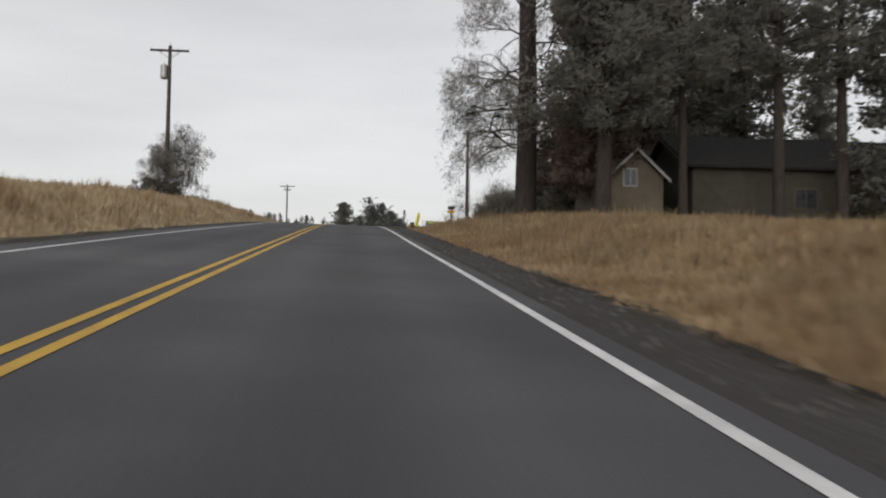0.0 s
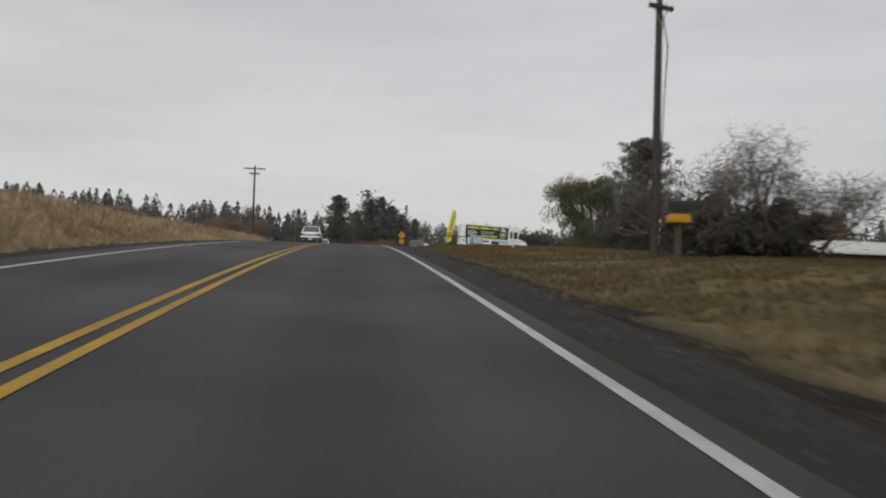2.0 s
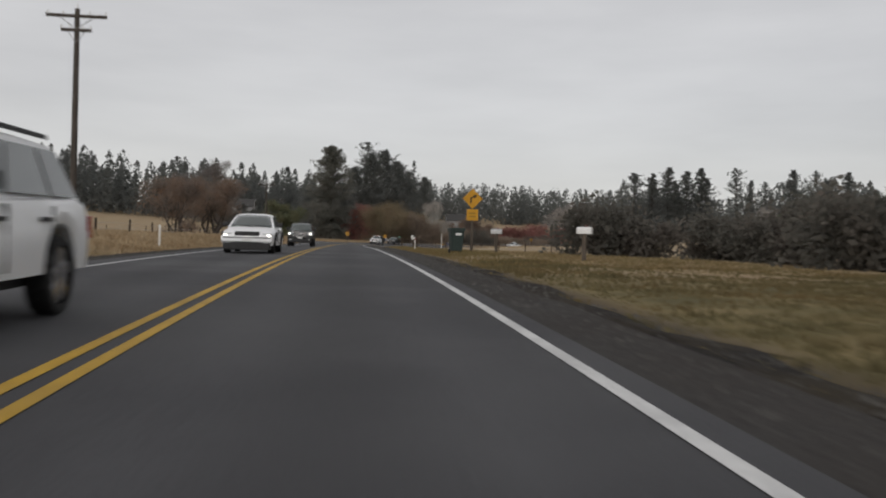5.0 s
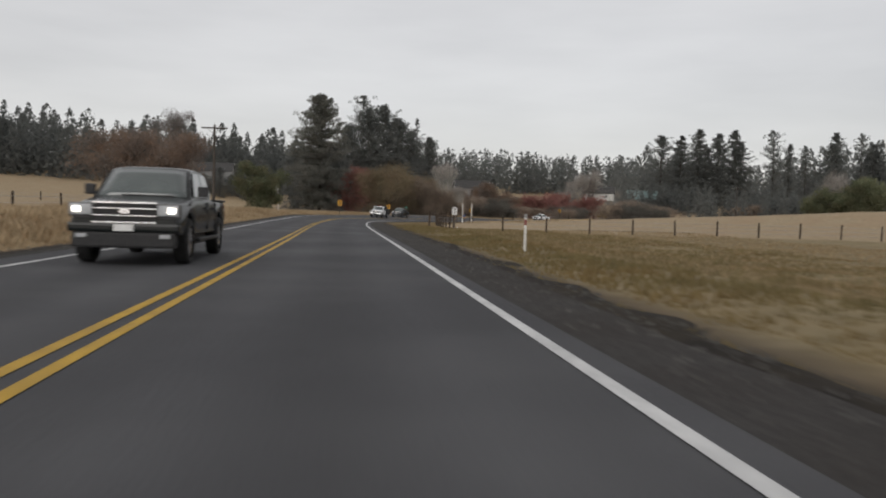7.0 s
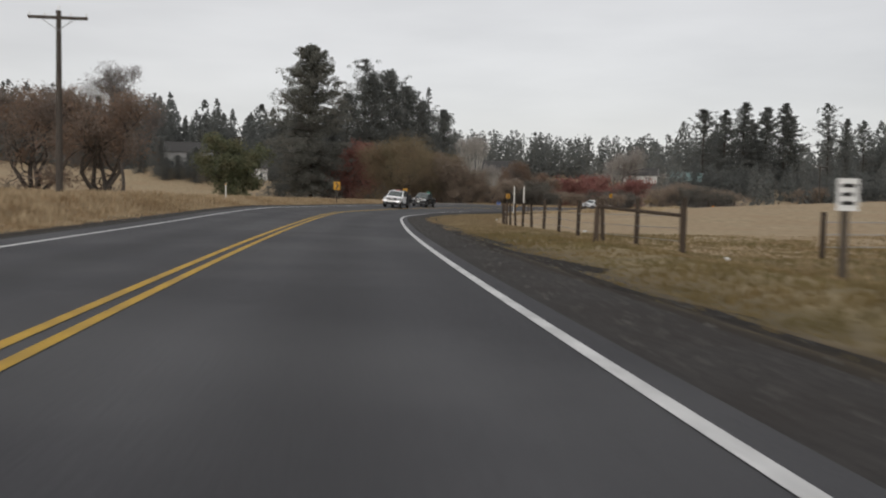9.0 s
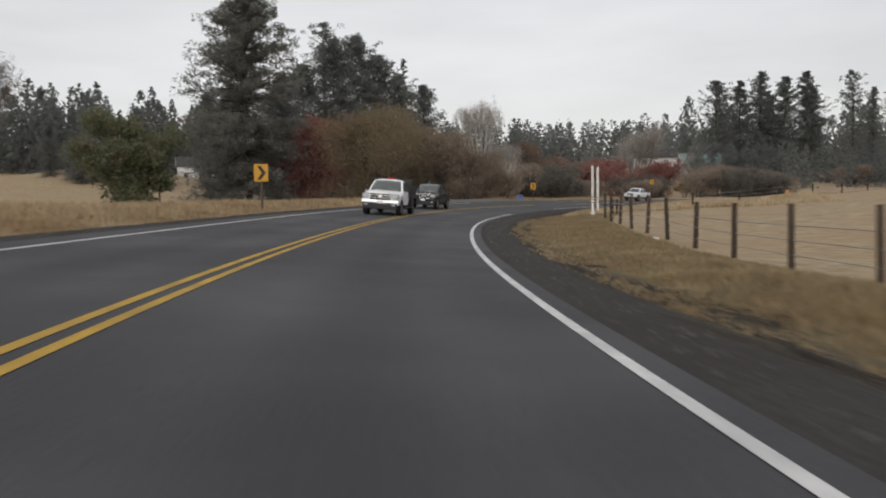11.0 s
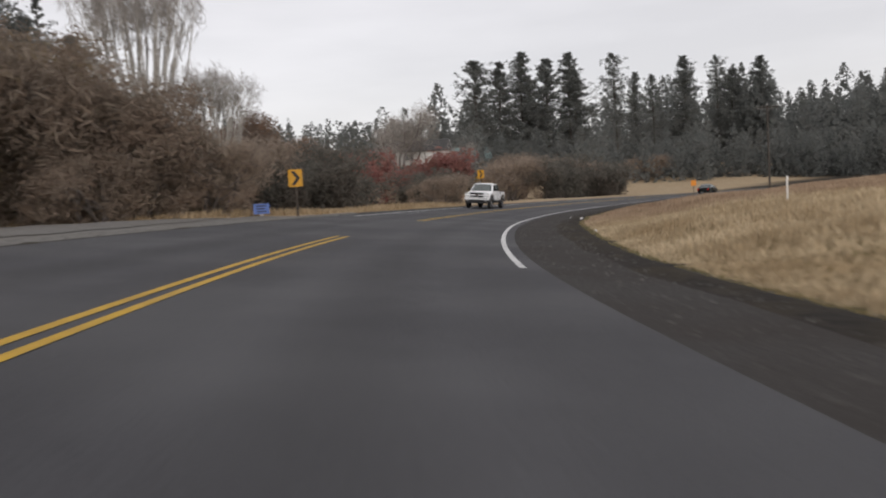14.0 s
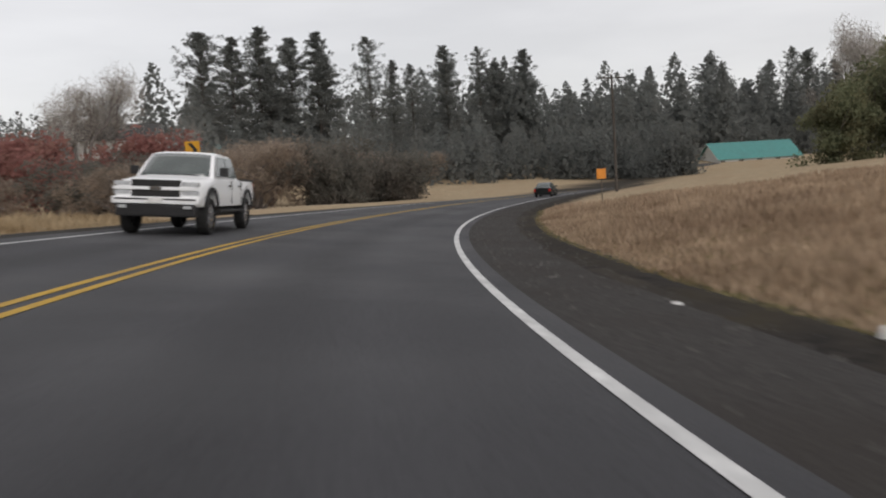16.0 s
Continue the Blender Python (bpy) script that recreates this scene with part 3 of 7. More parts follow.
# the side road that joins on the left of the bend, with its gravel apron
def sheet(name, s0, s1, near, far, up, material, label, category, step=1.0):
    """A strip draped on the land beside the road, between two offsets given as functions of length."""
    stations, cols = np.arange(s0, s1 + 0.1, step), 14
    pts = []
    for s in stations:
        a = math.radians(float(heading_at(s)))
        for c in range(cols + 1):
            lat = near(s) + (far(s) - near(s)) * c / cols
            pts.append((np.interp(s, S, RX) + math.cos(a) * lat, np.interp(s, S, RY) + math.sin(a) * lat))
    pts = np.array(pts)
    z = land(pts[:, 0], pts[:, 1])[0] + up
    faces = [(i * (cols + 1) + c, i * (cols + 1) + c + 1, (i + 1) * (cols + 1) + c + 1, (i + 1) * (cols + 1) + c) for i in range(len(stations) - 1) for c in range(cols)]
    return tagged(piece(name, np.column_stack([pts, z]), faces, material, smooth=True), label, category, kind="structure")


sheet("gravel_apron", 335, 388, lambda s: left_at(s) - 0.7, lambda s: left_at(s) - 1.6 - 2.6 * float(ease((s - 335) / 14) * ease((388 - s) / 8)), 0.05, PALE_GRAVEL, "pale compacted gravel apron at the side road", "shoulder")
sheet("side_road", 358, 376, lambda s: left_at(s) - 3.4, lambda s: left_at(s) - 34, 0.07, PALE_GRAVEL, "pale worn side road joining at the bend", "road")


# ---- vegetation ----
def leaves(centres, radii, count, size, rng, flat=1.0, droop=0.0, slim=0.55):
    """Many small quads scattered through ellipsoids: verts and faces."""
    centres, radii = np.asarray(centres, float), np.asarray(radii, float)
    pick = rng.integers(0, len(centres), count)
    way = rng.normal(size=(count, 3))
    way /= np.linalg.norm(way, axis=1)[:, None]
    p = centres[pick] + way * (rng.random(count) ** 0.45)[:, None] * radii[pick]
    a, b = rng.normal(size=(count, 3)), rng.normal(size=(count, 3))
    a[:, 2] *= flat
    b[:, 2] *= flat
    a[:, 2] -= droop
    a /= np.linalg.norm(a, axis=1)[:, None]
    b -= a * (a * b).sum(1)[:, None]
    b /= np.linalg.norm(b, axis=1)[:, None]
    s = size * (0.55 + 0.9 * rng.random(count))[:, None]
    a, b = a * s, b * s * slim
    v = np.stack([p - a - b * 0.3, p - b, p + a, p + b], 1).reshape(-1, 3)
    f = np.arange(count * 4).reshape(-1, 4)
    return v, f


def merge(blocks):
    verts, faces, n = [], [], 0
    for v, f in blocks:
        verts += [tuple(q) for q in v]
        faces += [tuple(i + n for i in g) for g in f]
        n += len(v)
    return verts, faces


def limb(start, way, length, radius, rng, depth, out, tips, bend=0.25, split=(2, 3), rise=0.15, shrink=0.66, sides=5):
    """A branching limb of tapered pieces."""
    pts, p, w = [Vector(start)], Vector(start), Vector(way).normalized()
    for _ in range(3):
        w = (w + Vector(rng.normal(size=3)) * bend + Vector((0, 0, rise))).normalized()
        p = p + w * length / 3
        pts.append(p.copy())
    out.append(tube(pts, [radius, radius * 0.85, radius * 0.7, radius * 0.5], sides))
    if depth == 0:
        tips.append(p)
        return
    for k in range(rng.integers(split[0], split[1] + 1)):
        w2 = (w + Vector(rng.normal(size=3)) * 0.55).normalized()
        limb(pts[2] if k == 0 else p, w2, length * shrink, radius * 0.55, rng, depth - 1, out, tips, bend, split, rise, shrink, max(3, sides - 1))


def tree_of(name, x, y, label, category, sink=0.15):
    return thing(name, pose(x, y, ground_z(x, y) - sink), label, category)


def conifer(name, x, y, h, width, seed, label, bare=0.15, density=1.0, leaf=0.45, clumpy=0.55, material=None, point=0.9, bark=None, slim=0.3, puff=0.62, girth=1.0, boughs=(4, 7), tuft=0.2):
    """A pine or fir: tapered trunk, many limbs all round, clumps of needles along each."""
    rng = np.random.default_rng(seed)
    ob = tree_of(name, x, y, label, "tree")
    lean = rng.normal(size=2) * 0.012 * h
    rad = (0.012 * h + 0.08) * girth
    trunk = [tube([(0, 0, -0.4), (lean[0] * 0.3, lean[1] * 0.3, h * 0.4), (lean[0], lean[1], h)], [rad, rad * 0.62, 0.04], 8)]
    centres, radii = [], []
    z, gap = h * bare, max(0.3, h * 0.017)
    lobe = rng.random(4) * 6.283
    while z < h * 0.985:
        q = (z / h - bare) / (1 - bare)
        reach = width / 2 * ((1 - q) ** point * 0.94 + 0.06) * (0.6 + 0.4 * min(1, q * 5 + 0.3))
        for _ in range(rng.integers(*boughs)):
            a = rng.random() * 2 * math.pi
            ragged = 1 + clumpy * 0.3 * (math.sin(3 * a + lobe[0] + 17 * q) + math.sin(31 * q + lobe[1] + a))
            r = reach * (0.62 + 0.42 * rng.random()) * max(0.35, ragged)
            zb = min(h * 0.985, z + gap * (rng.random() - 0.5) * 1.6)
            root = np.array([lean[0] * zb / h, lean[1] * zb / h, zb - 0.12 * r])
            tip = np.array([root[0] + math.cos(a) * r, root[1] + math.sin(a) * r, zb + r * (0.22 - 0.36 * rng.random())])
            if r > 0.9:
                trunk.append(tube([root, (root + tip) / 2 + (0, 0, 0.06 * r), tip], [0.03 + 0.012 * r, 0.03, 0.012], 3))
            for t in ((1.0, 0.76, 0.52, 0.28) if r > 1.2 else (0.9, 0.45)):
                if rng.random() < 0.08 + 0.55 * clumpy * (t < 0.6) * (q < 0.75):
                    continue
                centres.append(root + (tip - root) * t)
                k = max(0.28, reach * tuft) * (0.75 + 0.6 * rng.random())
                radii.append((k * 1.15, k * 1.15, k * puff))
        z += gap * (0.75 + 0.5 * rng.random())
    piece("trunk", *merge(trunk), bark or BARK, ob)
    n = int(len(centres) * 17 * density)
    piece("crown", *leaves(centres, radii, n, leaf, rng, flat=0.7, slim=slim), material or NEEDLE, ob)
    return ob


def ponderosa(name, x, y, top, width, seed, label, bare=0.14, levels=34, boughs=(4, 7), tuft=0.085, leaf=0.26, needles=24, crown=2.2, gaps=0.3, material=None, bark=None, slim=0.26, girth=1.0, low=0.55):
    """A pine by the height of its top above zero: rounded crown of separate needle tufts along rising boughs, sky showing between them. crown: 1 is pointed, 3 is blunt."""
    rng = np.random.default_rng(seed)
    ob = tree_of(name, x, y, label, "tree")
    h = top - ground_z(x, y) + 0.15
    lean = rng.normal(size=2) * 0.008 * h
    rad = (0.011 * h + 0.07) * girth
    trunk = [tube([(0, 0, -0.4), (lean[0] * 0.3, lean[1] * 0.3, h * 0.4), (lean[0] * 0.7, lean[1] * 0.7, h * 0.75), (lean[0], lean[1], h * 0.99)], [rad, rad * 0.7, rad * 0.4, 0.03], 8)]
    centres, radii = [], []
    lobe = rng.random(6) * 6.283
    for i in range(levels):
        for _ in range(rng.integers(*boughs)):
            q = (i + rng.random()) / levels
            a = rng.random() * 2 * math.pi
            shape = (low + (1 - low) * min(1, q / 0.32)) * (1 - q ** crown) ** (0.55 + 0.25 / crown)
            ragged = 1 + 0.22 * math.sin(2 * a + lobe[0] + 9 * q) + 0.2 * math.sin(3 * a + lobe[1] - 23 * q) + 0.14 * math.sin(41 * q + lobe[2])
            r = width / 2 * max(0.1, shape * ragged) * (0.8 + 0.4 * rng.random())
            zb = h * (bare + (1 - bare) * q)
            root = np.array([lean[0] * zb / h, lean[1] * zb / h, zb - 0.1 * r])
            rise = -0.22 + 0.75 * q + 0.25 * rng.normal()
            tip = root + (math.cos(a) * r, math.sin(a) * r, r * rise)
            tip[2] = min(tip[2], h)
            if r > 0.8:
                trunk.append(tube([root, (root + tip) / 2 + (0, 0, -0.05 * r), tip], [0.025 + 0.011 * r, 0.03, 0.012], 3))
            for t in (1.0, 0.82, 0.62, 0.42, 0.2):
                if rng.random() < gaps * (0.25 if t > 0.9 else 1.0):
                    continue
                k = width * tuft * (0.6 + 0.7 * rng.random()) * (0.45 + 0.55 * shape)
                centres.append(root + (tip - root) * t + rng.normal(size=3) * 0.25 * k)
                radii.append((k, k, k * 0.62))
    piece("trunk", *merge(trunk), bark or BARK, ob)
    piece("crown", *leaves(centres, radii, len(centres) * needles, leaf, rng, flat=0.8, slim=slim), material or NEEDLE, ob)
    return ob


def at_top(ob, own_h, x, y, top, turn, wide=1.0, label=""):
    """A copy of a pine of height own_h, scaled so that its tip stands at that height above zero."""
    return at_place(ob, x, y, turn, (top - ground_z(x, y) + 0.15) / own_h, wide, label)


def broadleaf(name, x, y, h, width, seed, label, leaf_mat, twig_mat=None, count=2600, leaf=0.22, stems=3, spread_out=0.5, category="tree", depth=3, base=0.18, droop=0.0, low=0.0, thick=1.0, fill=0.16, slim=0.55):
    """A deciduous tree or shrub: forking stems and a ragged crown of small leaves at their tips."""
    rng = np.random.default_rng(seed)
    ob = tree_of(name, x, y, label, category)
    out, tips = [], []
    for k in range(stems):
        a = 2 * math.pi * (k + rng.random() * 0.6) / stems
        way = (math.cos(a) * spread_out, math.sin(a) * spread_out, 1)
        limb((math.cos(a) * 0.12 * stems * 0.4, math.sin(a) * 0.12 * stems * 0.4, -0.2), way, h * (0.42 if depth > 2 else 0.5), (0.018 * h + 0.03) * thick, rng, depth, out, tips)
    verts, faces = merge(out)
    v = np.array([tuple(p) for p in verts])
    t = np.array([tuple(p) for p in tips])
    scale = np.array([width / 2 / max(1e-3, np.percentile(np.abs(t[:, :2]), 92)), 0, h * 0.92 / t[:, 2].max()])
    scale[1] = scale[0]
    v, t = v * scale, t * scale
    piece("trunk", v, faces, twig_mat or BARK, ob)
    if count:
        extra = []
        if low:
            a, r = rng.random(int(40 * low)) * 6.283, np.sqrt(rng.random(int(40 * low))) * width * 0.45
            extra = np.stack([np.cos(a) * r, np.sin(a) * r, rng.random(len(a)) * h * 0.6], 1)
            t = np.concatenate([t, extra])
        r = width * fill
        radii = np.tile((r, r, r * 0.8), (len(t), 1)) * (0.6 + 0.8 * rng.random(len(t)))[:, None]
        piece("crown", *leaves(t, radii, count, leaf, rng, droop=droop, slim=slim), leaf_mat, ob)
    return ob


def at_place(ob, x, y, turn, size, wide=1.0, label=""):
    """A further tree of the same growth, turned and sized."""
    m = Matrix.Translation((x, y, ground_z(x, y) - 0.15)) @ Matrix.Rotation(turn, 4, "Z") @ Matrix.Diagonal((size * wide, size * wide, size, 1))
    c = copy_thing(ob, m)
    if label:
        tagged(c, label)
    return c


def fan_tree(x, y, h, width, seed, label, name="bare_tree", category="tree", bark=None, twig=None, stems=34, fine=26, stout=1.0, foot=0.05):
    """A leafless tree of many slender upright stems that fan out from the foot to a rounded brush-like top."""
    rng = np.random.default_rng(seed)
    ob = tree_of(name, x, y, label, category)
    out, tips = [], []
    for k in range(stems):
        a, f = k * 2.399, math.sqrt((k + 0.5) / stems)
        end = np.array([math.cos(a) * f * width / 2, math.sin(a) * f * width / 2, h * (0.97 - 0.13 * f * f + 0.04 * rng.normal())])
        mid = end * (0.34 + foot * 0.9, 0.34 + foot * 0.9, 0.42) + rng.normal(size=3) * 0.2
        knee = end * (0.72, 0.72, 0.7) + rng.normal(size=3) * 0.15
        out.append(tube([(end[0] * foot, end[1] * foot, -0.2), mid, knee, end], [0.11 * stout, 0.075 * stout, 0.05 * stout, 0.012], 5))
        for t in ((0.5, 0.62, 0.74, 0.86) if foot < 0.1 else (0.0, 0.2, 0.4, 0.6, 0.8)):
            base = np.array(mid) + (end - mid) * t
            tip = base + (rng.normal() * 0.037 * h, rng.normal() * 0.037 * h, h * (0.11 * (1.1 - t) + 0.045 + 0.02 * rng.random()))
            tip[2] = min(tip[2], h * (1.0 - 0.13 * f * f))
            out.append(tube([base, tip], [0.03 * stout, 0.01], 3))
            tips.append(tip)
        tips.append(end)
    piece("trunk", *merge(out), bark or PALE_BARK, ob)
    piece("crown", *leaves(tips, np.tile((0.037 * h, 0.037 * h, 0.067 * h), (len(tips), 1)), len(tips) * fine, 0.03 * h, rng, droop=-1.6, slim=0.035), twig or PALE_TWIG_LEAF, ob)
    return ob


# the big old tree and the dark stand by the tan house
def old_tree(x, y, h, reach, seed, label):
    """A thick upright trunk with long arching leafless limbs and a haze of fine twigs."""
    rng = np.random.default_rng(seed)
    ob = tree_of("old_tree", x, y, label, "tree")
    piece("trunk", *tube([(0, 0, -0.4), (0, 0, 0.6), (0.1, 0, h * 0.3), (0.0, 0.1, h * 0.6), (0.1, 0, h)], [0.75, 0.62, 0.54, 0.42, 0.08], 14), TRUNK_DARK, ob, smooth=True)
    out, tips = [], []
    z, k = 3.6, 0
    while z < h * 0.97:
        a = k * 2.399 + rng.random() * 0.5
        r = reach * (1.0 if z < h * 0.7 else 1.3 - z / h) * (0.75 + 0.35 * rng.random())
        limb((0, 0, z), (math.cos(a), math.sin(a), 0.5 - 0.4 * rng.random()), r * 0.5, 0.085 * (1 - 0.4 * z / h), rng, 4, out, tips, bend=0.2, rise=-0.04, split=(2, 3))
        z, k = z + 0.5, k + 1
    for k in range(13):
        a = math.radians(75 + 11 * k)
        limb((0, 0, 3.9 + 0.42 * ((k * 5) % 13)), (math.cos(a), math.sin(a), 0.3), reach * 0.5, 0.065, rng, 4, out, tips, bend=0.16, rise=-0.09, split=(2, 3), shrink=0.62)
    piece("branchwork", *merge(out), TRUNK_DARK, ob)
    t = np.array([tuple(p) for p in tips])
    t = t[np.hypot(t[:, 0], t[:, 1]) < reach * 1.15]
    piece("crown", *leaves(t, np.tile((0.5, 0.5, 0.42), (len(t), 1)), len(t) * 20, 0.2, rng, droop=0.6, slim=0.05), GREY_NEEDLE, ob)
    return ob


old_tree(9.7, 50.6, 25, 4.6, 1, "tall old tree with a thick dark trunk and bare drooping limbs")
dark_pine = conifer("pine", 21.5, 63.5, 24, 11, 2, "dark dense pine in the roadside stand", bare=0.08, density=1.1, leaf=0.3, clumpy=0.5, puff=0.7, bark=TRUNK_DARK)
conifer("pine", 12.1, 43.4, 23, 10, 3, "dark pine with a bare lower trunk by the house", bare=0.22, density=3.2, leaf=0.19, clumpy=0.4, puff=0.7, bark=TRUNK_DARK, girth=1.2)
for k, (x, y, s, w) in enumerate([(27.5, 71, 1.05, 1), (19.2, 58.5, 0.9, 0.95), (27.2, 60.5, 1.0, 1.0), (36, 66, 0.8, 0.75), (33, 78, 0.8, 1.0), (28.4, 44.6, 0.85, 0.8)]):
    at_place(dark_pine, x, y, 1.3 * k + 0.4, s, w)
bare_pine = conifer("pine", 21.6, 44.4, 22, 8.5, 6, "tall thin pine with a long bare trunk before the house", bare=0.36, density=1.5, leaf=0.26, clumpy=0.8, point=0.4, puff=0.55, boughs=(2, 3), bark=TRUNK_DARK)
for k, (x, y, s, w) in enumerate([(16.5, 44.2, 0.9, 0.8), (25.4, 45.0, 1.05, 1.0), (33.0, 46.0, 1.1, 1.1)]):
    at_place(bare_pine, x, y, 2.1 * k + 1, s, w)
brown_pine = conifer("pine", 13.4, 51.2, 21, 7.0, 4, "rusty brown dying pine in the dark roadside stand", bare=0.1, density=3.2, leaf=0.16, clumpy=0.5, puff=0.7, material=RUST_NEEDLE, bark=TRUNK_DARK)
at_place(brown_pine, 16.6, 57.0, 2.2, 1.0)
at_place(brown_pine, 12.7, 46.6, 0.8, 0.95, 0.8)
bare_tree = broadleaf("bare_tree", -47, 372, 19, 10, 5, "grey leafless deciduous tree behind the brown field trees", TWIG_LEAF, TWIG, 9000, 0.4, 3, 0.3, depth=4, fill=0.14, slim=0.06)

# shrubs at the foot of the stand and beyond the pole
dark_shrub = broadleaf("shrub", 12.8, 79.4, 2.3, 3.4, 7, "dark leafless shrub thicket on the grass bank", DARK_LEAF, BARK, 4500, 0.16, 6, 0.9, "shrub", 2, low=1.0, slim=0.3)
for k, (x, y, s) in enumerate([(14.4, 79.4, 0.8), (15, 67, 1.0), (11.9, 80.6, 0.65), (12.4, 57, 0.8), (12, 62, 0.8), (13.4, 54.2, 1.0), (15.4, 53.2, 1.1), (17.6, 56, 1.2), (19.8, 57.5, 1.2)]):
    at_place(dark_shrub, x, y, k * 1.7, s)
cone_shrub = conifer("small_conifer", 13.9, 65.3, 5.6, 3.6, 9, "small dark bushy conifer in the thicket", bare=0.03, density=1.3, leaf=0.22, clumpy=0.2, puff=0.8)
for k, (x, y, s, w) in enumerate([(15.0, 63.3, 1.0, 0.85), (12.9, 66.6, 0.75, 1.0), (16.4, 65, 1.05, 0.9), (17.6, 67.5, 1.15, 1.0), (19.4, 68.5, 1.1, 1.0), (20.5, 73, 1.2, 1.1), (24, 75.5, 1.3, 1.1), (12.2, 60.5, 0.65, 1.2), (14.4, 58.5, 0.8, 1.2)]):
    at_place(cone_shrub, x, y, 1.7 * k, s, w)
bare_orchard = broadleaf("bare_tree", 13.7, 78.6, 4.4, 5.6, 11, "small grey leafless fruit tree with spreading twigs", TWIG_LEAF, TWIG, 3400, 0.2, 3, 0.7, depth=4, fill=0.14, slim=0.045)
for k, (x, y, s) in enumerate([(12.2, 80.0, 0.9), (15.0, 78.6, 0.85)]):
    at_place(bare_orchard, x, y, 2.4 + 1.9 * k, s)
pole_bush = broadleaf("bush", -11.8, 63.3, 5.5, 3.5, 13, "grey leafless bush round the foot of a utility pole", GREY_NEEDLE, TWIG, 7000, 0.24, 6, 0.35, "shrub", 3, fill=0.17, low=1.6, slim=0.05, thick=0.4)
at_place(pole_bush, -13.1, 62.9, 2.2, 0.7, 1.0, "smaller grey leafless bush beside the utility pole")
for k, (x, y, s) in enumerate([(-12.9, 62.2, 0.6), (-13.9, 63.6, 0.7)]):
    at_place(dark_shrub, x, y, k * 2.1, s)

# willow, pine and maroon tree behind the van
willow = broadleaf("willow", 29.4, 151.5, 10.2, 10.2, 17, "round green willow with hanging branches behind the van", GREEN_LEAF, BARK, 60000, 0.17, 4, 0.5, depth=3, droop=2.6, fill=0.13, low=1.6, slim=0.16)
ponderosa("pine", 33.0, 147.0, ground_z(33, 147) + 13.9, 9.4, 19, "dark broad pine beside the willow", bare=0.04, levels=30, boughs=(6, 9), tuft=0.11, leaf=0.15, needles=60, crown=2.4, gaps=0.14, low=0.85)
maroon_tree = broadleaf("maroon_tree", 35.6, 138.5, 6.2, 8.5, 21, "dark maroon-leaved tree beside parked cars", MAROON_LEAF, BARK, 9000, 0.17, 4, 0.7, depth=3, low=0.6, fill=0.2)
at_place(maroon_tree, 41.5, 146, 2, 0.9)
gold_tree = broadleaf("golden_tree", 50.5, 146, 7.2, 2.6, 22, "slim golden-green autumn tree beyond the lawn", OLIVE_LEAF, BARK, 5000, 0.2, 4, 0.2, depth=3, fill=0.22, low=0.8)
at_place(gold_tree, 53.5, 149, 2, 0.9)
at_place(gold_tree, 57, 148, 4, 1.05)
low_hedge = broadleaf("shrub", 22.5, 158, 3.6, 6.5, 23, "dark evergreen shrub behind the parking lawn", DARK_LEAF, BARK, 7000, 0.17, 6, 0.9, "shrub", 2, low=1.2, fill=0.2)
for k, (x, y, s) in enumerate([(16.5, 176, 1.0), (21.5, 170, 0.8), (27, 172, 1.2), (34, 166, 1.1), (42, 160, 1.2)]):
    at_place(low_hedge, x, y, k * 1.3, s)

# trees across the left fields
field_tree = broadleaf("brown_tree", -44, 352, 15, 15, 25, "brown autumn tree of several stems in the field", RUSSET_LEAF, BARK, 20000, 0.22, 5, 0.45, depth=3, fill=0.2, slim=0.3)
at_place(field_tree, -36, 358, 4.0, 1.02)
at_place(bare_tree, -37, 374, 3.0, 1.22, 0.9)
olive_tree = broadleaf("olive_green_tree", -18.2, 377, 11.2, 9.2, 27, "round olive-green tree in the dry field", FIELD_LEAF, BARK, 20000, 0.2, 3, 0.45, depth=3, fill=0.2, low=0.8)

at_place(olive_tree, 141, 417.5, 3.0, 0.86, 1.0, "round olive-green tree on the crest of the dry field")
at_place(olive_tree, 148.5, 410.5, 2.0, 1.1, 1.2, "tall olive-green tree on the crest of the dry field")
at_place(olive_tree, 152.5, 412.5, 4.1, 1.25, 1.08, "tall olive-green tree on the crest of the dry field")
at_place(olive_tree, 156, 410, 0.6, 1.13, 1.2, "tall olive-green tree on the crest of the dry field")

# the stand at the bend
ponderosa("pine", -5.6, 384, 28.9, 13.2, 29, "tall ponderosa pine with clumped needles at the bend", bare=0.1, levels=42, boughs=(6, 9), tuft=0.088, leaf=0.19, needles=66, crown=2.6, gaps=0.14, slim=0.34, low=0.66, bark=TRUNK_DARK)
ponderosa("pine", 6.4, 470, 40.6, 13.5, 31, "tall open pine rising over the bend's trees", bare=0.3, levels=30, boughs=(4, 6), tuft=0.1, leaf=0.28, crown=3.0, gaps=0.35, material=NEEDLE_FAR)
dense_fir = ponderosa("fir", 13.3, 466, 36.8, 21, 33, "dark dense fir in the stand at the bend", bare=0.03, levels=38, boughs=(7, 10), tuft=0.09, leaf=0.44, needles=13, crown=1.7, gaps=0.08, material=NEEDLE_FAR, low=0.8)
ponderosa("fir", 27.1, 490, 36.0, 7.5, 35, "thin ragged fir with sparse branches", bare=0.2, levels=30, boughs=(2, 4), tuft=0.1, leaf=0.24, crown=1.1, gaps=0.4, material=NEEDLE_FAR)
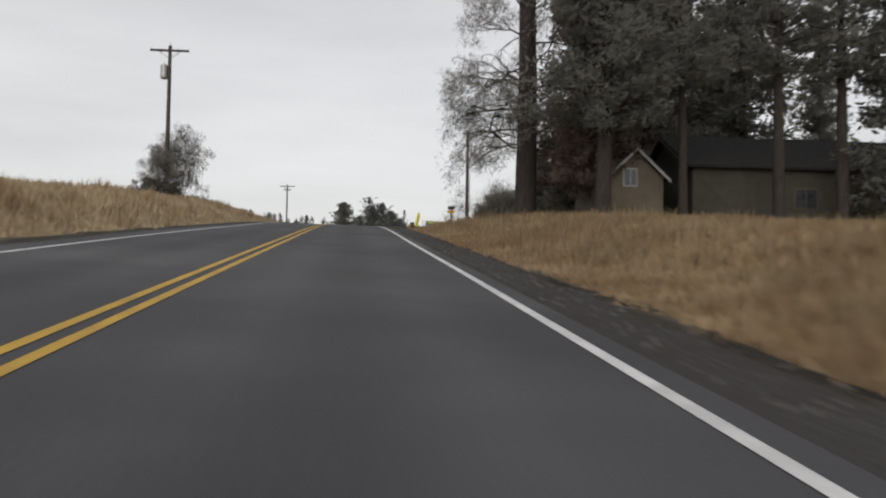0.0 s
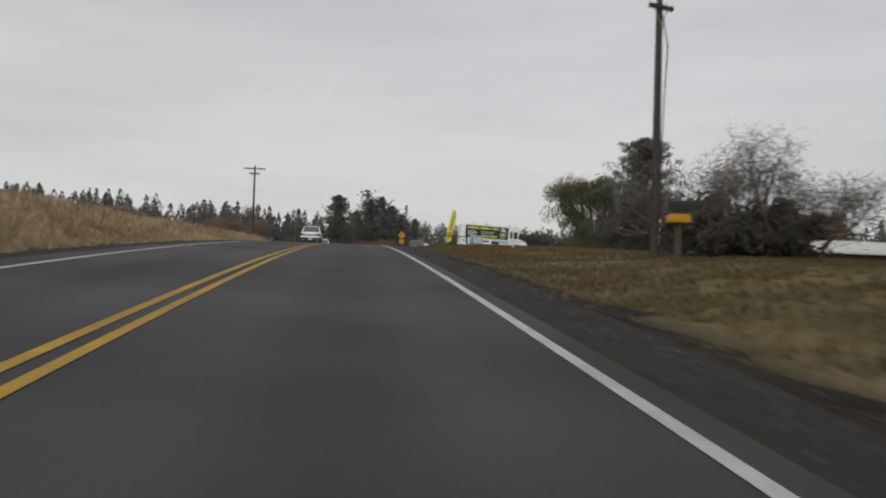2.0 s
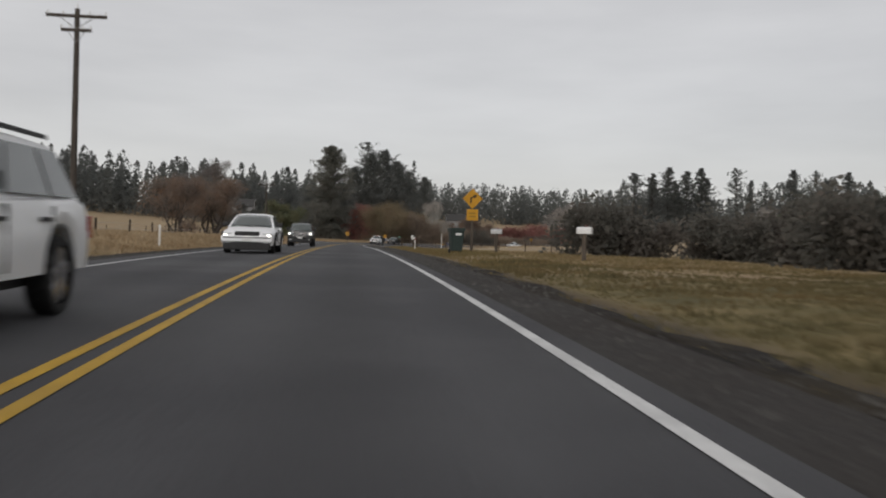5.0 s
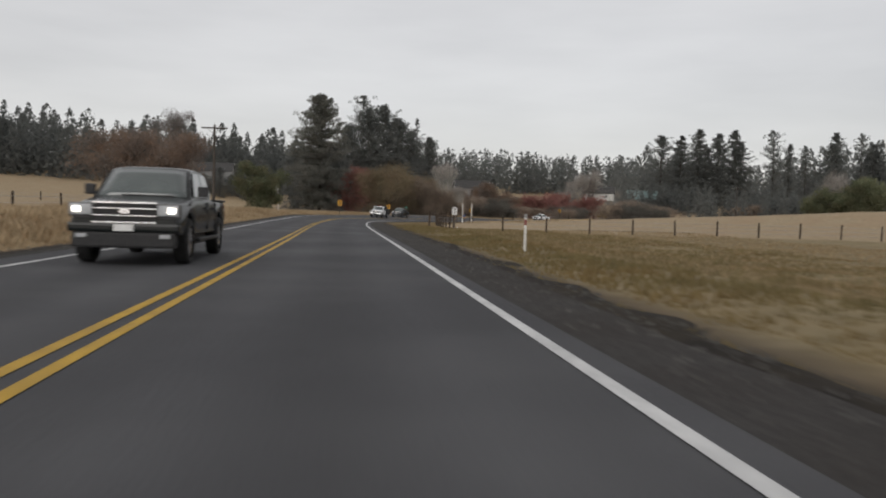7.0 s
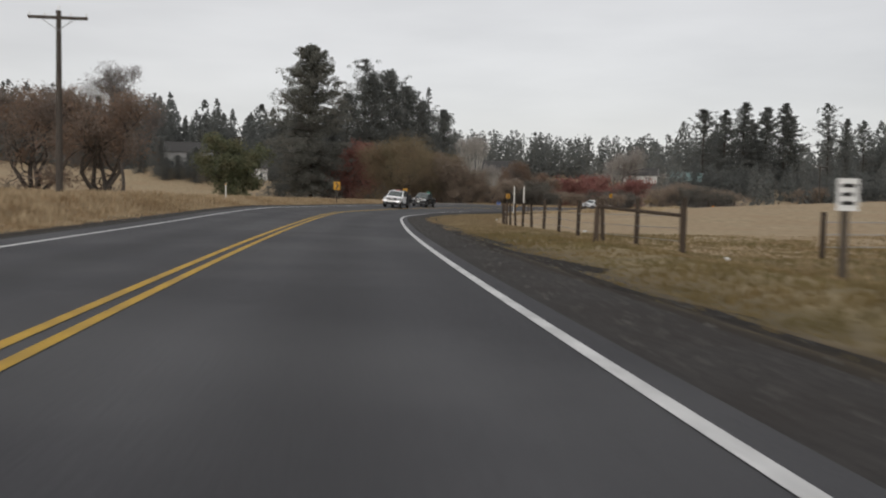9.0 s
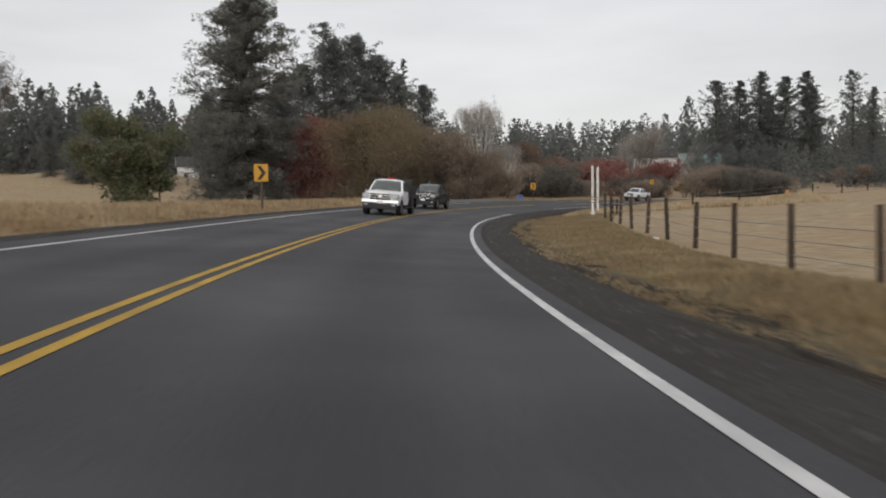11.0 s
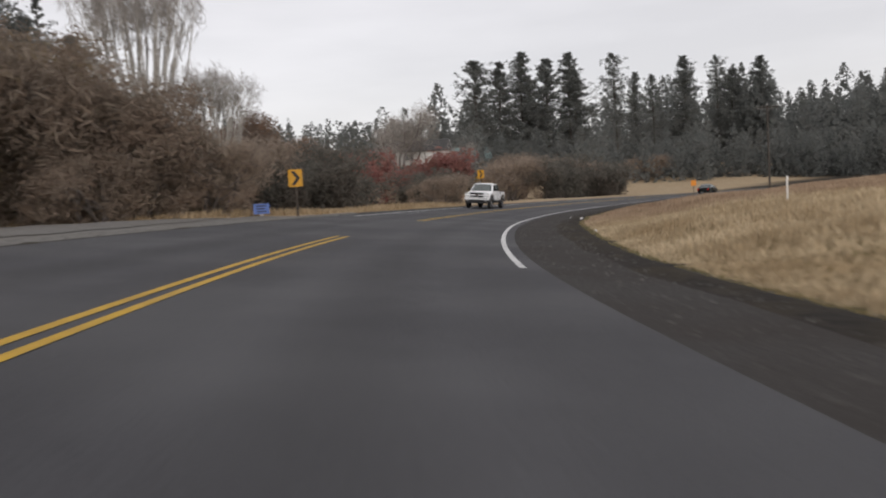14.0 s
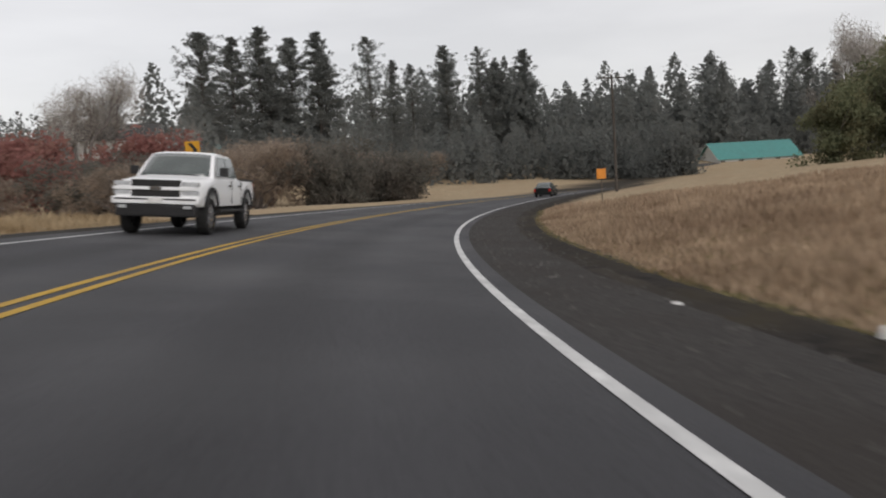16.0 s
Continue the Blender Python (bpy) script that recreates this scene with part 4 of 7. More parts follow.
for k, (x, y, s, w) in enumerate([(8.0, 458, 0.94, 0.9), (18.5, 470, 0.9, 1.0), (1.5, 455, 0.78, 1.1), (24, 478, 0.8, 1.0), (31, 485, 0.76, 0.9), (-4, 452, 0.62, 1.1), (-1.5, 398, 0.5, 0.9), (-9, 402, 0.48, 1.0), (-13, 408, 0.45, 1.0)]):
    at_place(dense_fir, x, y, k * 1.9, s, w)
for k, (x, y, s, w) in enumerate([(-45, 498, 0.3, 1.1), (-57, 503, 0.34, 1.0), (-39, 503, 0.28, 1.2), (-64, 508, 0.36, 1.0), (-51, 501, 0.2, 1.5), (-54, 498, 0.19, 1.6), (-48, 504, 0.22, 1.4), (-42, 506, 0.2, 1.5), (-35, 500, 0.34, 1.0)]):
    at_place(dense_fir, x, y, k * 1.3, s, w, "young dark fir before the hillside house")
willow_bend = broadleaf("olive_brown_tree", 10.5, 382, 12.2, 14.5, 37, "broad olive-brown autumn tree at the bend", OLIVE_LEAF, BARK, 42000, 0.15, 4, 0.5, depth=3, droop=0.6, fill=0.19, low=0.9, slim=0.3)
at_place(willow_bend, 18.0, 391, 2.0, 0.86)
red_tree = broadleaf("red_tree", 1.8, 393, 11.6, 9.5, 39, "dull red autumn tree beside the tall pine", RED_LEAF, BARK, 18000, 0.17, 3, 0.5, depth=3, fill=0.2, low=0.6)
pale_tree = fan_tree(25.2, 386, 13.4, 7.0, 41, "pale leafless fan-shaped tree with upright branches")
at_place(pale_tree, 28.4, 384.5, 2.0, 0.58, 1.1, "smaller pale leafless tree beside the fan-shaped one")
# twiggy grey-brown and rust trees round the foot of the pale tree
twiggy_tree = broadleaf("brown_tree", 19.6, 384.5, 9.8, 7.6, 42, "twiggy grey-brown autumn tree at the bend", BROWN_LEAF, TWIG, 26000, 0.2, 5, 0.45, depth=3, fill=0.17, low=1.4, slim=0.2)
for k, (x, y, s, w) in enumerate([(24.2, 382.2, 0.74, 1.1), (30.5, 404, 0.8, 1.1)]):
    at_place(twiggy_tree, x, y, k * 1.7 + 0.5, s, w)
rust_tree = broadleaf("rust_tree", 43.5, 434, 11.3, 9.5, 44, "dull rust-brown autumn tree beyond the pale tree", RUSSET_LEAF, TWIG, 24000, 0.2, 5, 0.45, depth=3, fill=0.18, low=1.2, slim=0.26)
at_place(rust_tree, 50.5, 437, 2.0, 0.78, 1.0)
at_place(rust_tree, 36, 424, 4.0, 0.72, 1.1)
brown_bush = broadleaf("brown_bush", 21.5, 386, 7.2, 9, 43, "grey-brown autumn thicket beside the road", BROWN_LEAF, TWIG, 8500, 0.35, 6, 0.7, "shrub", 3, low=1.0, fill=0.18, slim=0.12, droop=-0.6)
for k, (x, y, s, w) in enumerate([(28, 396, 0.85, 1.1), (34, 404, 0.8, 1.1), (15, 390, 0.8, 1.0), (50, 442, 0.7, 1.2), (58, 452, 0.6, 1.2), (68, 464, 0.6, 1.2), (89, 453, 0.9, 1.1), (101, 470, 1.1, 1.3), (112, 466, 0.9, 1.4), (166, 512, 0.85, 1.3)]):
    at_place(brown_bush, x, y, k * 2.2, s, w)
dark_bush = broadleaf("dark_bush", 40.5, 405.5, 5.6, 7.5, 45, "dark evergreen bush on the outside of the bend", DARK_LEAF, BARK, 9000, 0.24, 6, 0.8, "shrub", 2, low=1.4, fill=0.2, slim=0.28)
for k, (x, y, s, w) in enumerate([(36, 402, 0.7, 1.1), (46, 414, 0.8, 1.2), (74, 452, 0.9, 1.3), (79, 459, 0.85, 1.2), (95, 448, 1.1, 0.9), (100, 452, 1.15, 0.9), (104, 449, 0.9, 1.0)]):
    at_place(dark_bush, x, y, k * 1.9, s, w)
far_red = broadleaf("red_bush", 86, 473, 8.6, 10.5, 47, "bright red autumn bush beyond the bend", RED_LEAF, BARK, 9000, 0.26, 4, 0.6, depth=3, fill=0.2, low=0.8)
for k, (x, y, s, w) in enumerate([(66, 480, 1.0, 1.2), (76, 486, 1.1, 1.2), (56, 470, 0.8, 1.1)]):
    at_place(far_red, x, y, k * 1.7, s, w)
for k, (x, y, s, w) in enumerate([(-17, 121, 0.24, 1.3), (-20.5, 126, 0.3, 1.2), (-23, 119, 0.28, 1.4), (-19, 137, 0.26, 1.2), (-25, 143, 0.3, 1.3), (-29, 131, 0.34, 1.3), (-14.4, 252, 0.12, 1.5), (-16.5, 258, 0.14, 1.4)]):
    at_place(brown_bush, x, y, k * 1.4 + 0.3, s, w, "low grey-brown thicket on the dry grass bank")
for k, (x, y, s, w) in enumerate([(27.5, 382.5, 0.5, 1.0), (22, 380.5, 0.45, 1.0)]):
    at_place(brown_bush, x, y, k * 1.9 + 1.0, s, w)
yellow_bush = broadleaf("yellow_bush", 90.5, 465, 4.2, 3.6, 49, "small yellow autumn bush", YELLOW_LEAF, BARK, 900, 0.26, 4, 0.6, "shrub", 2, fill=0.2)
round_bare = broadleaf("bare_tree", 93.6, 500, 19.6, 18.5, 51, "round grey leafless tree behind the red bushes", PALE_TWIG_LEAF, TWIG, 14000, 0.5, 5, 0.55, depth=4, fill=0.13, slim=0.045)
at_place(brown_bush, 70, 440, 2.0, 0.55, 1.3)
at_place(round_bare, 149.5, 417, 2.0, 0.86, 0.6, "tall grey leafless tree behind olive trees on the crest")

# the row of tall pines and firs across the field
blunt_pine = ponderosa("pine", 149.0, 566, 40.8, 13.5, 53, "tall blunt-topped pine in the row beyond the field", bare=0.15, levels=32, boughs=(5, 8), tuft=0.095, leaf=0.4, needles=17, crown=2.8, gaps=0.25, material=NEEDLE_FAR)
BLUNT_H = 40.8 - ground_z(149, 566)
broad_fir = ponderosa("fir", 161.1, 571.5, 41.5, 15, 54, "tall dense fir in the row beyond the field", bare=0.05, levels=30, boughs=(5, 8), tuft=0.085, leaf=0.43, needles=17, crown=1.8, gaps=0.08, material=NEEDLE_FAR, low=0.85)
BROAD_H = 41.5 - ground_z(161.1, 571.5)
slim_pine = ponderosa("pine", 170.5, 574.6, 45.2, 13, 55, "tall pointed pine in the row beyond the field", bare=0.12, levels=36, boughs=(5, 8), tuft=0.09, leaf=0.4, needles=17, crown=1.8, gaps=0.2, material=NEEDLE_FAR)
SLIM_H = 45.2 - ground_z(170.5, 574.6)
gap_pine = ponderosa("pine", 210.6, 576.6, 46.3, 13.5, 56, "tall pine with open tufted crown beyond the field", bare=0.22, levels=26, boughs=(4, 7), tuft=0.1, leaf=0.4, needles=17, crown=2.4, gaps=0.4, material=NEEDLE_FAR)
GAP_H = 46.3 - ground_z(210.6, 576.6)
for k, (x, y, top, w, model, own) in enumerate([
        (181.7, 575.8, 43.6, 1.1, broad_fir, BROAD_H), (187.8, 572, 45.2, 1.0, slim_pine, SLIM_H), (176.0, 578, 38.5, 1.2, broad_fir, BROAD_H), (192.5, 575, 40.0, 1.1, broad_fir, BROAD_H),
        (218.1, 575.8, 39.8, 0.75, slim_pine, SLIM_H), (227.5, 577, 39.2, 1.0, gap_pine, GAP_H), (244.6, 578.7, 46.8, 0.9, slim_pine, SLIM_H), (240.0, 574, 40.5, 1.0, blunt_pine, BLUNT_H),
        (254.5, 573, 46.0, 0.8, gap_pine, GAP_H), (259.5, 571, 41.0, 1.1, broad_fir, BROAD_H), (268.5, 566, 45.2, 1.0, slim_pine, SLIM_H), (271.0, 569, 37.0, 1.1, broad_fir, BROAD_H),
        (346.0, 540, 44.0, 1.2, broad_fir, BROAD_H), (378.0, 532, 43.0, 0.8, slim_pine, SLIM_H), (392.0, 528, 48.5, 0.9, gap_pine, GAP_H), (402.0, 526, 48.0, 0.9, blunt_pine, BLUNT_H), (417.0, 520, 44.5, 1.0, slim_pine, SLIM_H)]):
    at_top(model, own, x, y, top, k * 1.37 + 0.6, w)


def woods(name, places, seed, label, per=230, clump=0.9, blunt=1.8):
    """A far wood: conifers of many small needle clumps, some pointed and some blunt, standing close, joined."""
    rng = np.random.default_rng(seed)
    vs, n = [], 0
    for x, y, h in places:
        z0 = ground_z(x, y) - 0.3
        w = h * (0.42 + 0.24 * rng.random())
        q = np.sort(rng.random(per)) ** 0.9
        a = np.arange(per) * 2.399 + rng.random(per) * 0.9
        crown = 1.0 + blunt * rng.random() ** 1.5
        lobe = rng.random(2) * 6.283
        ragged = 1 + 0.25 * np.sin(2 * a + lobe[0] + 13 * q) + 0.2 * np.sin(37 * q + lobe[1])
        r = w / 2 * ((1 - q ** crown) ** 0.75 * ragged + 0.02) * np.sqrt(0.25 + 0.85 * rng.random(per))
        p = np.column_stack([x + np.cos(a) * r, y + np.sin(a) * r, z0 + h * (0.01 + 0.985 * q)])
        u, v = rng.normal(size=(per, 3)), rng.normal(size=(per, 3))
        u /= np.linalg.norm(u, axis=1)[:, None]
        v -= u * (u * v).sum(1)[:, None]
        v /= np.linalg.norm(v, axis=1)[:, None]
        k = clump * (0.045 * h * (0.35 + 0.65 * (1 - q)) + 0.16) * (0.7 + 0.7 * rng.random(per))
        core = np.arange(per) % 4 == 0
        p[core, :2] = p[core, :2] * 0.5 + np.array([x, y]) * 0.5
        k[core] *= 1.25 / clump
        u, v = u * k[:, None], v * (0.6 * k)[:, None]
        vs.append(np.stack([p - u, p - v, p + u, p + v], 1).reshape(-1, 3))
        n += per
    ob = piece(name, np.concatenate(vs), np.arange(4 * n).reshape(-1, 4), NEEDLE_FAR)
    return tagged(ob, label, "wood", kind="stuff")


def clear(places):
    """Leaves out the trees that would stand in the barn and its shed."""
    return [p for p in places if math.hypot(p[0] - 295, p[1] - 501) > 24 and math.hypot(p[0] - 273, p[1] - 507) > 16]


rng = np.random.default_rng(60)
left_ridge = [(-330 + 310 * rng.random(), 0, 0) for _ in range(430)]
left_ridge = [(x, 560 + 110 * rng.random() + 0.12 * (x + 150), 20 + 13 * rng.random() ** 1.5) for x, _, _ in left_ridge]
left_ridge += [(-60 + 75 * rng.random(), 560 + 120 * rng.random(), 11 + 8 * rng.random()) for _ in range(110)]
woods("far_wood", left_ridge, 61, "dark conifer wood along a distant hillside ridge", 260, 0.85, 0.7)
behind = [((120 + 330 * rng.random()) if k < 111 else (235 + 260 * rng.random()), 582 + 90 * rng.random(), (22 + 11 * rng.random()) + (6 if k > 110 else 0)) for k in range(230)]
behind = [(x, y, h * (0.55 if x < 148 else 1.0)) for x, y, h in behind]
woods("far_wood", behind, 62, "dark conifer wood behind the field", 230, 0.85)
ridge = [(-20 + 560 * rng.random(), 780 + 120 * rng.random(), 20 + 11 * rng.random()) for _ in range(520)]
woods("far_wood", ridge, 63, "dark wooded ridge on the skyline", 90, 1.3)
near_right = [(262 + 260 * u, 530 - 130 * u * u + 60 * rng.random(), 24 + 13 * rng.random() ** 1.5) for u in rng.random(190)]
woods("far_wood", clear(near_right), 64, "dark wood behind the teal-roofed barn", 380, 0.65)
mid_right = [(75 + 330 * rng.random() ** 0.8, 0, 0) for _ in range(120)]
mid_right = [(x, 498 + 60 * rng.random(), 9 + 7 * rng.random()) for x, _, _ in mid_right if x > 90]
woods("far_wood", clear(mid_right), 65, "lower dark thicket at the edge of the wood", 220, 0.85)


thicket = [(134 + 92 * rng.random(), 0, 0) for _ in range(190)]
thicket = [(x, 534 - 0.62 * (x - 140) + 22 * rng.random(), 5 + 9 * rng.random() ** 1.6) for x, _, _ in thicket]
woods("far_wood", thicket, 66, "low dark undergrowth along the field's edge", 220, 0.72)


# ---- grass ----
def grass(name, s0, s1, lo, hi, count, height, material, label, seed, left=False, keep=None):
    rng = np.random.default_rng(seed)
    s = s0 + (s1 - s0) * rng.random(count)
    q = rng.random(count) ** 1.5
    lat = (left_at(s) - 1.5 - (lo + (hi - lo) * q)) if left else (right_at(s) + edge_at(s) + 0.2 + lo + (hi - lo) * q)
    if keep:
        ok = keep(s, lat, rng)
        s, lat = s[ok], lat[ok]
        count = len(s)
    a = np.radians(heading_at(s))
    x, y = np.interp(s, S, RX) + np.cos(a) * lat, np.interp(s, S, RY) + np.sin(a) * lat
    z = land(x, y)[0]
    vs, fs = [], []
    blades = 3
    edge = np.abs(lat - ((left_at(s) - 1.5) if left else (right_at(s) + edge_at(s) + 0.2)))
    patchy = 0.75 + 0.35 * np.sin(x * 0.4 + np.sin(y * 0.23)) * np.sin(y * 0.31)
    for b in range(blades):
        w = rng.random(count) * 6.283
        hgt = height * (0.45 + 0.75 * rng.random(count)) * patchy * (0.35 + 0.65 * ease(edge / 1.6))
        tilt = rng.normal(size=(count, 2)) * 0.32
        wide = 0.03 + 0.035 * rng.random(count) + 0.02 * height
        off = rng.normal(size=(count, 2)) * 0.12
        px, py = x + off[:, 0], y + off[:, 1]
        p0 = np.stack([px - np.cos(w) * wide, py - np.sin(w) * wide, z - 0.05], 1)
        p1 = np.stack([px + np.cos(w) * wide, py + np.sin(w) * wide, z - 0.05], 1)
        p2 = np.stack([px + tilt[:, 0] * hgt, py + tilt[:, 1] * hgt, z + hgt], 1)
        vs.append(np.stack([p0, p1, p2], 1).reshape(-1, 3))
    v = np.concatenate(vs)
    f = np.arange(len(v)).reshape(-1, 3)
    return tagged(piece(name, v, f, material), label, "grass", kind="stuff")


# ---- poles, signs, posts ----
def put(name, x, y, turn, label, category, group="", sink=0.0):
    """An empty thing on the ground, turned in degrees."""
    return thing(name, pose(x, y, ground_z(x, y) - sink, 0, 0, turn), label, category, group)


def rod(name, a, b, r, material, parent, sides=8, r2=None, label=""):
    return piece(name, *tube([a, b], [r, r2 or r], sides), material, parent, label)


def utility_pole(x, y, top, turn, label, arm=2.4, transformer=0, cable=False, low_arm=False):
    ob = put("utility_pole", x, y, turn, label, "utility pole", "roadside utility poles", 0.0)
    h = top - ground_z(x, y)
    rod("pole", (0, 0, -0.5), (0, 0, h), 0.17, POLE_WOOD, ob, 10, 0.11)
    heights = [h - 0.35] + ([h - 1.0] if low_arm else [])
    for k, z in enumerate(heights):
        a = arm if k == 0 else arm * 0.5
        part("crossarm", boxes(((-a / 2, -0.16, z - 0.07), (a / 2, -0.04, z + 0.07)), bevel=0.01), POLE_WOOD, ob)
        for q in (-0.48, -0.22, 0.22, 0.48):
            rod("insulator", (q * a, -0.1, z + 0.07), (q * a, -0.1, z + 0.22), 0.045, SIGN_WHITE, ob, 6, 0.03)
        for q in (-1, 1):
            rod("brace", (q * a * 0.28, -0.1, z - 0.06), (0, -0.1, z - 0.6), 0.02, METAL, ob, 4)
    rod("top_pin", (0, 0, h), (0, 0, h + 0.25), 0.04, SIGN_WHITE, ob, 6, 0.03)
    if transformer:
        verts, faces = tube([(-0.35, 0, h - 2.3), (-0.35, 0, h - 2.2), (-0.35, 0, h - 1.4), (-0.35, 0, h - 1.3)], [0.2, 0.25, 0.25, 0.12], 12)
        can = piece("transformer", verts, faces, METAL, ob, "grey pole transformer")
        rod("bushing", (-0.35, 0, h - 1.3), (-0.35, 0, h - 1.08), 0.04, SIGN_WHITE, can, 6)
    if cable:
        pts = [(0.12, 0, h - 0.5), (0.4, 0, h - 1.6), (0.3, 0, h - 3.2), (0.22, 0, h - 5), (0.28, 0, h - 6.5), (0.16, 0, 1.0)]
        piece("hanging_cable", *tube(pts, [0.022] * 6, 5), BLACK, ob, "black cable hanging down the pole")
    return ob


utility_pole(-12.8, 62.8, 8.4, 0, "weathered utility pole with crossarm and transformer on the bank", 2.6, 1)
utility_pole(10.1, 79.8, 6.4, 20, "weathered utility pole with a cable hanging beside it", 1.0, 0, True)
utility_pole(-12.8, 164.5, 10.9, 0, "weathered utility pole with crossarms beside the far lane", 2.7, 0, False, True)
utility_pole(-13.4, 263.9, 9.7, 0, "weathered utility pole with one crossarm in the field", 2.7)
utility_pole(-23.6, 426, 15.0, -20, "far utility pole with a crossarm before the trees", 3.0)
utility_pole(125.4, 435.7, 12.2, -33, "utility pole with one crossarm beyond the bend before the wood", 3.3)


def plate(outline, depth, y=0.0):
    """A flat plate with thickness from an outline of (x, z)."""
    bm = bmesh.new()
    front = [bm.verts.new((x, y - depth / 2, z)) for x, z in outline]
    back = [bm.verts.new((x, y + depth / 2, z)) for x, z in outline]
    bm.faces.new(front)
    bm.faces.new(back[::-1])
    n = len(outline)
    for i in range(n):
        bm.faces.new((front[(i + 1) % n], front[i], back[i], back[(i + 1) % n]))
    return bm


def diamond_sign(x, y, centre, turn):
    ob = put("warning_sign", x, y, turn, "yellow diamond turn warning sign with speed plate on wooden post", "road sign")
    c = centre - ground_z(x, y)
    part("post", boxes(((-0.06, 0.02, -0.3), (0.06, 0.12, c + 0.35)), bevel=0.008), WOOD_GREY, ob)
    r = 0.56
    panel = part("panel", plate([(0, c - r), (r, c), (0, c + r), (-r, c)], 0.012), SIGN_YELLOW, ob)
    part("arrow", plate([(-0.14, c - 0.26), (-0.06, c - 0.26), (-0.06, c), (0.06, c + 0.09), (0.12, c + 0.02), (0.26, c + 0.2), (0.03, c + 0.24), (0.08, c + 0.16), (-0.14, c + 0.06)], 0.006, -0.011), SIGN_BLACK, panel)
    lower = part("speed_plate", boxes(((-0.32, -0.006, c - 1.2), (0.32, 0.006, c - 0.58)), bevel=0.002), SIGN_YELLOW, ob)
    for a, b, z in ((-0.2, 0.2, c - 0.98), (-0.22, 0.22, c - 0.8)):
        part("lettering", boxes(((a, -0.012, z - 0.05), (b, -0.008, z + 0.04))), SURF_FAINT, lower)
    return ob


SURF_FAINT = surface("faded_lettering", (0.22, 0.13, 0.02), (0.3, 0.18, 0.02), 6, 0.6, 0)
diamond_sign(6.7, 170.0, 3.0, 4)


def chevron_sign(x, y, centre, turn):
    ob = put("chevron_sign", x, y, turn, "yellow chevron sign with a black arrow on a post", "road sign", "chevrons round the bend")
    c = centre - ground_z(x, y)
    part("post", boxes(((-0.045, 0.02, -0.3), (0.045, 0.1, c + 0.3)), bevel=0.006), WOOD_GREY, ob)
    panel = part("panel", boxes(((-0.34, -0.01, c - 0.42), (0.34, 0.01, c + 0.42)), bevel=0.004), SIGN_YELLOW, ob)
    part("arrow", plate([(-0.2, c - 0.34), (-0.02, c - 0.34), (0.24, c), (-0.02, c + 0.34), (-0.2, c + 0.34), (0.04, c)], 0.006, -0.015), SIGN_BLACK, panel)


chevron_sign(-0.4, 312.7, 2.4, -8)
chevron_sign(9.1, 343.3, 2.25, -12)
chevron_sign(31.3, 380.8, 2.2, -28)
chevron_sign(62.7, 416.8, 3.0, -45)


def delineator(x, y, h, label, top=SIGN_WHITE, cap=False):
    ob = put("marker_post", x, y, 0, label, "marker post", "roadside marker posts")
    part("post", boxes(((-0.038, -0.018, -0.2), (0.038, 0.018, h)), bevel=0.008), WHITE_POST, ob)
    if cap:
        part("band", boxes(((-0.043, -0.024, h - 0.32), (0.043, 0.024, h - 0.14)), bevel=0.004), RED_MARK, ob, "red band")
        part("reflector", boxes(((-0.05, -0.028, h - 0.1), (0.05, 0.028, h + 0.02)), bevel=0.01), METAL, ob)
    else:
        part("reflector", boxes(((-0.035, -0.028, h - 0.16), (0.035, -0.02, h - 0.04)), bevel=0.002), top, ob)


delineator(5.68, 197.7, 1.15, "white marker post with a red band in the grass", cap=True)
delineator(7.0, 52.5, 1.1, "thin white marker post on the grass bank", METAL)
delineator(-8.2, 284.2, 1.3, "pale plastic marker post beside the far lane", SIGN_YELLOW)
delineator(-7.9, 160, 1.0, "pale plastic marker post beside the far lane")
delineator(8.6, 97.5, 1.0, "thin white marker post on the lawn")
orange = put("marker_plate", 84.4, 409.3, -40, "small orange warning plate on a thin post in dry grass", "road sign")
part("post", boxes(((-0.03, 0.01, -0.2), (0.03, 0.06, 2.1)), bevel=0.005), WOOD_GREY, orange)
part("panel", boxes(((-0.27, -0.01, 1.58), (0.27, 0.008, 2.16)), bevel=0.004), SIGN_ORANGE, orange)
delineator(45.8, 363.9, 1.2, "thin white marker post in tall dry grass")
delineator(58, 410.5, 1.0, "white marker post beyond the bend's crest")


def white_pole(x, y, top, wide):
    ob = put("gate_post", x, y, -10, "tall white painted square post by a driveway", "post", "white driveway posts")
    h = top - ground_z(x, y)
    part("shaft", boxes(((-wide / 2, -wide / 2, -0.3), (wide / 2, wide / 2, h)), bevel=0.015), WHITE_POST, ob)
    part("marking", boxes(*[((-wide / 2 - 0.004, -wide / 2 - 0.004, z), (wide / 2 + 0.004, wide / 2 + 0.004, z + 0.06)) for z in (0.9, 1.1, 1.3)]), SIGN_BLACK, ob)
    part("foot", boxes(((-wide / 2 - 0.06, -wide / 2 - 0.06, -0.2), (wide / 2 + 0.06, wide / 2 + 0.06, 0.28)), bevel=0.02), WHITE_POST, ob)


white_pole(22.1, 329.5, 3.1, 0.16)
white_pole(24.8, 336.2, 3.2, 0.18)
tube_post = put("newspaper_tube", 22.7, 331.2, -15, "yellow newspaper tube on a short dark post", "newspaper box")
part("post", boxes(((-0.05, -0.05, -0.2), (0.05, 0.05, 0.9)), bevel=0.01), WOOD_GREY, tube_post)
part("tube", boxes(((-0.2, -0.1, 0.9), (0.2, 0.1, 1.05)), bevel=0.04), SIGN_YELLOW, tube_post)


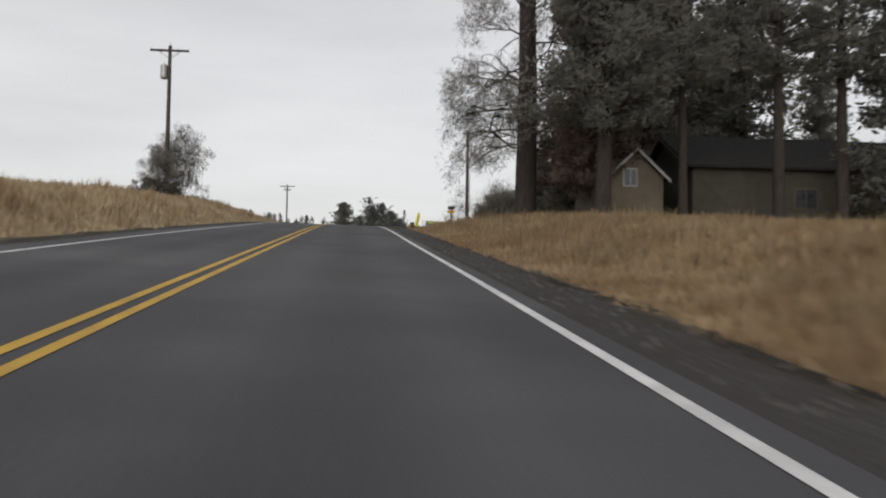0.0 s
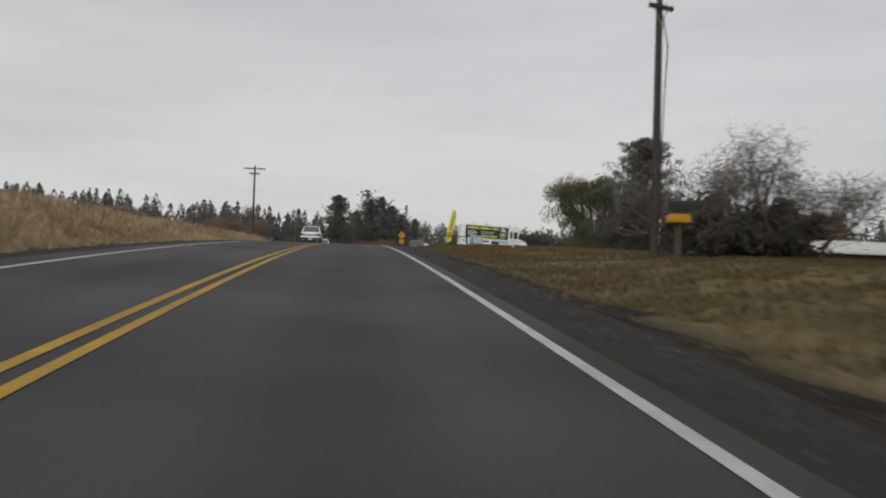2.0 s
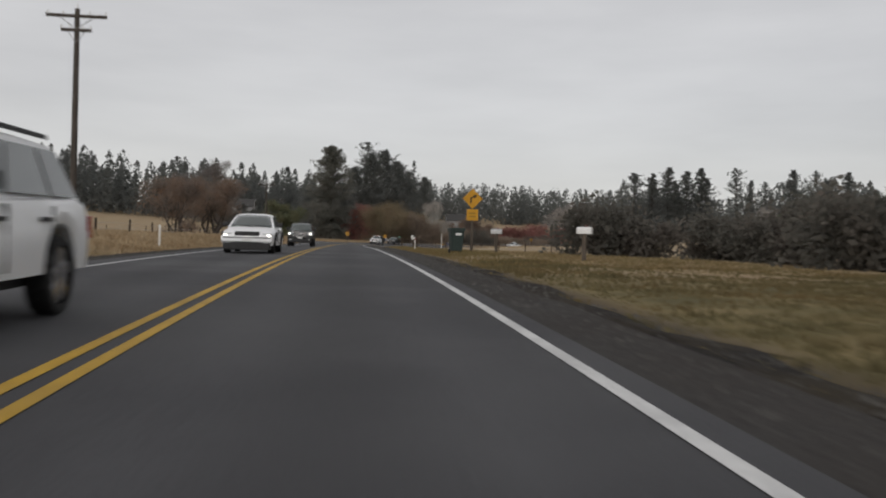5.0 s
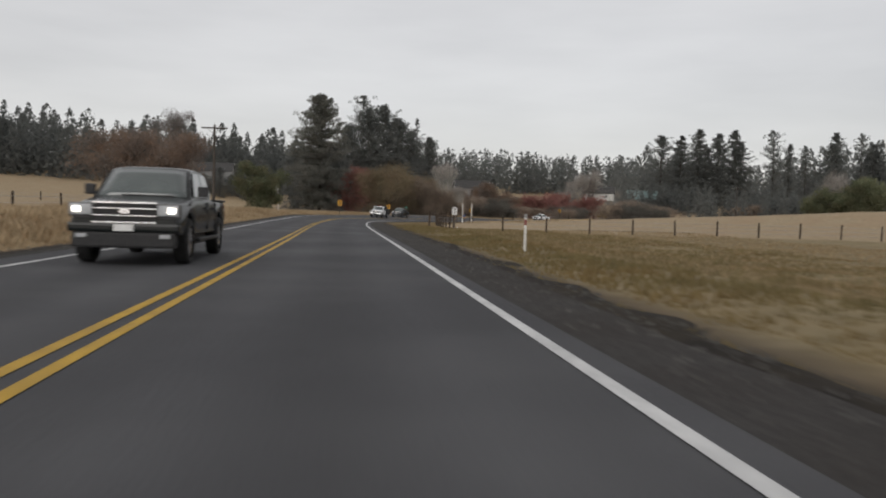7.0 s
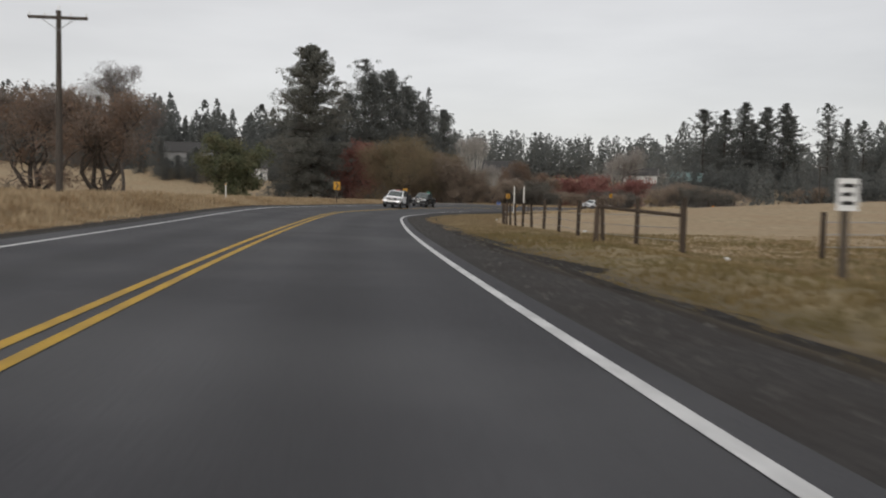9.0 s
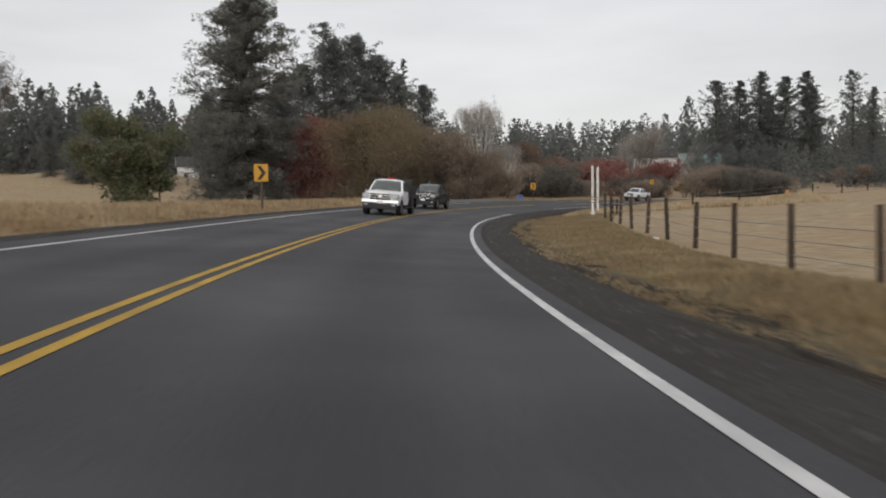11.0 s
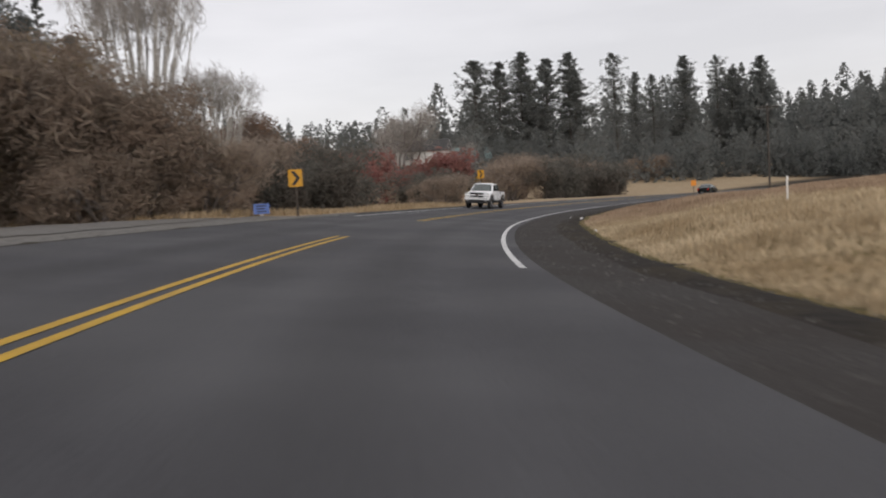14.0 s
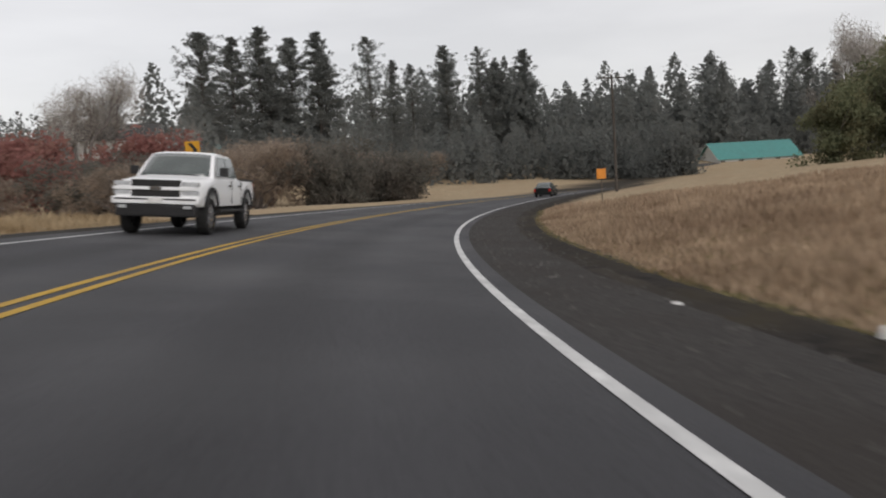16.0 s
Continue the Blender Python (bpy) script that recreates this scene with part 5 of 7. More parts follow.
# ---- fence of wooden posts and wire ----
def fence(points, label, h=1.25, wires=(0.35, 0.7, 1.05), rail=False):
    x0, y0 = points[0]
    ob = put("fence", x0, y0, 0, label, "fence")
    z0 = ground_z(x0, y0)
    verts, faces = tube([(0, 0, -0.3), (0, 0, 0.6), (0, 0, h)], [0.085, 0.08, 0.075], 7)
    me = mesh_of("post", verts, faces, FENCE_WOOD)
    tops = []
    rng = random.Random(len(points))
    for x, y in points:
        p = new("post", me)
        p.parent = ob
        z = ground_z(x, y) - z0
        p.matrix_basis = pose(x - x0, y - y0, z - 0.06 * rng.random(), rng.uniform(-3, 3), rng.uniform(-3, 3), rng.uniform(0, 90))
        tops.append((x - x0, y - y0, z))
    for w in wires:
        piece("wire", *tube([(x, y, z + w) for x, y, z in tops], [0.012] * len(tops), 4), METAL, ob)
    if rail:
        for (xa, ya, za), (xb, yb, zb) in zip(tops, tops[1:]):
            piece("rail", *tube([(xa, ya, za + 1.05), (xb, yb, zb + 1.05)], [0.05, 0.05], 6), FENCE_WOOD, ob)
    return ob


def beside(s, lat):
    p = on_road(s, lat)
    return p.x, p.y


fence_at = smooth_by([(243, 9.0), (285, 9.0), (303, 9.05), (312, 8.85), (320, 8.55), (330, 8.2), (350, 8.2)])
along = [beside(s, float(fence_at(s))) for s in np.arange(243.3, 328, 4.24)]
fence(along, "field fence of dark weathered posts and wire along the bend", 1.6)
fence([(along[0][0] + 0.45 + 3.75 * k, along[0][1] + 0.35 - 0.1 * k) for k in range(1, 19)], "field fence of weathered posts and wire crossing the field", 1.35)
fence([along[0], (along[0][0] - 1.9, along[0][1] + 1.8)], "short rail of weathered wood between two posts", 1.35, (), True)
fence([(23.5, 329.2), (23.95, 329.6)], "two dark wooden posts beside the white posts", 1.2, ())
fence([(26 + 7 * k, 331 + 5.5 * k) for k in range(1, 14)], "far field fence of thin posts and wire")
fence([(-26 - 9 * k, 268 + 9 * k) for k in range(0, 10)], "thin wire fence crossing a dry field", 1.1, (0.4, 0.8))
fence([(-15 - 1.0 * k, 176 + 12 * k) for k in range(0, 8)], "thin wire fence along a dry field", 1.1, (0.4, 0.8))


# ---- small roadside things ----
def square_sign(x, y, top, w, h, label, turn=0, material=SIGN_WHITE, bars=True, post=WOOD_GREY):
    ob = put("notice_sign", x, y, turn, label, "sign")
    t = top - ground_z(x, y)
    part("post", boxes(((-0.05, 0.01, -0.2), (0.05, 0.1, t - 0.05)), bevel=0.006), post, ob)
    panel = part("panel", boxes(((-w / 2, -0.012, t - h), (w / 2, 0.012, t)), bevel=0.004), material, ob)
    if bars:
        for k in range(3):
            z = t - h * (0.22 + 0.27 * k)
            part("lettering", boxes(((-w * 0.32, -0.02, z - h * 0.06), (w * (0.32 - 0.1 * (k == 1)), -0.014, z + h * 0.06))), SIGN_BLACK, panel)
    return ob


square_sign(8.1, 233.4, 1.55, 0.36, 0.52, "white notice board with black lettering on a dark post")
square_sign(-9.0, 221.5, 2.4, 0.63, 0.8, "blank grey-white square sign on a post in the field", 0, WALL_GREY, False)
square_sign(13.1, 349.2, 0.95, 0.5, 0.28, "small teal yard sign by the road", -10, SIGN_GREEN, False, METAL)
square_sign(29.6, 381.1, 1.05, 0.75, 0.5, "small blue and white yard sign in the grass", -20, SIGN_BLUE, True, METAL)
square_sign(13.2, 350.6, 2.3, 0.6, 0.2, "teal street sign on a post by the turning", -10, SIGN_GREEN, False, WOOD_GREY)
square_sign(13.2, 350.8, 2.52, 0.5, 0.2, "second teal street sign crossing the first on its post", 65, SIGN_GREEN, False, WOOD_GREY)

vote = put("campaign_sign", 9.3, 366.2, -8, "large white roadside sign with a dark heading on two posts", "sign")
vz = 1.9 - ground_z(9.3, 366.2)
vp = part("panel", boxes(((-1.1, -0.02, vz - 1.35), (1.1, 0.02, vz)), bevel=0.006), SIGN_WHITE, vote)
part("heading", boxes(((-1.02, -0.03, vz - 0.5), (1.02, -0.022, vz - 0.08))), SIGN_BLUE, vp)
part("lettering", boxes(((-0.8, -0.03, vz - 0.9), (0.8, -0.022, vz - 0.7))), SURF_FAINT, vp)
for q in (-1.0, 1.0):
    part("post", boxes(((q - 0.05, 0.021, -0.2), (q + 0.05, 0.11, vz + 0.1)), bevel=0.006), WHITE_POST, vote)

tee = put("sign_post", -13.7, 154.2, 8, "white T-shaped wooden sign post in dry grass", "post")
tz = 1.95 - ground_z(-13.7, 154.2)
part("upright", boxes(((-0.06, -0.06, -0.2), (0.06, 0.06, tz)), bevel=0.01), WHITE_POST, tee)
part("arm", boxes(((-0.15, -0.05, tz - 0.4), (1.15, 0.05, tz - 0.26)), bevel=0.01), WHITE_POST, tee)


def wheelie_bin(x, y, turn, size):
    ob = put("wheeled_bin", x, y, turn, "dark green wheeled rubbish bin by the shoulder", "rubbish bin")
    ob.matrix_basis = ob.matrix_basis @ Matrix.Diagonal((size, size, size, 1))
    bm = bmesh.new()
    box(bm, (-0.29, -0.34, 0.1), (0.29, 0.3, 1.0), 0.0)
    for v in bm.verts:
        if v.co.z < 0.5:
            v.co.x *= 0.8
            v.co.y *= 0.72
    bmesh.ops.bevel(bm, geom=list(bm.edges), offset=0.035, segments=2, affect="EDGES")
    part("body", bm, BIN_GREEN, ob)
    part("rim", boxes(((-0.32, -0.37, 0.96), (0.32, 0.32, 1.02)), bevel=0.015), BIN_GREEN, ob)
    part("lid", boxes(((-0.32, -0.39, 1.022), (0.32, 0.34, 1.1)), bevel=0.03), BIN_GREEN, ob)
    part("label", boxes(((-0.1, -0.352, 0.78), (0.16, -0.336, 0.88))), SIGN_WHITE, ob, "pale worn sticker")
    piece("handle", *tube([(-0.26, 0.38, 1.0), (0.26, 0.38, 1.0)], [0.02, 0.02], 6), BIN_GREEN, ob)
    for q in (-0.24, 0.24):
        piece("wheel", *tube([(q - 0.03, 0.2, 0.1), (q + 0.03, 0.2, 0.1)], [0.1, 0.1], 12), RUBBER, ob)


wheelie_bin(5.35, 166.1, 8, 1.15)


def mailbox(x, y, turn, label, body=METAL, paper=None, h=1.05):
    ob = put("mailbox", x, y, turn, label, "mailbox")
    part("post", boxes(((-0.07, -0.07, -0.2), (0.07, 0.07, h)), bevel=0.01), WOOD_GREY, ob)
    bm = bmesh.new()
    prof = [(-0.13, h)] + [(0.13 * math.cos(a), h + 0.14 + 0.12 * math.sin(a)) for a in np.linspace(math.pi, 0, 9)] + [(0.13, h)]
    a = [bm.verts.new((x1, -0.28, z1)) for x1, z1 in prof]
    b = [bm.verts.new((x1, 0.28, z1)) for x1, z1 in prof]
    bm.faces.new(a)
    bm.faces.new(b[::-1])
    for i in range(len(prof)):
        j = (i + 1) % len(prof)
        bm.faces.new((a[j], a[i], b[i], b[j]))
    part("box", bm, body, ob)
    part("flag", boxes(((0.135, -0.05, h + 0.1), (0.15, 0.0, h + 0.32))), RED_MARK, ob)
    if paper:
        part("newspaper_tube", boxes(((-0.3, -0.26, h - 0.3), (0.24, 0.26, h - 0.1)), bevel=0.05), paper, ob, "yellow newspaper tube")
    return ob


mailbox(7.5, 166.6, 70, "grey metal mailbox on a wooden post behind the bin")
mailbox(7.8, 71.8, 80, "dark mailbox over a yellow newspaper tube on a post", BLACK, SIGN_YELLOW, 1.35)
mailbox(8.8, 154.6, 60, "white metal mailbox on a dark post", SIGN_WHITE)

stand = put("newspaper_stand", 8.15, 113.0, 0, "dark post stand with a yellow newspaper box on top", "newspaper box")
part("post", boxes(((-0.055, -0.05, -0.2), (0.055, 0.05, 0.9)), bevel=0.015), FENCE_WOOD, stand)
part("arm", boxes(((-1.25, -0.04, 0.62), (-0.057, 0.04, 0.68))), FENCE_WOOD, stand)
part("box", boxes(((-1.42, -0.13, 0.69), (-1.0, 0.13, 0.86)), bevel=0.03), SIGN_YELLOW, stand, "yellow plastic box")
part("side_post", boxes(((0.36, -0.03, -0.2), (0.42, 0.03, 0.6)), bevel=0.01), FENCE_WOOD, stand)
banner = put("banner", 9.15, 115.1, 14, "teal and white cloth banner stretched between two stakes", "banner")
part("cloth", plate([(-0.52, 0.1), (0.52, 0.2), (0.5, 0.82), (-0.54, 0.68)], 0.01), BANNER_CLOTH, banner)
for a, b, z in ((-0.36, 0.3, 0.52), (-0.3, 0.38, 0.36)):
    part("lettering", boxes(((a, -0.014, z - 0.03), (b, -0.008, z + 0.03))), SIGN_WHITE, banner)
for q in (-0.45, 0.45):
    rod("stake", (q, 0.02, -0.2), (q, 0.02, 0.85), 0.02, METAL, banner, 6)


def feather_flag(x, y, top, turn, material, marks, label, lean=0.28):
    ob = put("feather_flag", x, y, turn, label, "flag")
    h = top - ground_z(x, y)
    pts = [(0, 0, -0.2), (lean * 0.28, 0, h * 0.4), (lean * 0.66, 0, h * 0.8), (lean, 0, h)]
    piece("pole", *tube(pts, [0.025, 0.02, 0.016, 0.01], 6), METAL, ob)
    slim = 0.75 if lean < 0.2 else 1.0
    left_edge = [(lean * f - 0.05, h * f) for f in (0.2, 0.4, 0.6, 0.8)] + [(lean * 0.93, h * 0.95), (lean, h)]
    right_edge = [(lean + 0.2 * slim, h * 1.005), (lean * 0.93 + 0.36 * slim, h * 0.94)] + [(lean * f + (0.42 + 0.03 * math.sin(9 * f)) * slim, h * f) for f in (0.8, 0.6, 0.4, 0.24)]
    cloth = part("cloth", plate(left_edge + right_edge, 0.012, -0.03), material, ob)
    for k in range(6):
        z = h * (0.34 + 0.1 * k)
        x0 = 0.17 + lean * (0.34 + 0.1 * k)
        part("lettering", boxes(((x0 - 0.1, -0.044, z - 0.09), (x0 + 0.1, -0.038, z + 0.09))), marks, cloth)


feather_flag(8.7, 133.2, 3.5, 0, FLAG_YELLOW, SURF_FAINT, "tall yellow feather flag with faint lettering beside the van", 0.75)
feather_flag(24.0, 118.3, 2.5, 0, FLAG_RED, SIGN_WHITE, "red and white feather flag on the lawn", 0.16)

for k, (x, y, w) in enumerate([(14.5, 299.9, 0.22), (12.2, 262.5, 0.2), (9.2, 240, 0.18), (50.6, 385.0, 0.14), (63.5, 394.3, 0.3), (49.7, 382.6, 0.2), (39.5, 368, 0.2), (4.1, 109.1, 0.26)]):
    ob = put("litter", x, y, 40 * k, "pale scrap of litter lying in the grass", "litter", "roadside litter", -0.05)
    bm = bmesh.new()
    box(bm, (-w / 2, -w * 0.3, 0.0), (w / 2, w * 0.3, 0.09), 0.02, (0.7, 0.6))
    part("scrap", bm, SIGN_WHITE, ob)


# ---- buildings ----
def gable(name, x, y, turn, length, depth, eave, ridge, wall_mat, roof_mat, label, category, windows=(), overhang=0.45, z=None, trim=WALL_WHITE, door=None):
    """A house: four walls with thickness, two roof planes, gable trim, framed windows. The ridge runs along its own x."""
    zz = ground_z(x, y) if z is None else z
    ob = thing(name, pose(x, y, zz - 0.2, 0, 0, turn), label, category)
    l, d = length / 2, depth / 2
    for q in (-1, 1):
        lo, hi = sorted((q * d, q * (d - 0.15)))
        part("wall", boxes(((-l, lo, 0), (l, hi, eave))), wall_mat, ob)
        bm = bmesh.new()
        a = [bm.verts.new((q * l, yy, zc)) for yy, zc in ((-d + 0.16, 0), (d - 0.16, 0), (d - 0.16, eave), (0, ridge - 0.12), (-d + 0.16, eave))]
        b = [bm.verts.new((q * (l - 0.15), v.co.y, v.co.z)) for v in a]
        bm.faces.new(a if q > 0 else a[::-1])
        bm.faces.new(b[::-1] if q > 0 else b)
        for i in range(5):
            j = (i + 1) % 5
            bm.faces.new((a[i], b[i], b[j], a[j]))
        bmesh.ops.recalc_face_normals(bm, faces=bm.faces)
        part("gable_wall", bm, wall_mat, ob)
        drop = (ridge - eave) / d * overhang
        bm = bmesh.new()
        prof = [(0, ridge), (q * (d + overhang), eave - drop), (q * (d + overhang), eave - drop + 0.14), (0, ridge + 0.15)]
        a = [bm.verts.new((-l - overhang, yy, zc)) for yy, zc in prof]
        b = [bm.verts.new((l + overhang, yy, zc)) for yy, zc in prof]
        bm.faces.new(a)
        bm.faces.new(b[::-1])
        for i in range(4):
            j = (i + 1) % 4
            bm.faces.new((a[i], b[i], b[j], a[j]))
        bmesh.ops.recalc_face_normals(bm, faces=bm.faces)
        roof = part("roof", bm, roof_mat, ob)
        for e in (-1, 1):
            bm = plate([(0, ridge + 0.02), (q * (d + overhang), eave - drop + 0.0), (q * (d + overhang), eave - drop - 0.16), (0, ridge - 0.16)], 0.06)
            bmesh.ops.rotate(bm, verts=bm.verts, matrix=Matrix.Rotation(math.pi / 2, 3, "Z"))
            for v in bm.verts:
                v.co.x += e * (l + overhang + 0.035)
            part("bargeboard", bm, trim, roof, "white gable trim")
    for side, u, w0, z0, w, h in windows:
        win = part("window", boxes(((-w / 2 - 0.08, -0.05, z0 - 0.08), (w / 2 + 0.08, -0.004, z0 + h + 0.08))), trim, ob)
        part("pane", boxes(((-w / 2, -0.07, z0), (w / 2, -0.052, z0 + h))), WINDOW, win)
        part("mullion", boxes(((-0.03, -0.09, z0), (0.03, -0.072, z0 + h))), trim, win)
        win.matrix_basis = {"front": pose(u, -d, 0), "back": pose(u, d, 0, 0, 0, 180), "left": pose(-l, u, 0, 0, 0, -90), "right": pose(l, u, 0, 0, 0, 90)}[side]
    return ob


gable("house", 26.0, 52.0, 0, 15, 8.0, 3.2, 5.3, SHADED_SIDING, ROOF_SHADED, "olive single-storey house with a grey shingle roof, both darkened for shade under pines", "house", [("front", -1, 0, 0.9, 1.2, 1.0), ("front", 4, 0, 0.9, 1.2, 1.0)], trim=WOOD_GREY)
wing_z = ground_z(14.4, 48.6)
gable("house_wing", 14.4, 48.6, 90, 6.6, 2.9, -1.85 - wing_z, -0.5 - wing_z, TAN_WALL, ROOF_SHADED, "tan gabled house wing with white trim and a small window", "house", [("left", 0.3, 0, 1.7, 0.6, 0.8), ("front", 0, 0, 0.9, 1.2, 1.1)], 0.3, trim=WALL_GREY)
gable("barn", 295.5, 501.5, -34, 26, 12, 2.4, 6.9, WALL_WHITE, TEAL_ROOF, "long white barn with a teal metal roof on the hill", "barn", [("front", q, 0, 0.3, 1.6, 1.3) for q in (-12, -6, 0, 6, 12)], 0.9, 2.8)
gable("shed", 273, 507, -30, 15, 6, 2.2, 2.9, FENCE_WOOD, ROOF_GREY, "low dark wooden shed beside the barn", "shed", (), 0.3, 0.8, METAL)
gable("house", 103, 512, -20, 12, 8, 3.0, 5.4, WALL_WHITE, ROOF_GREY, "pale house with a grey roof behind red bushes", "house", [("front", -3, 0, 1, 1.4, 1.2), ("front", 3, 0, 1, 1.4, 1.2)], 0.5, 8.5)
gable("house", 134, 548, -10, 13, 9, 5.4, 9.0, WALL_GREY, DULL_TEAL, "grey two-storey house with a dull teal roof at the wood's edge", "house", [("front", -4, 0, 1, 1.6, 1.3), ("front", 3, 0, 1, 1.6, 1.3), ("front", -4, 0, 3.6, 1.4, 1.2), ("front", 3, 0, 3.6, 1.4, 1.2)], 0.5)
gable("house", -50, 516, 0, 15, 9, 5.6, 8.8, WALL_GREY, ROOF_GREY, "pale grey two-storey house on the wooded hillside", "house", [("front", -5, 0, 1, 2, 1.6), ("front", 0, 0, 1, 2, 1.6), ("front", 5, 0, 1, 2, 1.6)])
gable("house", -34, 560, 10, 11, 8, 4.6, 7.5, WALL_WHITE, ROOF_GREY, "white two-storey house among hillside trees", "house", [("front", -3, 0, 1, 1.2, 1.3), ("front", 3, 0, 1, 1.2, 1.3), ("front", 0, 0, 3.2, 1.2, 1.1)])
gable("house", 46, 480, 0, 12, 8, 3.0, 5.5, WALL_GREY, ROOF_GREY, "pale house half hidden behind the bend's trees", "house", [("front", 0, 0, 1, 1.6, 1.2)], 0.5, 8.0)


gable("shed", 36.6, 111, 4, 11, 5.5, 0.9, 1.75, FENCE_WOOD, WALL_WHITE, "low dark shed with a pale metal roof beyond the thicket", "shed", (), 0.35, None, METAL)


# ---- vehicles ----
def wheel(parent, x, y, r, w):
    side = 1 if x > 0 else -1
    prof = [(-w / 2, r * 0.72), (-w / 2, r * 0.93), (-w * 0.36, r), (w * 0.36, r), (w / 2, r * 0.93), (w / 2, r * 0.72)]
    verts, faces, n = [], [], 20
    for q, rr in prof:
        for k in range(n):
            a = 2 * math.pi * k / n
            verts.append((x + q, y + rr * math.cos(a), r + rr * math.sin(a)))
    for i in range(len(prof) - 1):
        for k in range(n):
            a, b = i * n + k, i * n + (k + 1) % n
            faces.append((a, b, b + n, a + n))
    tyre = piece("wheel", verts, faces, RUBBER, parent)
    q = x + side * (w / 2 - 0.03)
    rim = piece("rim", *tube([(q - side * 0.1, y, r), (q, y, r)], [r * 0.74, r * 0.7], 20), RIM, tyre)
    for k in range(5):
        a = 2 * math.pi * k / 5
        bm = boxes(((-0.012, -0.05, r * 0.12), (0.012, 0.05, r * 0.66)))
        bmesh.ops.rotate(bm, verts=bm.verts, matrix=Matrix.Rotation(a, 3, "X"))
        for v in bm.verts:
            v.co += Vector((q + side * 0.004, y, r))
        part("spoke", bm, CHROME, rim)
    return tyre


def quad_panel(corners, lift, thick=0.012):
    """A thin pane over four corners, lifted along its normal."""
    c = [Vector(p) for p in corners]
    nrm = (c[1] - c[0]).cross(c[3] - c[0]).normalized()
    bm = bmesh.new()
    a = [bm.verts.new(p + nrm * lift) for p in c]
    b = [bm.verts.new(p + nrm * (lift + thick)) for p in c]
    bm.faces.new(a[::-1])
    bm.faces.new(b)
    for i in range(4):
        j = (i + 1) % 4
        bm.faces.new((a[i], a[j], b[j], b[i]))
    return bm


def patch(point, us, ts, lift, thick):
    """A curved sheet with thickness: point(u, t) gives its place, lifted along the sheet's normal."""
    verts, faces, nu = [], [], len(us)
    for d in (lift, lift + thick):
        for t in ts:
            for u in us:
                p = Vector(point(u, t))
                du, dt = Vector(point(u + 0.02, t)) - p, Vector(point(u, t + 0.02)) - p
                verts.append(p + du.cross(dt).normalized() * d)
    m = nu * len(ts)
    for j in range(len(ts) - 1):
        for i in range(nu - 1):
            a = j * nu + i
            faces += [(a, a + nu, a + nu + 1, a + 1), (m + a, m + a + 1, m + a + nu + 1, m + a + nu)]
    rim = list(range(nu)) + [j * nu + nu - 1 for j in range(1, len(ts))] + list(range(nu * len(ts) - 2, nu * (len(ts) - 1) - 1, -1)) + [j * nu for j in range(len(ts) - 2, 0, -1)]
    for a, b in zip(rim, rim[1:] + rim[:1]):
        faces.append((a, b, b + m, a + m))
    return verts, faces


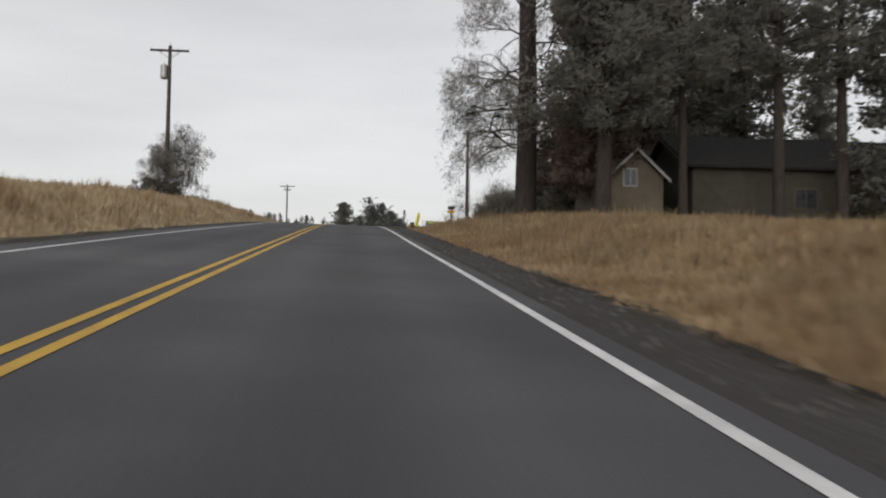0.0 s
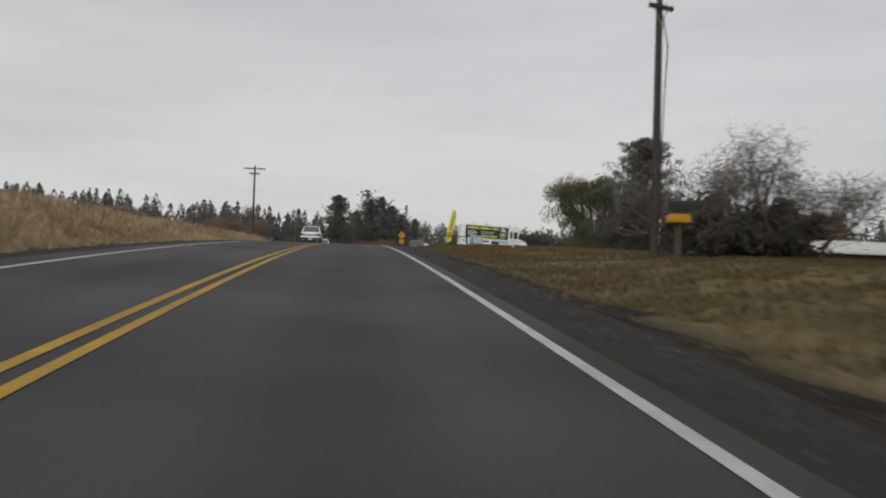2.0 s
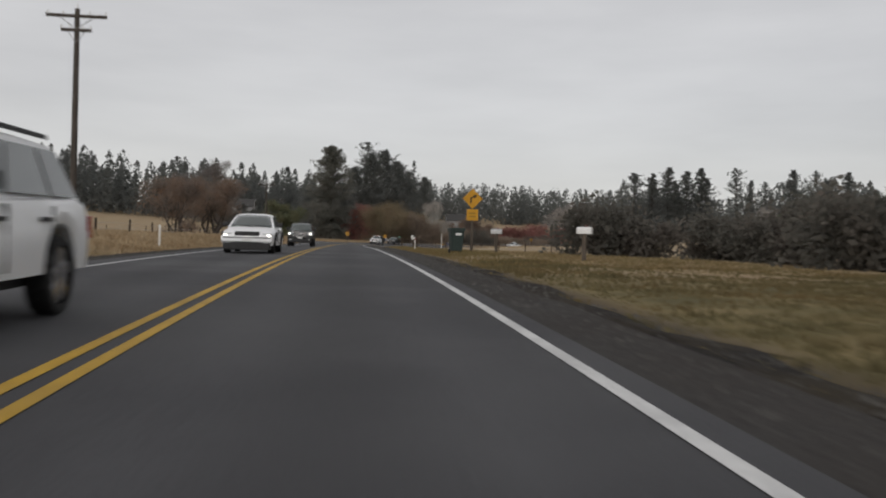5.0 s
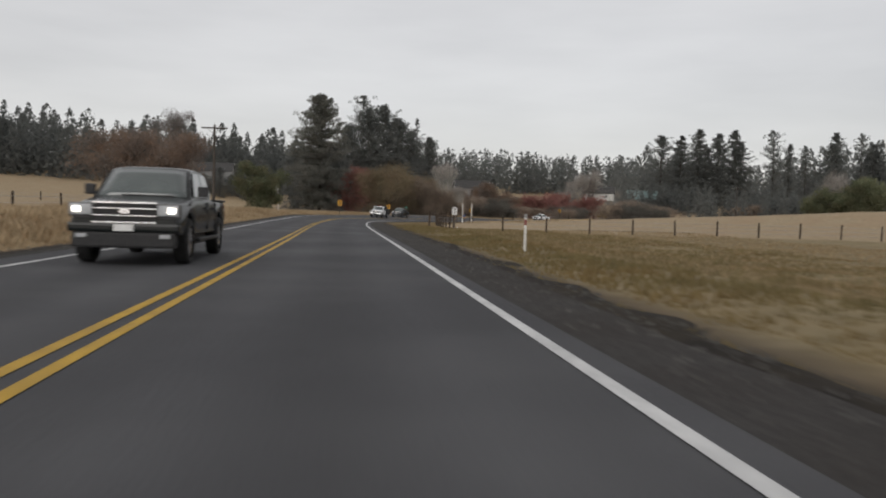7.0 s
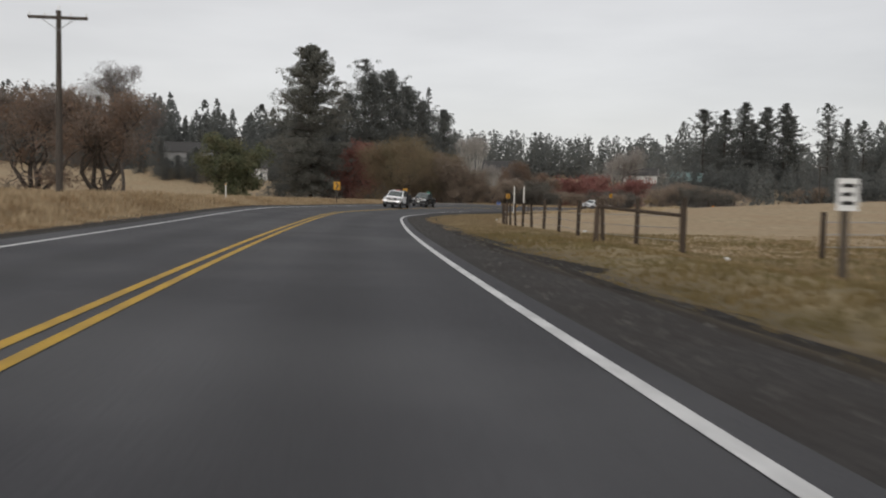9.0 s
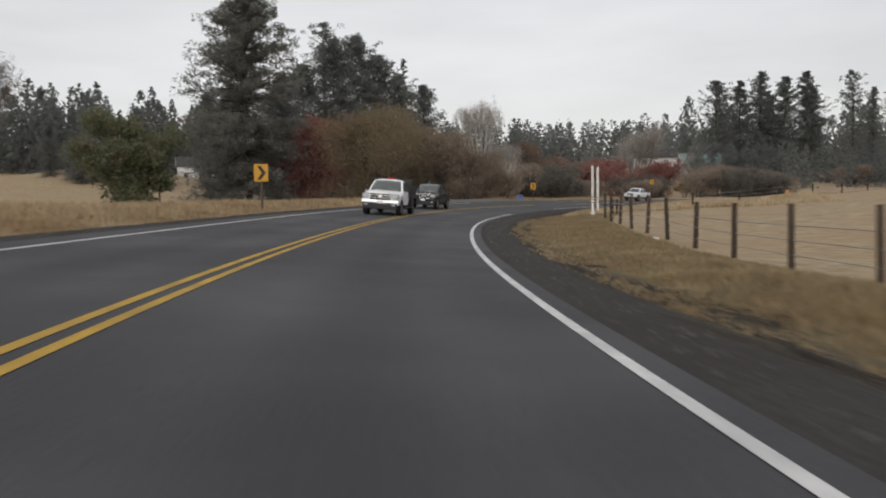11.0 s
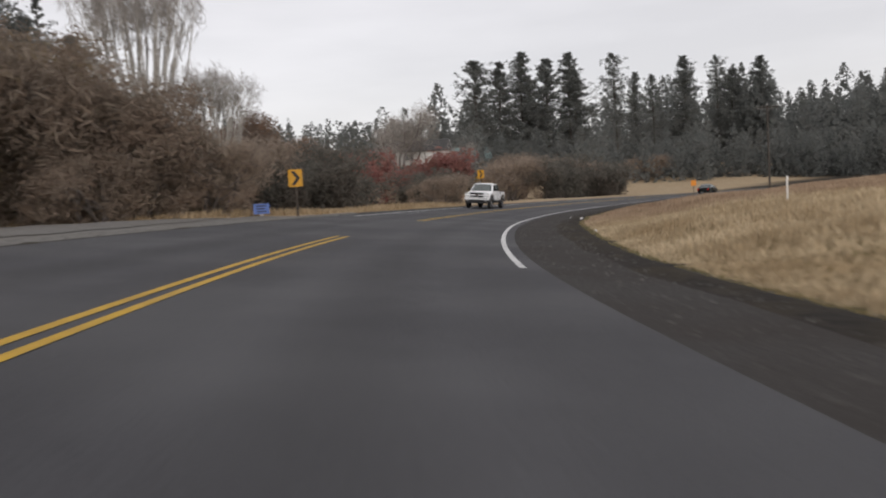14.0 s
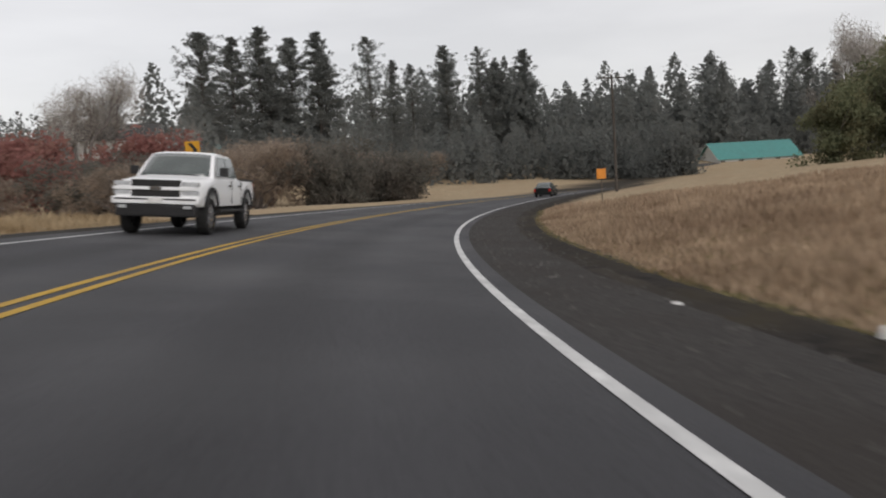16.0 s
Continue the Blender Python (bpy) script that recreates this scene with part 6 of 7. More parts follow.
def greenhouse(parent, y0, y1, y2, y3, z0, z1, w0, w1, paint, pillars, crown=0.055, bulge=0.09):
    """Cabin: bowed windscreen from y0 (low) to y1 (high), crowned roof to y2, rear glass down to y3; side panes between pillars."""
    prof = [(y0, z0, w0), (y0 * 0.5 + y1 * 0.5, z0 * 0.47 + z1 * 0.53 - 0.02, w0 * 0.5 + w1 * 0.5), (y1, z1 - 0.05, w1), (y1 - 0.16, z1 - 0.01, w1), (y1 * 0.5 + y2 * 0.5, z1 + 0.01, w1), (y2 + 0.12, z1 - 0.015, w1), (y2, z1 - 0.05, w1 * 0.985),
            (y2 * 0.5 + y3 * 0.5, z0 * 0.48 + z1 * 0.52 - 0.02, w0 * 0.5 + w1 * 0.48), (y3, z0, w0 * 0.975)]
    rows = np.array(prof)

    def skin(u, t):
        y, z, w = (np.interp(t, np.arange(len(rows)), rows[:, c]) for c in range(3))
        k = (z - z0) / (z1 - z0)
        bow = bulge * (1 - u * u) * (np.clip(2.6 - t, 0, 1) - 0.5 * np.clip(t - 5.6, 0, 1))
        return (u * w, y + bow, z + (crown * (1 - u ** 4) - crown) * k)

    us = np.linspace(-1, 1, 11)
    verts = [skin(u, t) for t in range(len(prof)) for u in us]
    faces = [(j * 11 + i, j * 11 + i + 1, j * 11 + i + 12, j * 11 + i + 11) for j in range(len(prof) - 1) for i in range(10)]
    n = len(verts)
    for side, u in enumerate((-1, 1)):
        verts += [skin(u, t) for t in range(len(prof))]
        ring = [n + side * len(prof) + i for i in range(len(prof))]
        faces.append(tuple(ring if u < 0 else ring[::-1]))
    cab = piece("cabin", verts, faces, paint, parent)
    cab.data.polygons.foreach_set("use_smooth", [True] * (len(faces) - 2) + [False] * 2)
    cols = np.linspace(-0.9, 0.9, 9)
    piece("windscreen", *patch(lambda u, t: skin(-u, t), cols, np.linspace(0.16, 1.93, 6), 0.006, 0.008), GLASS, cab, smooth=True)
    piece("rear_window", *patch(lambda u, t: skin(-u, t), cols * 0.95, np.linspace(6.15, 7.75, 5), 0.006, 0.008), GLASS, cab, smooth=True)
    part("wiper", boxes(((-w0 * 0.66, y0 + 0.035, z0 + 0.07), (w0 * 0.4, y0 + 0.06, z0 + 0.095))), BLACK, cab)

    def mix(a, b, t):
        return tuple(p + (q - p) * t for p, q in zip(a, b))

    def pane(name, a, b, c, d, inset=0.1):
        ctr = tuple(sum(q) / 4 for q in zip(a, b, c, d))
        part(name, quad_panel([mix(p, ctr, inset) for p in (a, b, c, d)], 0.008), GLASS, cab)

    top = z1 - 0.1
    wt = w0 + (w1 - w0) * (top - z0) / (z1 - 0.05 - z0)
    edges = [(y0 + (y3 - y0) * t, y1 + 0.06 + (y2 - y1 - 0.12) * t) for t in pillars]
    for (a0, a1), (b0, b1) in zip(edges, edges[1:]):
        pane("side_window", (w0, b0, z0 + 0.05), (w0, a0, z0 + 0.05), (wt, a1, top), (wt, b1, top), 0.09)
        pane("side_window", (-w0, a0, z0 + 0.05), (-w0, b0, z0 + 0.05), (-wt, b1, top), (-wt, a1, top), 0.09)
    return cab


def body_shell(parent, tailend, nose, w, low, shoulder, top, axle, arch, paint, bed=None):
    """The car's body: one rounded section swept from tail to nose, with real wheel openings and, for a pickup, an open bed. shoulder, top: rows of (y, z)."""
    ys = set(np.linspace(tailend, nose, 25)) | {tailend + 0.05, tailend + 0.16, nose - 0.05, nose - 0.14, nose - 0.3}
    for y in axle:
        ys |= set(y + arch[1] * np.sin(np.linspace(-math.pi / 2, math.pi / 2, 13)))
    if bed:
        ys |= {bed[0], bed[0] + 0.02, bed[1], bed[1] - 0.02}
    ys = sorted(y for y in ys if tailend <= y <= nose)
    sy, sz = np.array(shoulder).T
    ty, tz = np.array(top).T
    plan_y, plan_w = [tailend, tailend + 0.06, tailend + 0.25, nose - 0.6, nose - 0.2, nose - 0.06, nose], [0.93, 0.965, 1.0, 1.0, 0.975, 0.93, 0.88]
    verts = []
    for y in ys:
        hw = w * np.interp(y, plan_y, plan_w)
        zb = low
        for ay in axle:
            if abs(y - ay) < arch[1] + 1e-6:
                zb = max(zb, arch[0] + math.sqrt(max(0.0, arch[1] ** 2 - (y - ay) ** 2)))
        zs, zt = np.interp(y, sy, sz), np.interp(y, ty, tz)
        d = zs - zb
        half = [(0.8, zb), (0.97, zb + 0.02), (0.992, zb + 0.3 * d), (1.0, zb + 0.56 * d), (0.985, zb + 0.64 * d), (0.982, zb + 0.82 * d), (0.95, zs - 0.012)]
        if bed and bed[0] + 0.015 < y < bed[1] - 0.015:
            half += [(0.9, zs - 0.012), (0.89, 0.78), (0.4, 0.78)]
        else:
            half += [(0.87, zs + 0.45 * (zt - zs)), (0.62, zs + 0.85 * (zt - zs)), (0.28, zt)]
        verts += [(x * hw, y, z) for x, z in half] + [(-x * hw, y, z) for x, z in half[::-1]]
    m, n = 20, len(ys)
    faces = [(i * m + k, i * m + (k + 1) % m, (i + 1) * m + (k + 1) % m, (i + 1) * m + k) for i in range(n - 1) for k in range(m)]
    smooth = [True] * len(faces)
    for i in (0, n - 1):
        faces.append(tuple(range(len(verts), len(verts) + m)) if i else tuple(range(len(verts), len(verts) + m))[::-1])
        verts += verts[i * m:i * m + m]
        smooth.append(False)
    ob = piece("body", verts, faces, paint, parent)
    bm = bmesh.new()
    bm.from_mesh(ob.data)
    bmesh.ops.recalc_face_normals(bm, faces=bm.faces)
    bm.to_mesh(ob.data)
    bm.free()
    ob.data.polygons.foreach_set("use_smooth", smooth)
    ob.data.set_sharp_from_angle(angle=radians(38))
    return ob


def plate_round(rx, rz, depth, y, z):
    return plate([(rx * math.cos(t), z + rz * math.sin(t)) for t in np.linspace(0, 2 * math.pi, 15)[:-1]], depth, y)


def vehicle(s, lat, paint, kind, label, lit=False, own_way=False, tail=False, at_xy=None, turn=0, group="vehicles on the road", face="bar", twist=0.0, size=1.0, lifted=0.0):
    """A car on the road at length s. Its nose points along its own +y; oncoming unless own_way."""
    if at_xy:
        m = pose(*at_xy, ground_z(*at_xy) + 0.02, 0, 0, turn)
    else:
        p = on_road(s, lat)
        bank = math.degrees(math.atan(bank_at(s)))
        slope = math.degrees(math.atan(float(profile_at(s + 3) - profile_at(s - 3)) / 6))
        h = float(heading_at(s)) + twist
        m = pose(p.x, p.y, p.z + 0.004, 0, 0, h) @ pose(0, 0, 0, slope, bank, 0)
        if not own_way:
            m = m @ pose(0, 0, 0, 0, 0, 180)
    m = m @ Matrix.Diagonal((size, size, size, 1))
    ob = thing({"pickup": "pickup_truck", "flatbed": "flatbed_truck", "suv": "suv", "sedan": "car"}[kind], m, label, "car" if kind in ("suv", "sedan") else "truck", group)
    big = kind in ("pickup", "flatbed")
    if big:
        length, w, belt, r, low = 5.9, 1.0, 1.24, 0.43, 0.54
        nose, tailend, hood, roof = length / 2, -length / 2, 1.2, 1.88
        cab_end = tailend + (1.85 if kind == "pickup" else 2.6)
        axle = (nose - 0.95, tailend + 1.1)
        end = tailend if kind == "pickup" else cab_end
        cowl = nose - 1.42
        body_shell(ob, end, nose, w, low, [(end, belt - 0.02), (cab_end, belt), (cowl, belt - 0.03), (nose - 0.35, hood - 0.12), (nose, hood - 0.2)],
                   [(end, belt), (cab_end, belt + 0.01), (cowl, belt + 0.05), (nose - 0.9, hood + 0.02), (nose - 0.3, hood - 0.03), (nose, hood - 0.11)], [y for y in axle if y > end + 0.3], (r, r * 1.22), paint, (tailend + 0.09, cab_end - 0.04) if kind == "pickup" else None)
        greenhouse(ob, cowl + 0.04, nose - 2.12, cab_end + 0.3, cab_end + 0.06, belt - 0.04, roof, w * 0.925, w * 0.76, paint, (0.07, 0.5, 0.95) if kind == "pickup" else (0.07, 0.95))
        if kind == "pickup":
            for q in (-1, 1):
                part("bed_rail", boxes(((q * w * 0.925 - 0.05, tailend + 0.02, belt - 0.03), (q * w * 0.925 + 0.05, cab_end - 0.03, belt + 0.02)), bevel=0.015), BLACK, ob)
                part("tail_lamp", boxes(((q * (w - 0.12) - 0.07, tailend - 0.02, 0.85), (q * (w - 0.12) + 0.07, tailend + 0.05, 1.15)), bevel=0.01), RED_LENS, ob)
            part("rear_bumper", boxes(((-w * 0.93, tailend - 0.14, 0.52), (w * 0.93, tailend + 0.04, 0.7)), bevel=0.03), CHROME, ob)
        else:
            part("flat_bed", boxes(((-1.1, tailend - 0.4, 0.92), (1.1, cab_end - 0.1, 1.05)), bevel=0.02), BLACK, ob, "black steel flat bed")
            part("headboard", boxes(((-1.08, cab_end - 0.16, 1.05), (1.08, cab_end - 0.06, 1.95)), bevel=0.01), BLACK, ob)
            for x0, x1 in ((-1.1, -0.6), (0.6, 1.1)):
                part("side_box", boxes(((x0, tailend + 1.65, 0.5), (x1, cab_end - 0.15, 0.91)), bevel=0.02), BLACK, ob)
                part("side_box", boxes(((x0, tailend - 0.3, 0.62), (x1, tailend + 0.55, 0.91)), bevel=0.02), BLACK, ob)
            part("load", boxes(((-0.95, tailend - 0.2, 1.05), (0.95, cab_end - 0.3, 1.55)), bevel=0.06), BLACK, ob, "dark covered load")
            part("beacon", boxes(((-0.22, -0.05, roof + 0.005), (0.22, 0.15, roof + 0.1)), bevel=0.03), RED_LENS, ob, "red roof beacon")
            for q in (-1, 1):
                part("stake", boxes(((q * 1.05 - 0.03, tailend - 0.38, 1.05), (q * 1.05 + 0.03, tailend - 0.3, 1.7)), bevel=0.005), BLACK, ob)
    else:
        tall = kind == "suv"
        length, w, r = (4.8, 0.91, 0.39) if tall else (4.6, 0.9, 0.33)
        belt, roof, hood, low = (1.1, 1.7, 1.1, 0.4) if tall else (0.92, 1.43, 0.86, 0.26)
        nose, tailend = length / 2, -length / 2
        axle = (nose - 0.88, tailend + 0.95)
        cowl = nose - (1.22 if tall else 1.3)
        body_shell(ob, tailend, nose, w, low, [(tailend, belt - 0.06), (tailend + 0.4, belt + 0.02), (cowl, belt - 0.06), (nose - 0.5, hood - 0.13), (nose - 0.1, hood - 0.22), (nose, hood - 0.3)],
                   [(tailend, belt - 0.02), (tailend + 0.4, belt + 0.05), (cowl, belt + 0.03), (nose - 0.6, hood + 0.01), (nose - 0.15, hood - 0.09), (nose, hood - 0.2)], axle, (r, r * 1.2), paint)
        greenhouse(ob, cowl + 0.08, nose - (2.02 if tall else 2.15), tailend + (0.55 if tall else 1.35), tailend + (0.16 if tall else 0.62), belt - 0.04, roof, w * 0.92, w * 0.72, paint, (0.08, 0.4, 0.72, 0.95))
        for q in (-1, 1):
            part("tail_lamp", boxes(((q * w * 0.82 - 0.14, tailend - 0.03, belt - 0.38), (q * w * 0.82 + 0.1, tailend + 0.08, belt - 0.14)), bevel=0.02), LIT_RED if tail else RED_LENS, ob)
            if tall:
                part("roof_rail", boxes(((q * w * 0.66 - 0.02, tailend + 0.6, roof + 0.005), (q * w * 0.66 + 0.02, nose - 2.0, roof + 0.05)), bevel=0.01), BLACK, ob)
        if tail:
            part("high_brake_lamp", boxes(((-0.2, tailend + 0.3, roof - 0.16), (0.2, tailend + 0.42, roof - 0.1)), bevel=0.01), LIT_RED, ob)
    for q in (-1, 1):
        for y in axle:
            wheel(ob, q * (w - 0.13), y, r, 0.27 if big else 0.23)
            part("wheel_well", boxes(((q * (w - 0.3) - 0.1, y - r * 1.15, 0.45), (q * (w - 0.3) + 0.1, y + r * 1.15, r * 2.1))), BLACK, ob)
        lz = 1.0 if big else hood - 0.26
        x0, x1 = sorted((q * (w * 0.56), q * (w * 0.93)))
        y1 = nose + 0.005 if big else nose - 0.035
        if face == "bar":
            lamp = part("headlamp", boxes(((x0, y1 - 0.2, lz + 0.0), (x1, y1, lz + 0.1)), bevel=0.025), LAMP_GLASS, ob)
            part("lower_lamp", boxes(((x0, y1 - 0.2, lz - 0.2), (x1, y1, lz - 0.09)), bevel=0.025), LAMP_GLASS, ob)
        else:
            lamp = part("headlamp", boxes(((x0, y1 - 0.2, lz - 0.1), (x1, y1, lz + 0.09)), bevel=0.03), LAMP_GLASS, ob)
            part("bezel", boxes(((x0 - 0.025, y1 - 0.21, lz - 0.125), (x1 + 0.025, y1 - 0.012, lz + 0.115)), bevel=0.02), GREY_PAINT, ob)
        if lit:
            part("bulb", boxes(((q * w * 0.82 - 0.06, y1 + 0.002, lz - 0.05), (q * w * 0.82 + 0.06, y1 + 0.02, lz + 0.04)), bevel=0.01), LIT_LAMP, lamp, "lit lamp")
        if big and face != "bar":
            part("indicator", boxes(((x0 + 0.02, nose + 0.006, lz - 0.15), (x1 - 0.02, nose + 0.012, lz - 0.11))), BLACK, lamp)
        part("fog_lamp", boxes(((q * w * 0.72 - 0.09, nose + 0.072, 0.5 if big else 0.36), (q * w * 0.72 + 0.09, nose + 0.082, 0.57 if big else 0.42))), LAMP_GLASS, ob)
        part("mirror", boxes(((q * (w + 0.08) - 0.1, nose - 1.86, belt + 0.04), (q * (w + 0.08) + 0.1, nose - 1.74, belt + (0.25 if big else 0.18))), bevel=0.03), BLACK, ob)
        for y in ((0.15, -0.95) if kind != "flatbed" else (0.1,)):
            part("door_handle", boxes(((q * w - 0.03, y - 0.1, belt - 0.2), (q * w + 0.03, y + 0.1, belt - 0.16)), bevel=0.008), BLACK, ob)
            part("door_gap", boxes(((q * (w - 0.022) - 0.024, y - 0.22, low + 0.08), (q * (w - 0.022) + 0.024, y - 0.205, belt - 0.06))), BLACK, ob)
        if big:
            part("side_step", boxes(((q * w - 0.06, tailend + 1.75, 0.4), (q * w + 0.06, nose - 1.6, 0.47)), bevel=0.02), BLACK, ob)
    gz = 0.96 if big else hood - 0.28
    bz0, bz1 = (0.6, 0.76) if big else (0.4, 0.6)
    if face == "slots":
        for q in (-1, 1):
            part("lamp_surround", boxes(((q * w * 0.72 - 0.2, nose - 0.16, gz - 0.12), (q * w * 0.72 + 0.2, nose + 0.0, gz + 0.11)), bevel=0.03), SIGN_BLACK, ob)
        part("bumper_band", boxes(((-w * 0.9, nose - 0.1, bz1 - 0.005), (w * 0.9, nose + 0.06, bz1 + 0.06)), bevel=0.02), paint, ob)
        grille = part("grille", boxes(((-0.5, nose - 0.12, gz - 0.1), (0.5, nose + 0.004, gz + 0.1)), bevel=0.02), paint, ob)
        for k in range(7):
            part("slot", boxes(((-0.455 + 0.135 * k, nose + 0.005, gz - 0.08), (-0.365 + 0.135 * k, nose + 0.012, gz + 0.08))), SIGN_BLACK, grille)
    else:
        hw = 0.54 if big else 0.42
        grille = part("grille", boxes(((-hw, nose - 0.1, gz - 0.2), (hw, nose + 0.012, gz + 0.18)), bevel=0.02), SIGN_BLACK, ob)
        rows = {"bar": ((gz - 0.045, gz + 0.025),), "chrome": ((gz - 0.2, gz - 0.175), (gz - 0.075, gz - 0.055), (gz + 0.05, gz + 0.07), (gz + 0.15, gz + 0.18))}[face]
        for z0, z1 in rows:
            part("grille_bar", boxes(((-hw - (0.4 if face == "bar" else 0.02), nose + 0.013, z0), (hw + (0.4 if face == "bar" else 0.02), nose + 0.03, z1)), bevel=0.004), CHROME if face == "chrome" else paint, grille)
        if face == "chrome":
            part("emblem", plate_round(0.1, 0.045, 0.01, nose + 0.034, gz + 0.01), CHROME, grille)
    part("bumper", boxes(((-w * 0.97, nose - 0.2, bz0), (w * 0.97, nose + 0.07, bz1)), bevel=0.05), {"bar": paint, "chrome": DARK_PAINT if paint is DARK_PAINT else CHROME, "slots": BLACK}[face], ob)
    part("valance", boxes(((-w * 0.88, nose - 0.3, bz0 - 0.28), (w * 0.9, nose + 0.03, bz0 - 0.002)), bevel=0.04), BLACK, ob)
    part("number_plate", boxes(((-0.17, nose + 0.075, bz0 + 0.02), (0.17, nose + 0.085, bz0 + 0.14))), SIGN_WHITE, ob)
    if face == "bar":
        part("bumper_slot", boxes(((-w * 0.9, nose + 0.071, bz1 - 0.07), (w * 0.9, nose + 0.08, bz1 - 0.035))), BLACK, ob)
        part("emblem", plate_round(0.14, 0.05, 0.01, nose + 0.034, gz - 0.01), CHROME, grille)
        for q in (-1, 1):
            for y in axle:
                for t in range(7):
                    a0, a1 = 0.25 + t * 0.377, 0.25 + (t + 1) * 0.377 + 0.01
                    ring = [(y + rr * math.cos(a), r + rr * math.sin(a)) for rr, a in ((r * 1.16, a0), (r * 1.34, a0), (r * 1.34, a1), (r * 1.16, a1))]
                    bm = bmesh.new()
                    inner, outer = [bm.verts.new((q * (w + 0.012), *c)) for c in ring], [bm.verts.new((q * (w + 0.05), *c)) for c in ring]
                    bm.faces.new(inner)
                    bm.faces.new(outer[::-1])
                    for i in range(4):
                        bm.faces.new((inner[(i + 1) % 4], inner[i], outer[i], outer[(i + 1) % 4]))
                    part("arch_flare", bm, BLACK, ob)
    part("underbody", boxes(((-w * 0.75, tailend + 0.3, 0.3), (w * 0.75, nose - 0.3, 0.62))), BLACK, ob)
    if lifted:
        for c in ob.children:
            if not c.name.startswith("wheel"):
                c.matrix_basis = Matrix.Translation((0, 0, lifted)) @ c.matrix_basis
    return ob


vehicle(130.0, -3.62, WHITE_PAINT, "suv", "white suv with a slotted black grille in the oncoming lane", face="slots")
vehicle(155.5, -3.5, WHITE_PAINT, "sedan", "white car with lit headlamps in the oncoming lane", True)
vehicle(188.6, -3.52, DARK_PAINT, "pickup", "dark pickup truck with a chrome grille and lit headlamps", True, face="chrome", size=0.92)
vehicle(316.6, -3.6, WHITE_PAINT, "flatbed", "white flatbed truck with black bed and a red roof beacon", face="chrome")
vehicle(333.6, -4.3, DARK_PAINT, "pickup", "dark pickup truck following the flatbed in the oncoming lane", face="chrome", size=0.95)
vehicle(411.3, -5.58, WHITE_PAINT, "pickup", "white crew-cab pickup truck in the oncoming lane", twist=2.0, lifted=0.1)
vehicle(478, 0.0, DARK_PAINT, "sedan", "dark car driving ahead round the bend", False, True)
vehicle(0, 0, WHITE_PAINT, "sedan", "white parked car beside the maroon tree", at_xy=(44.8, 135.5), turn=70, group="parked cars")
vehicle(0, 0, GREY_PAINT, "suv", "grey parked car beside the maroon tree", at_xy=(37.6, 132.0), turn=80, group="parked cars")


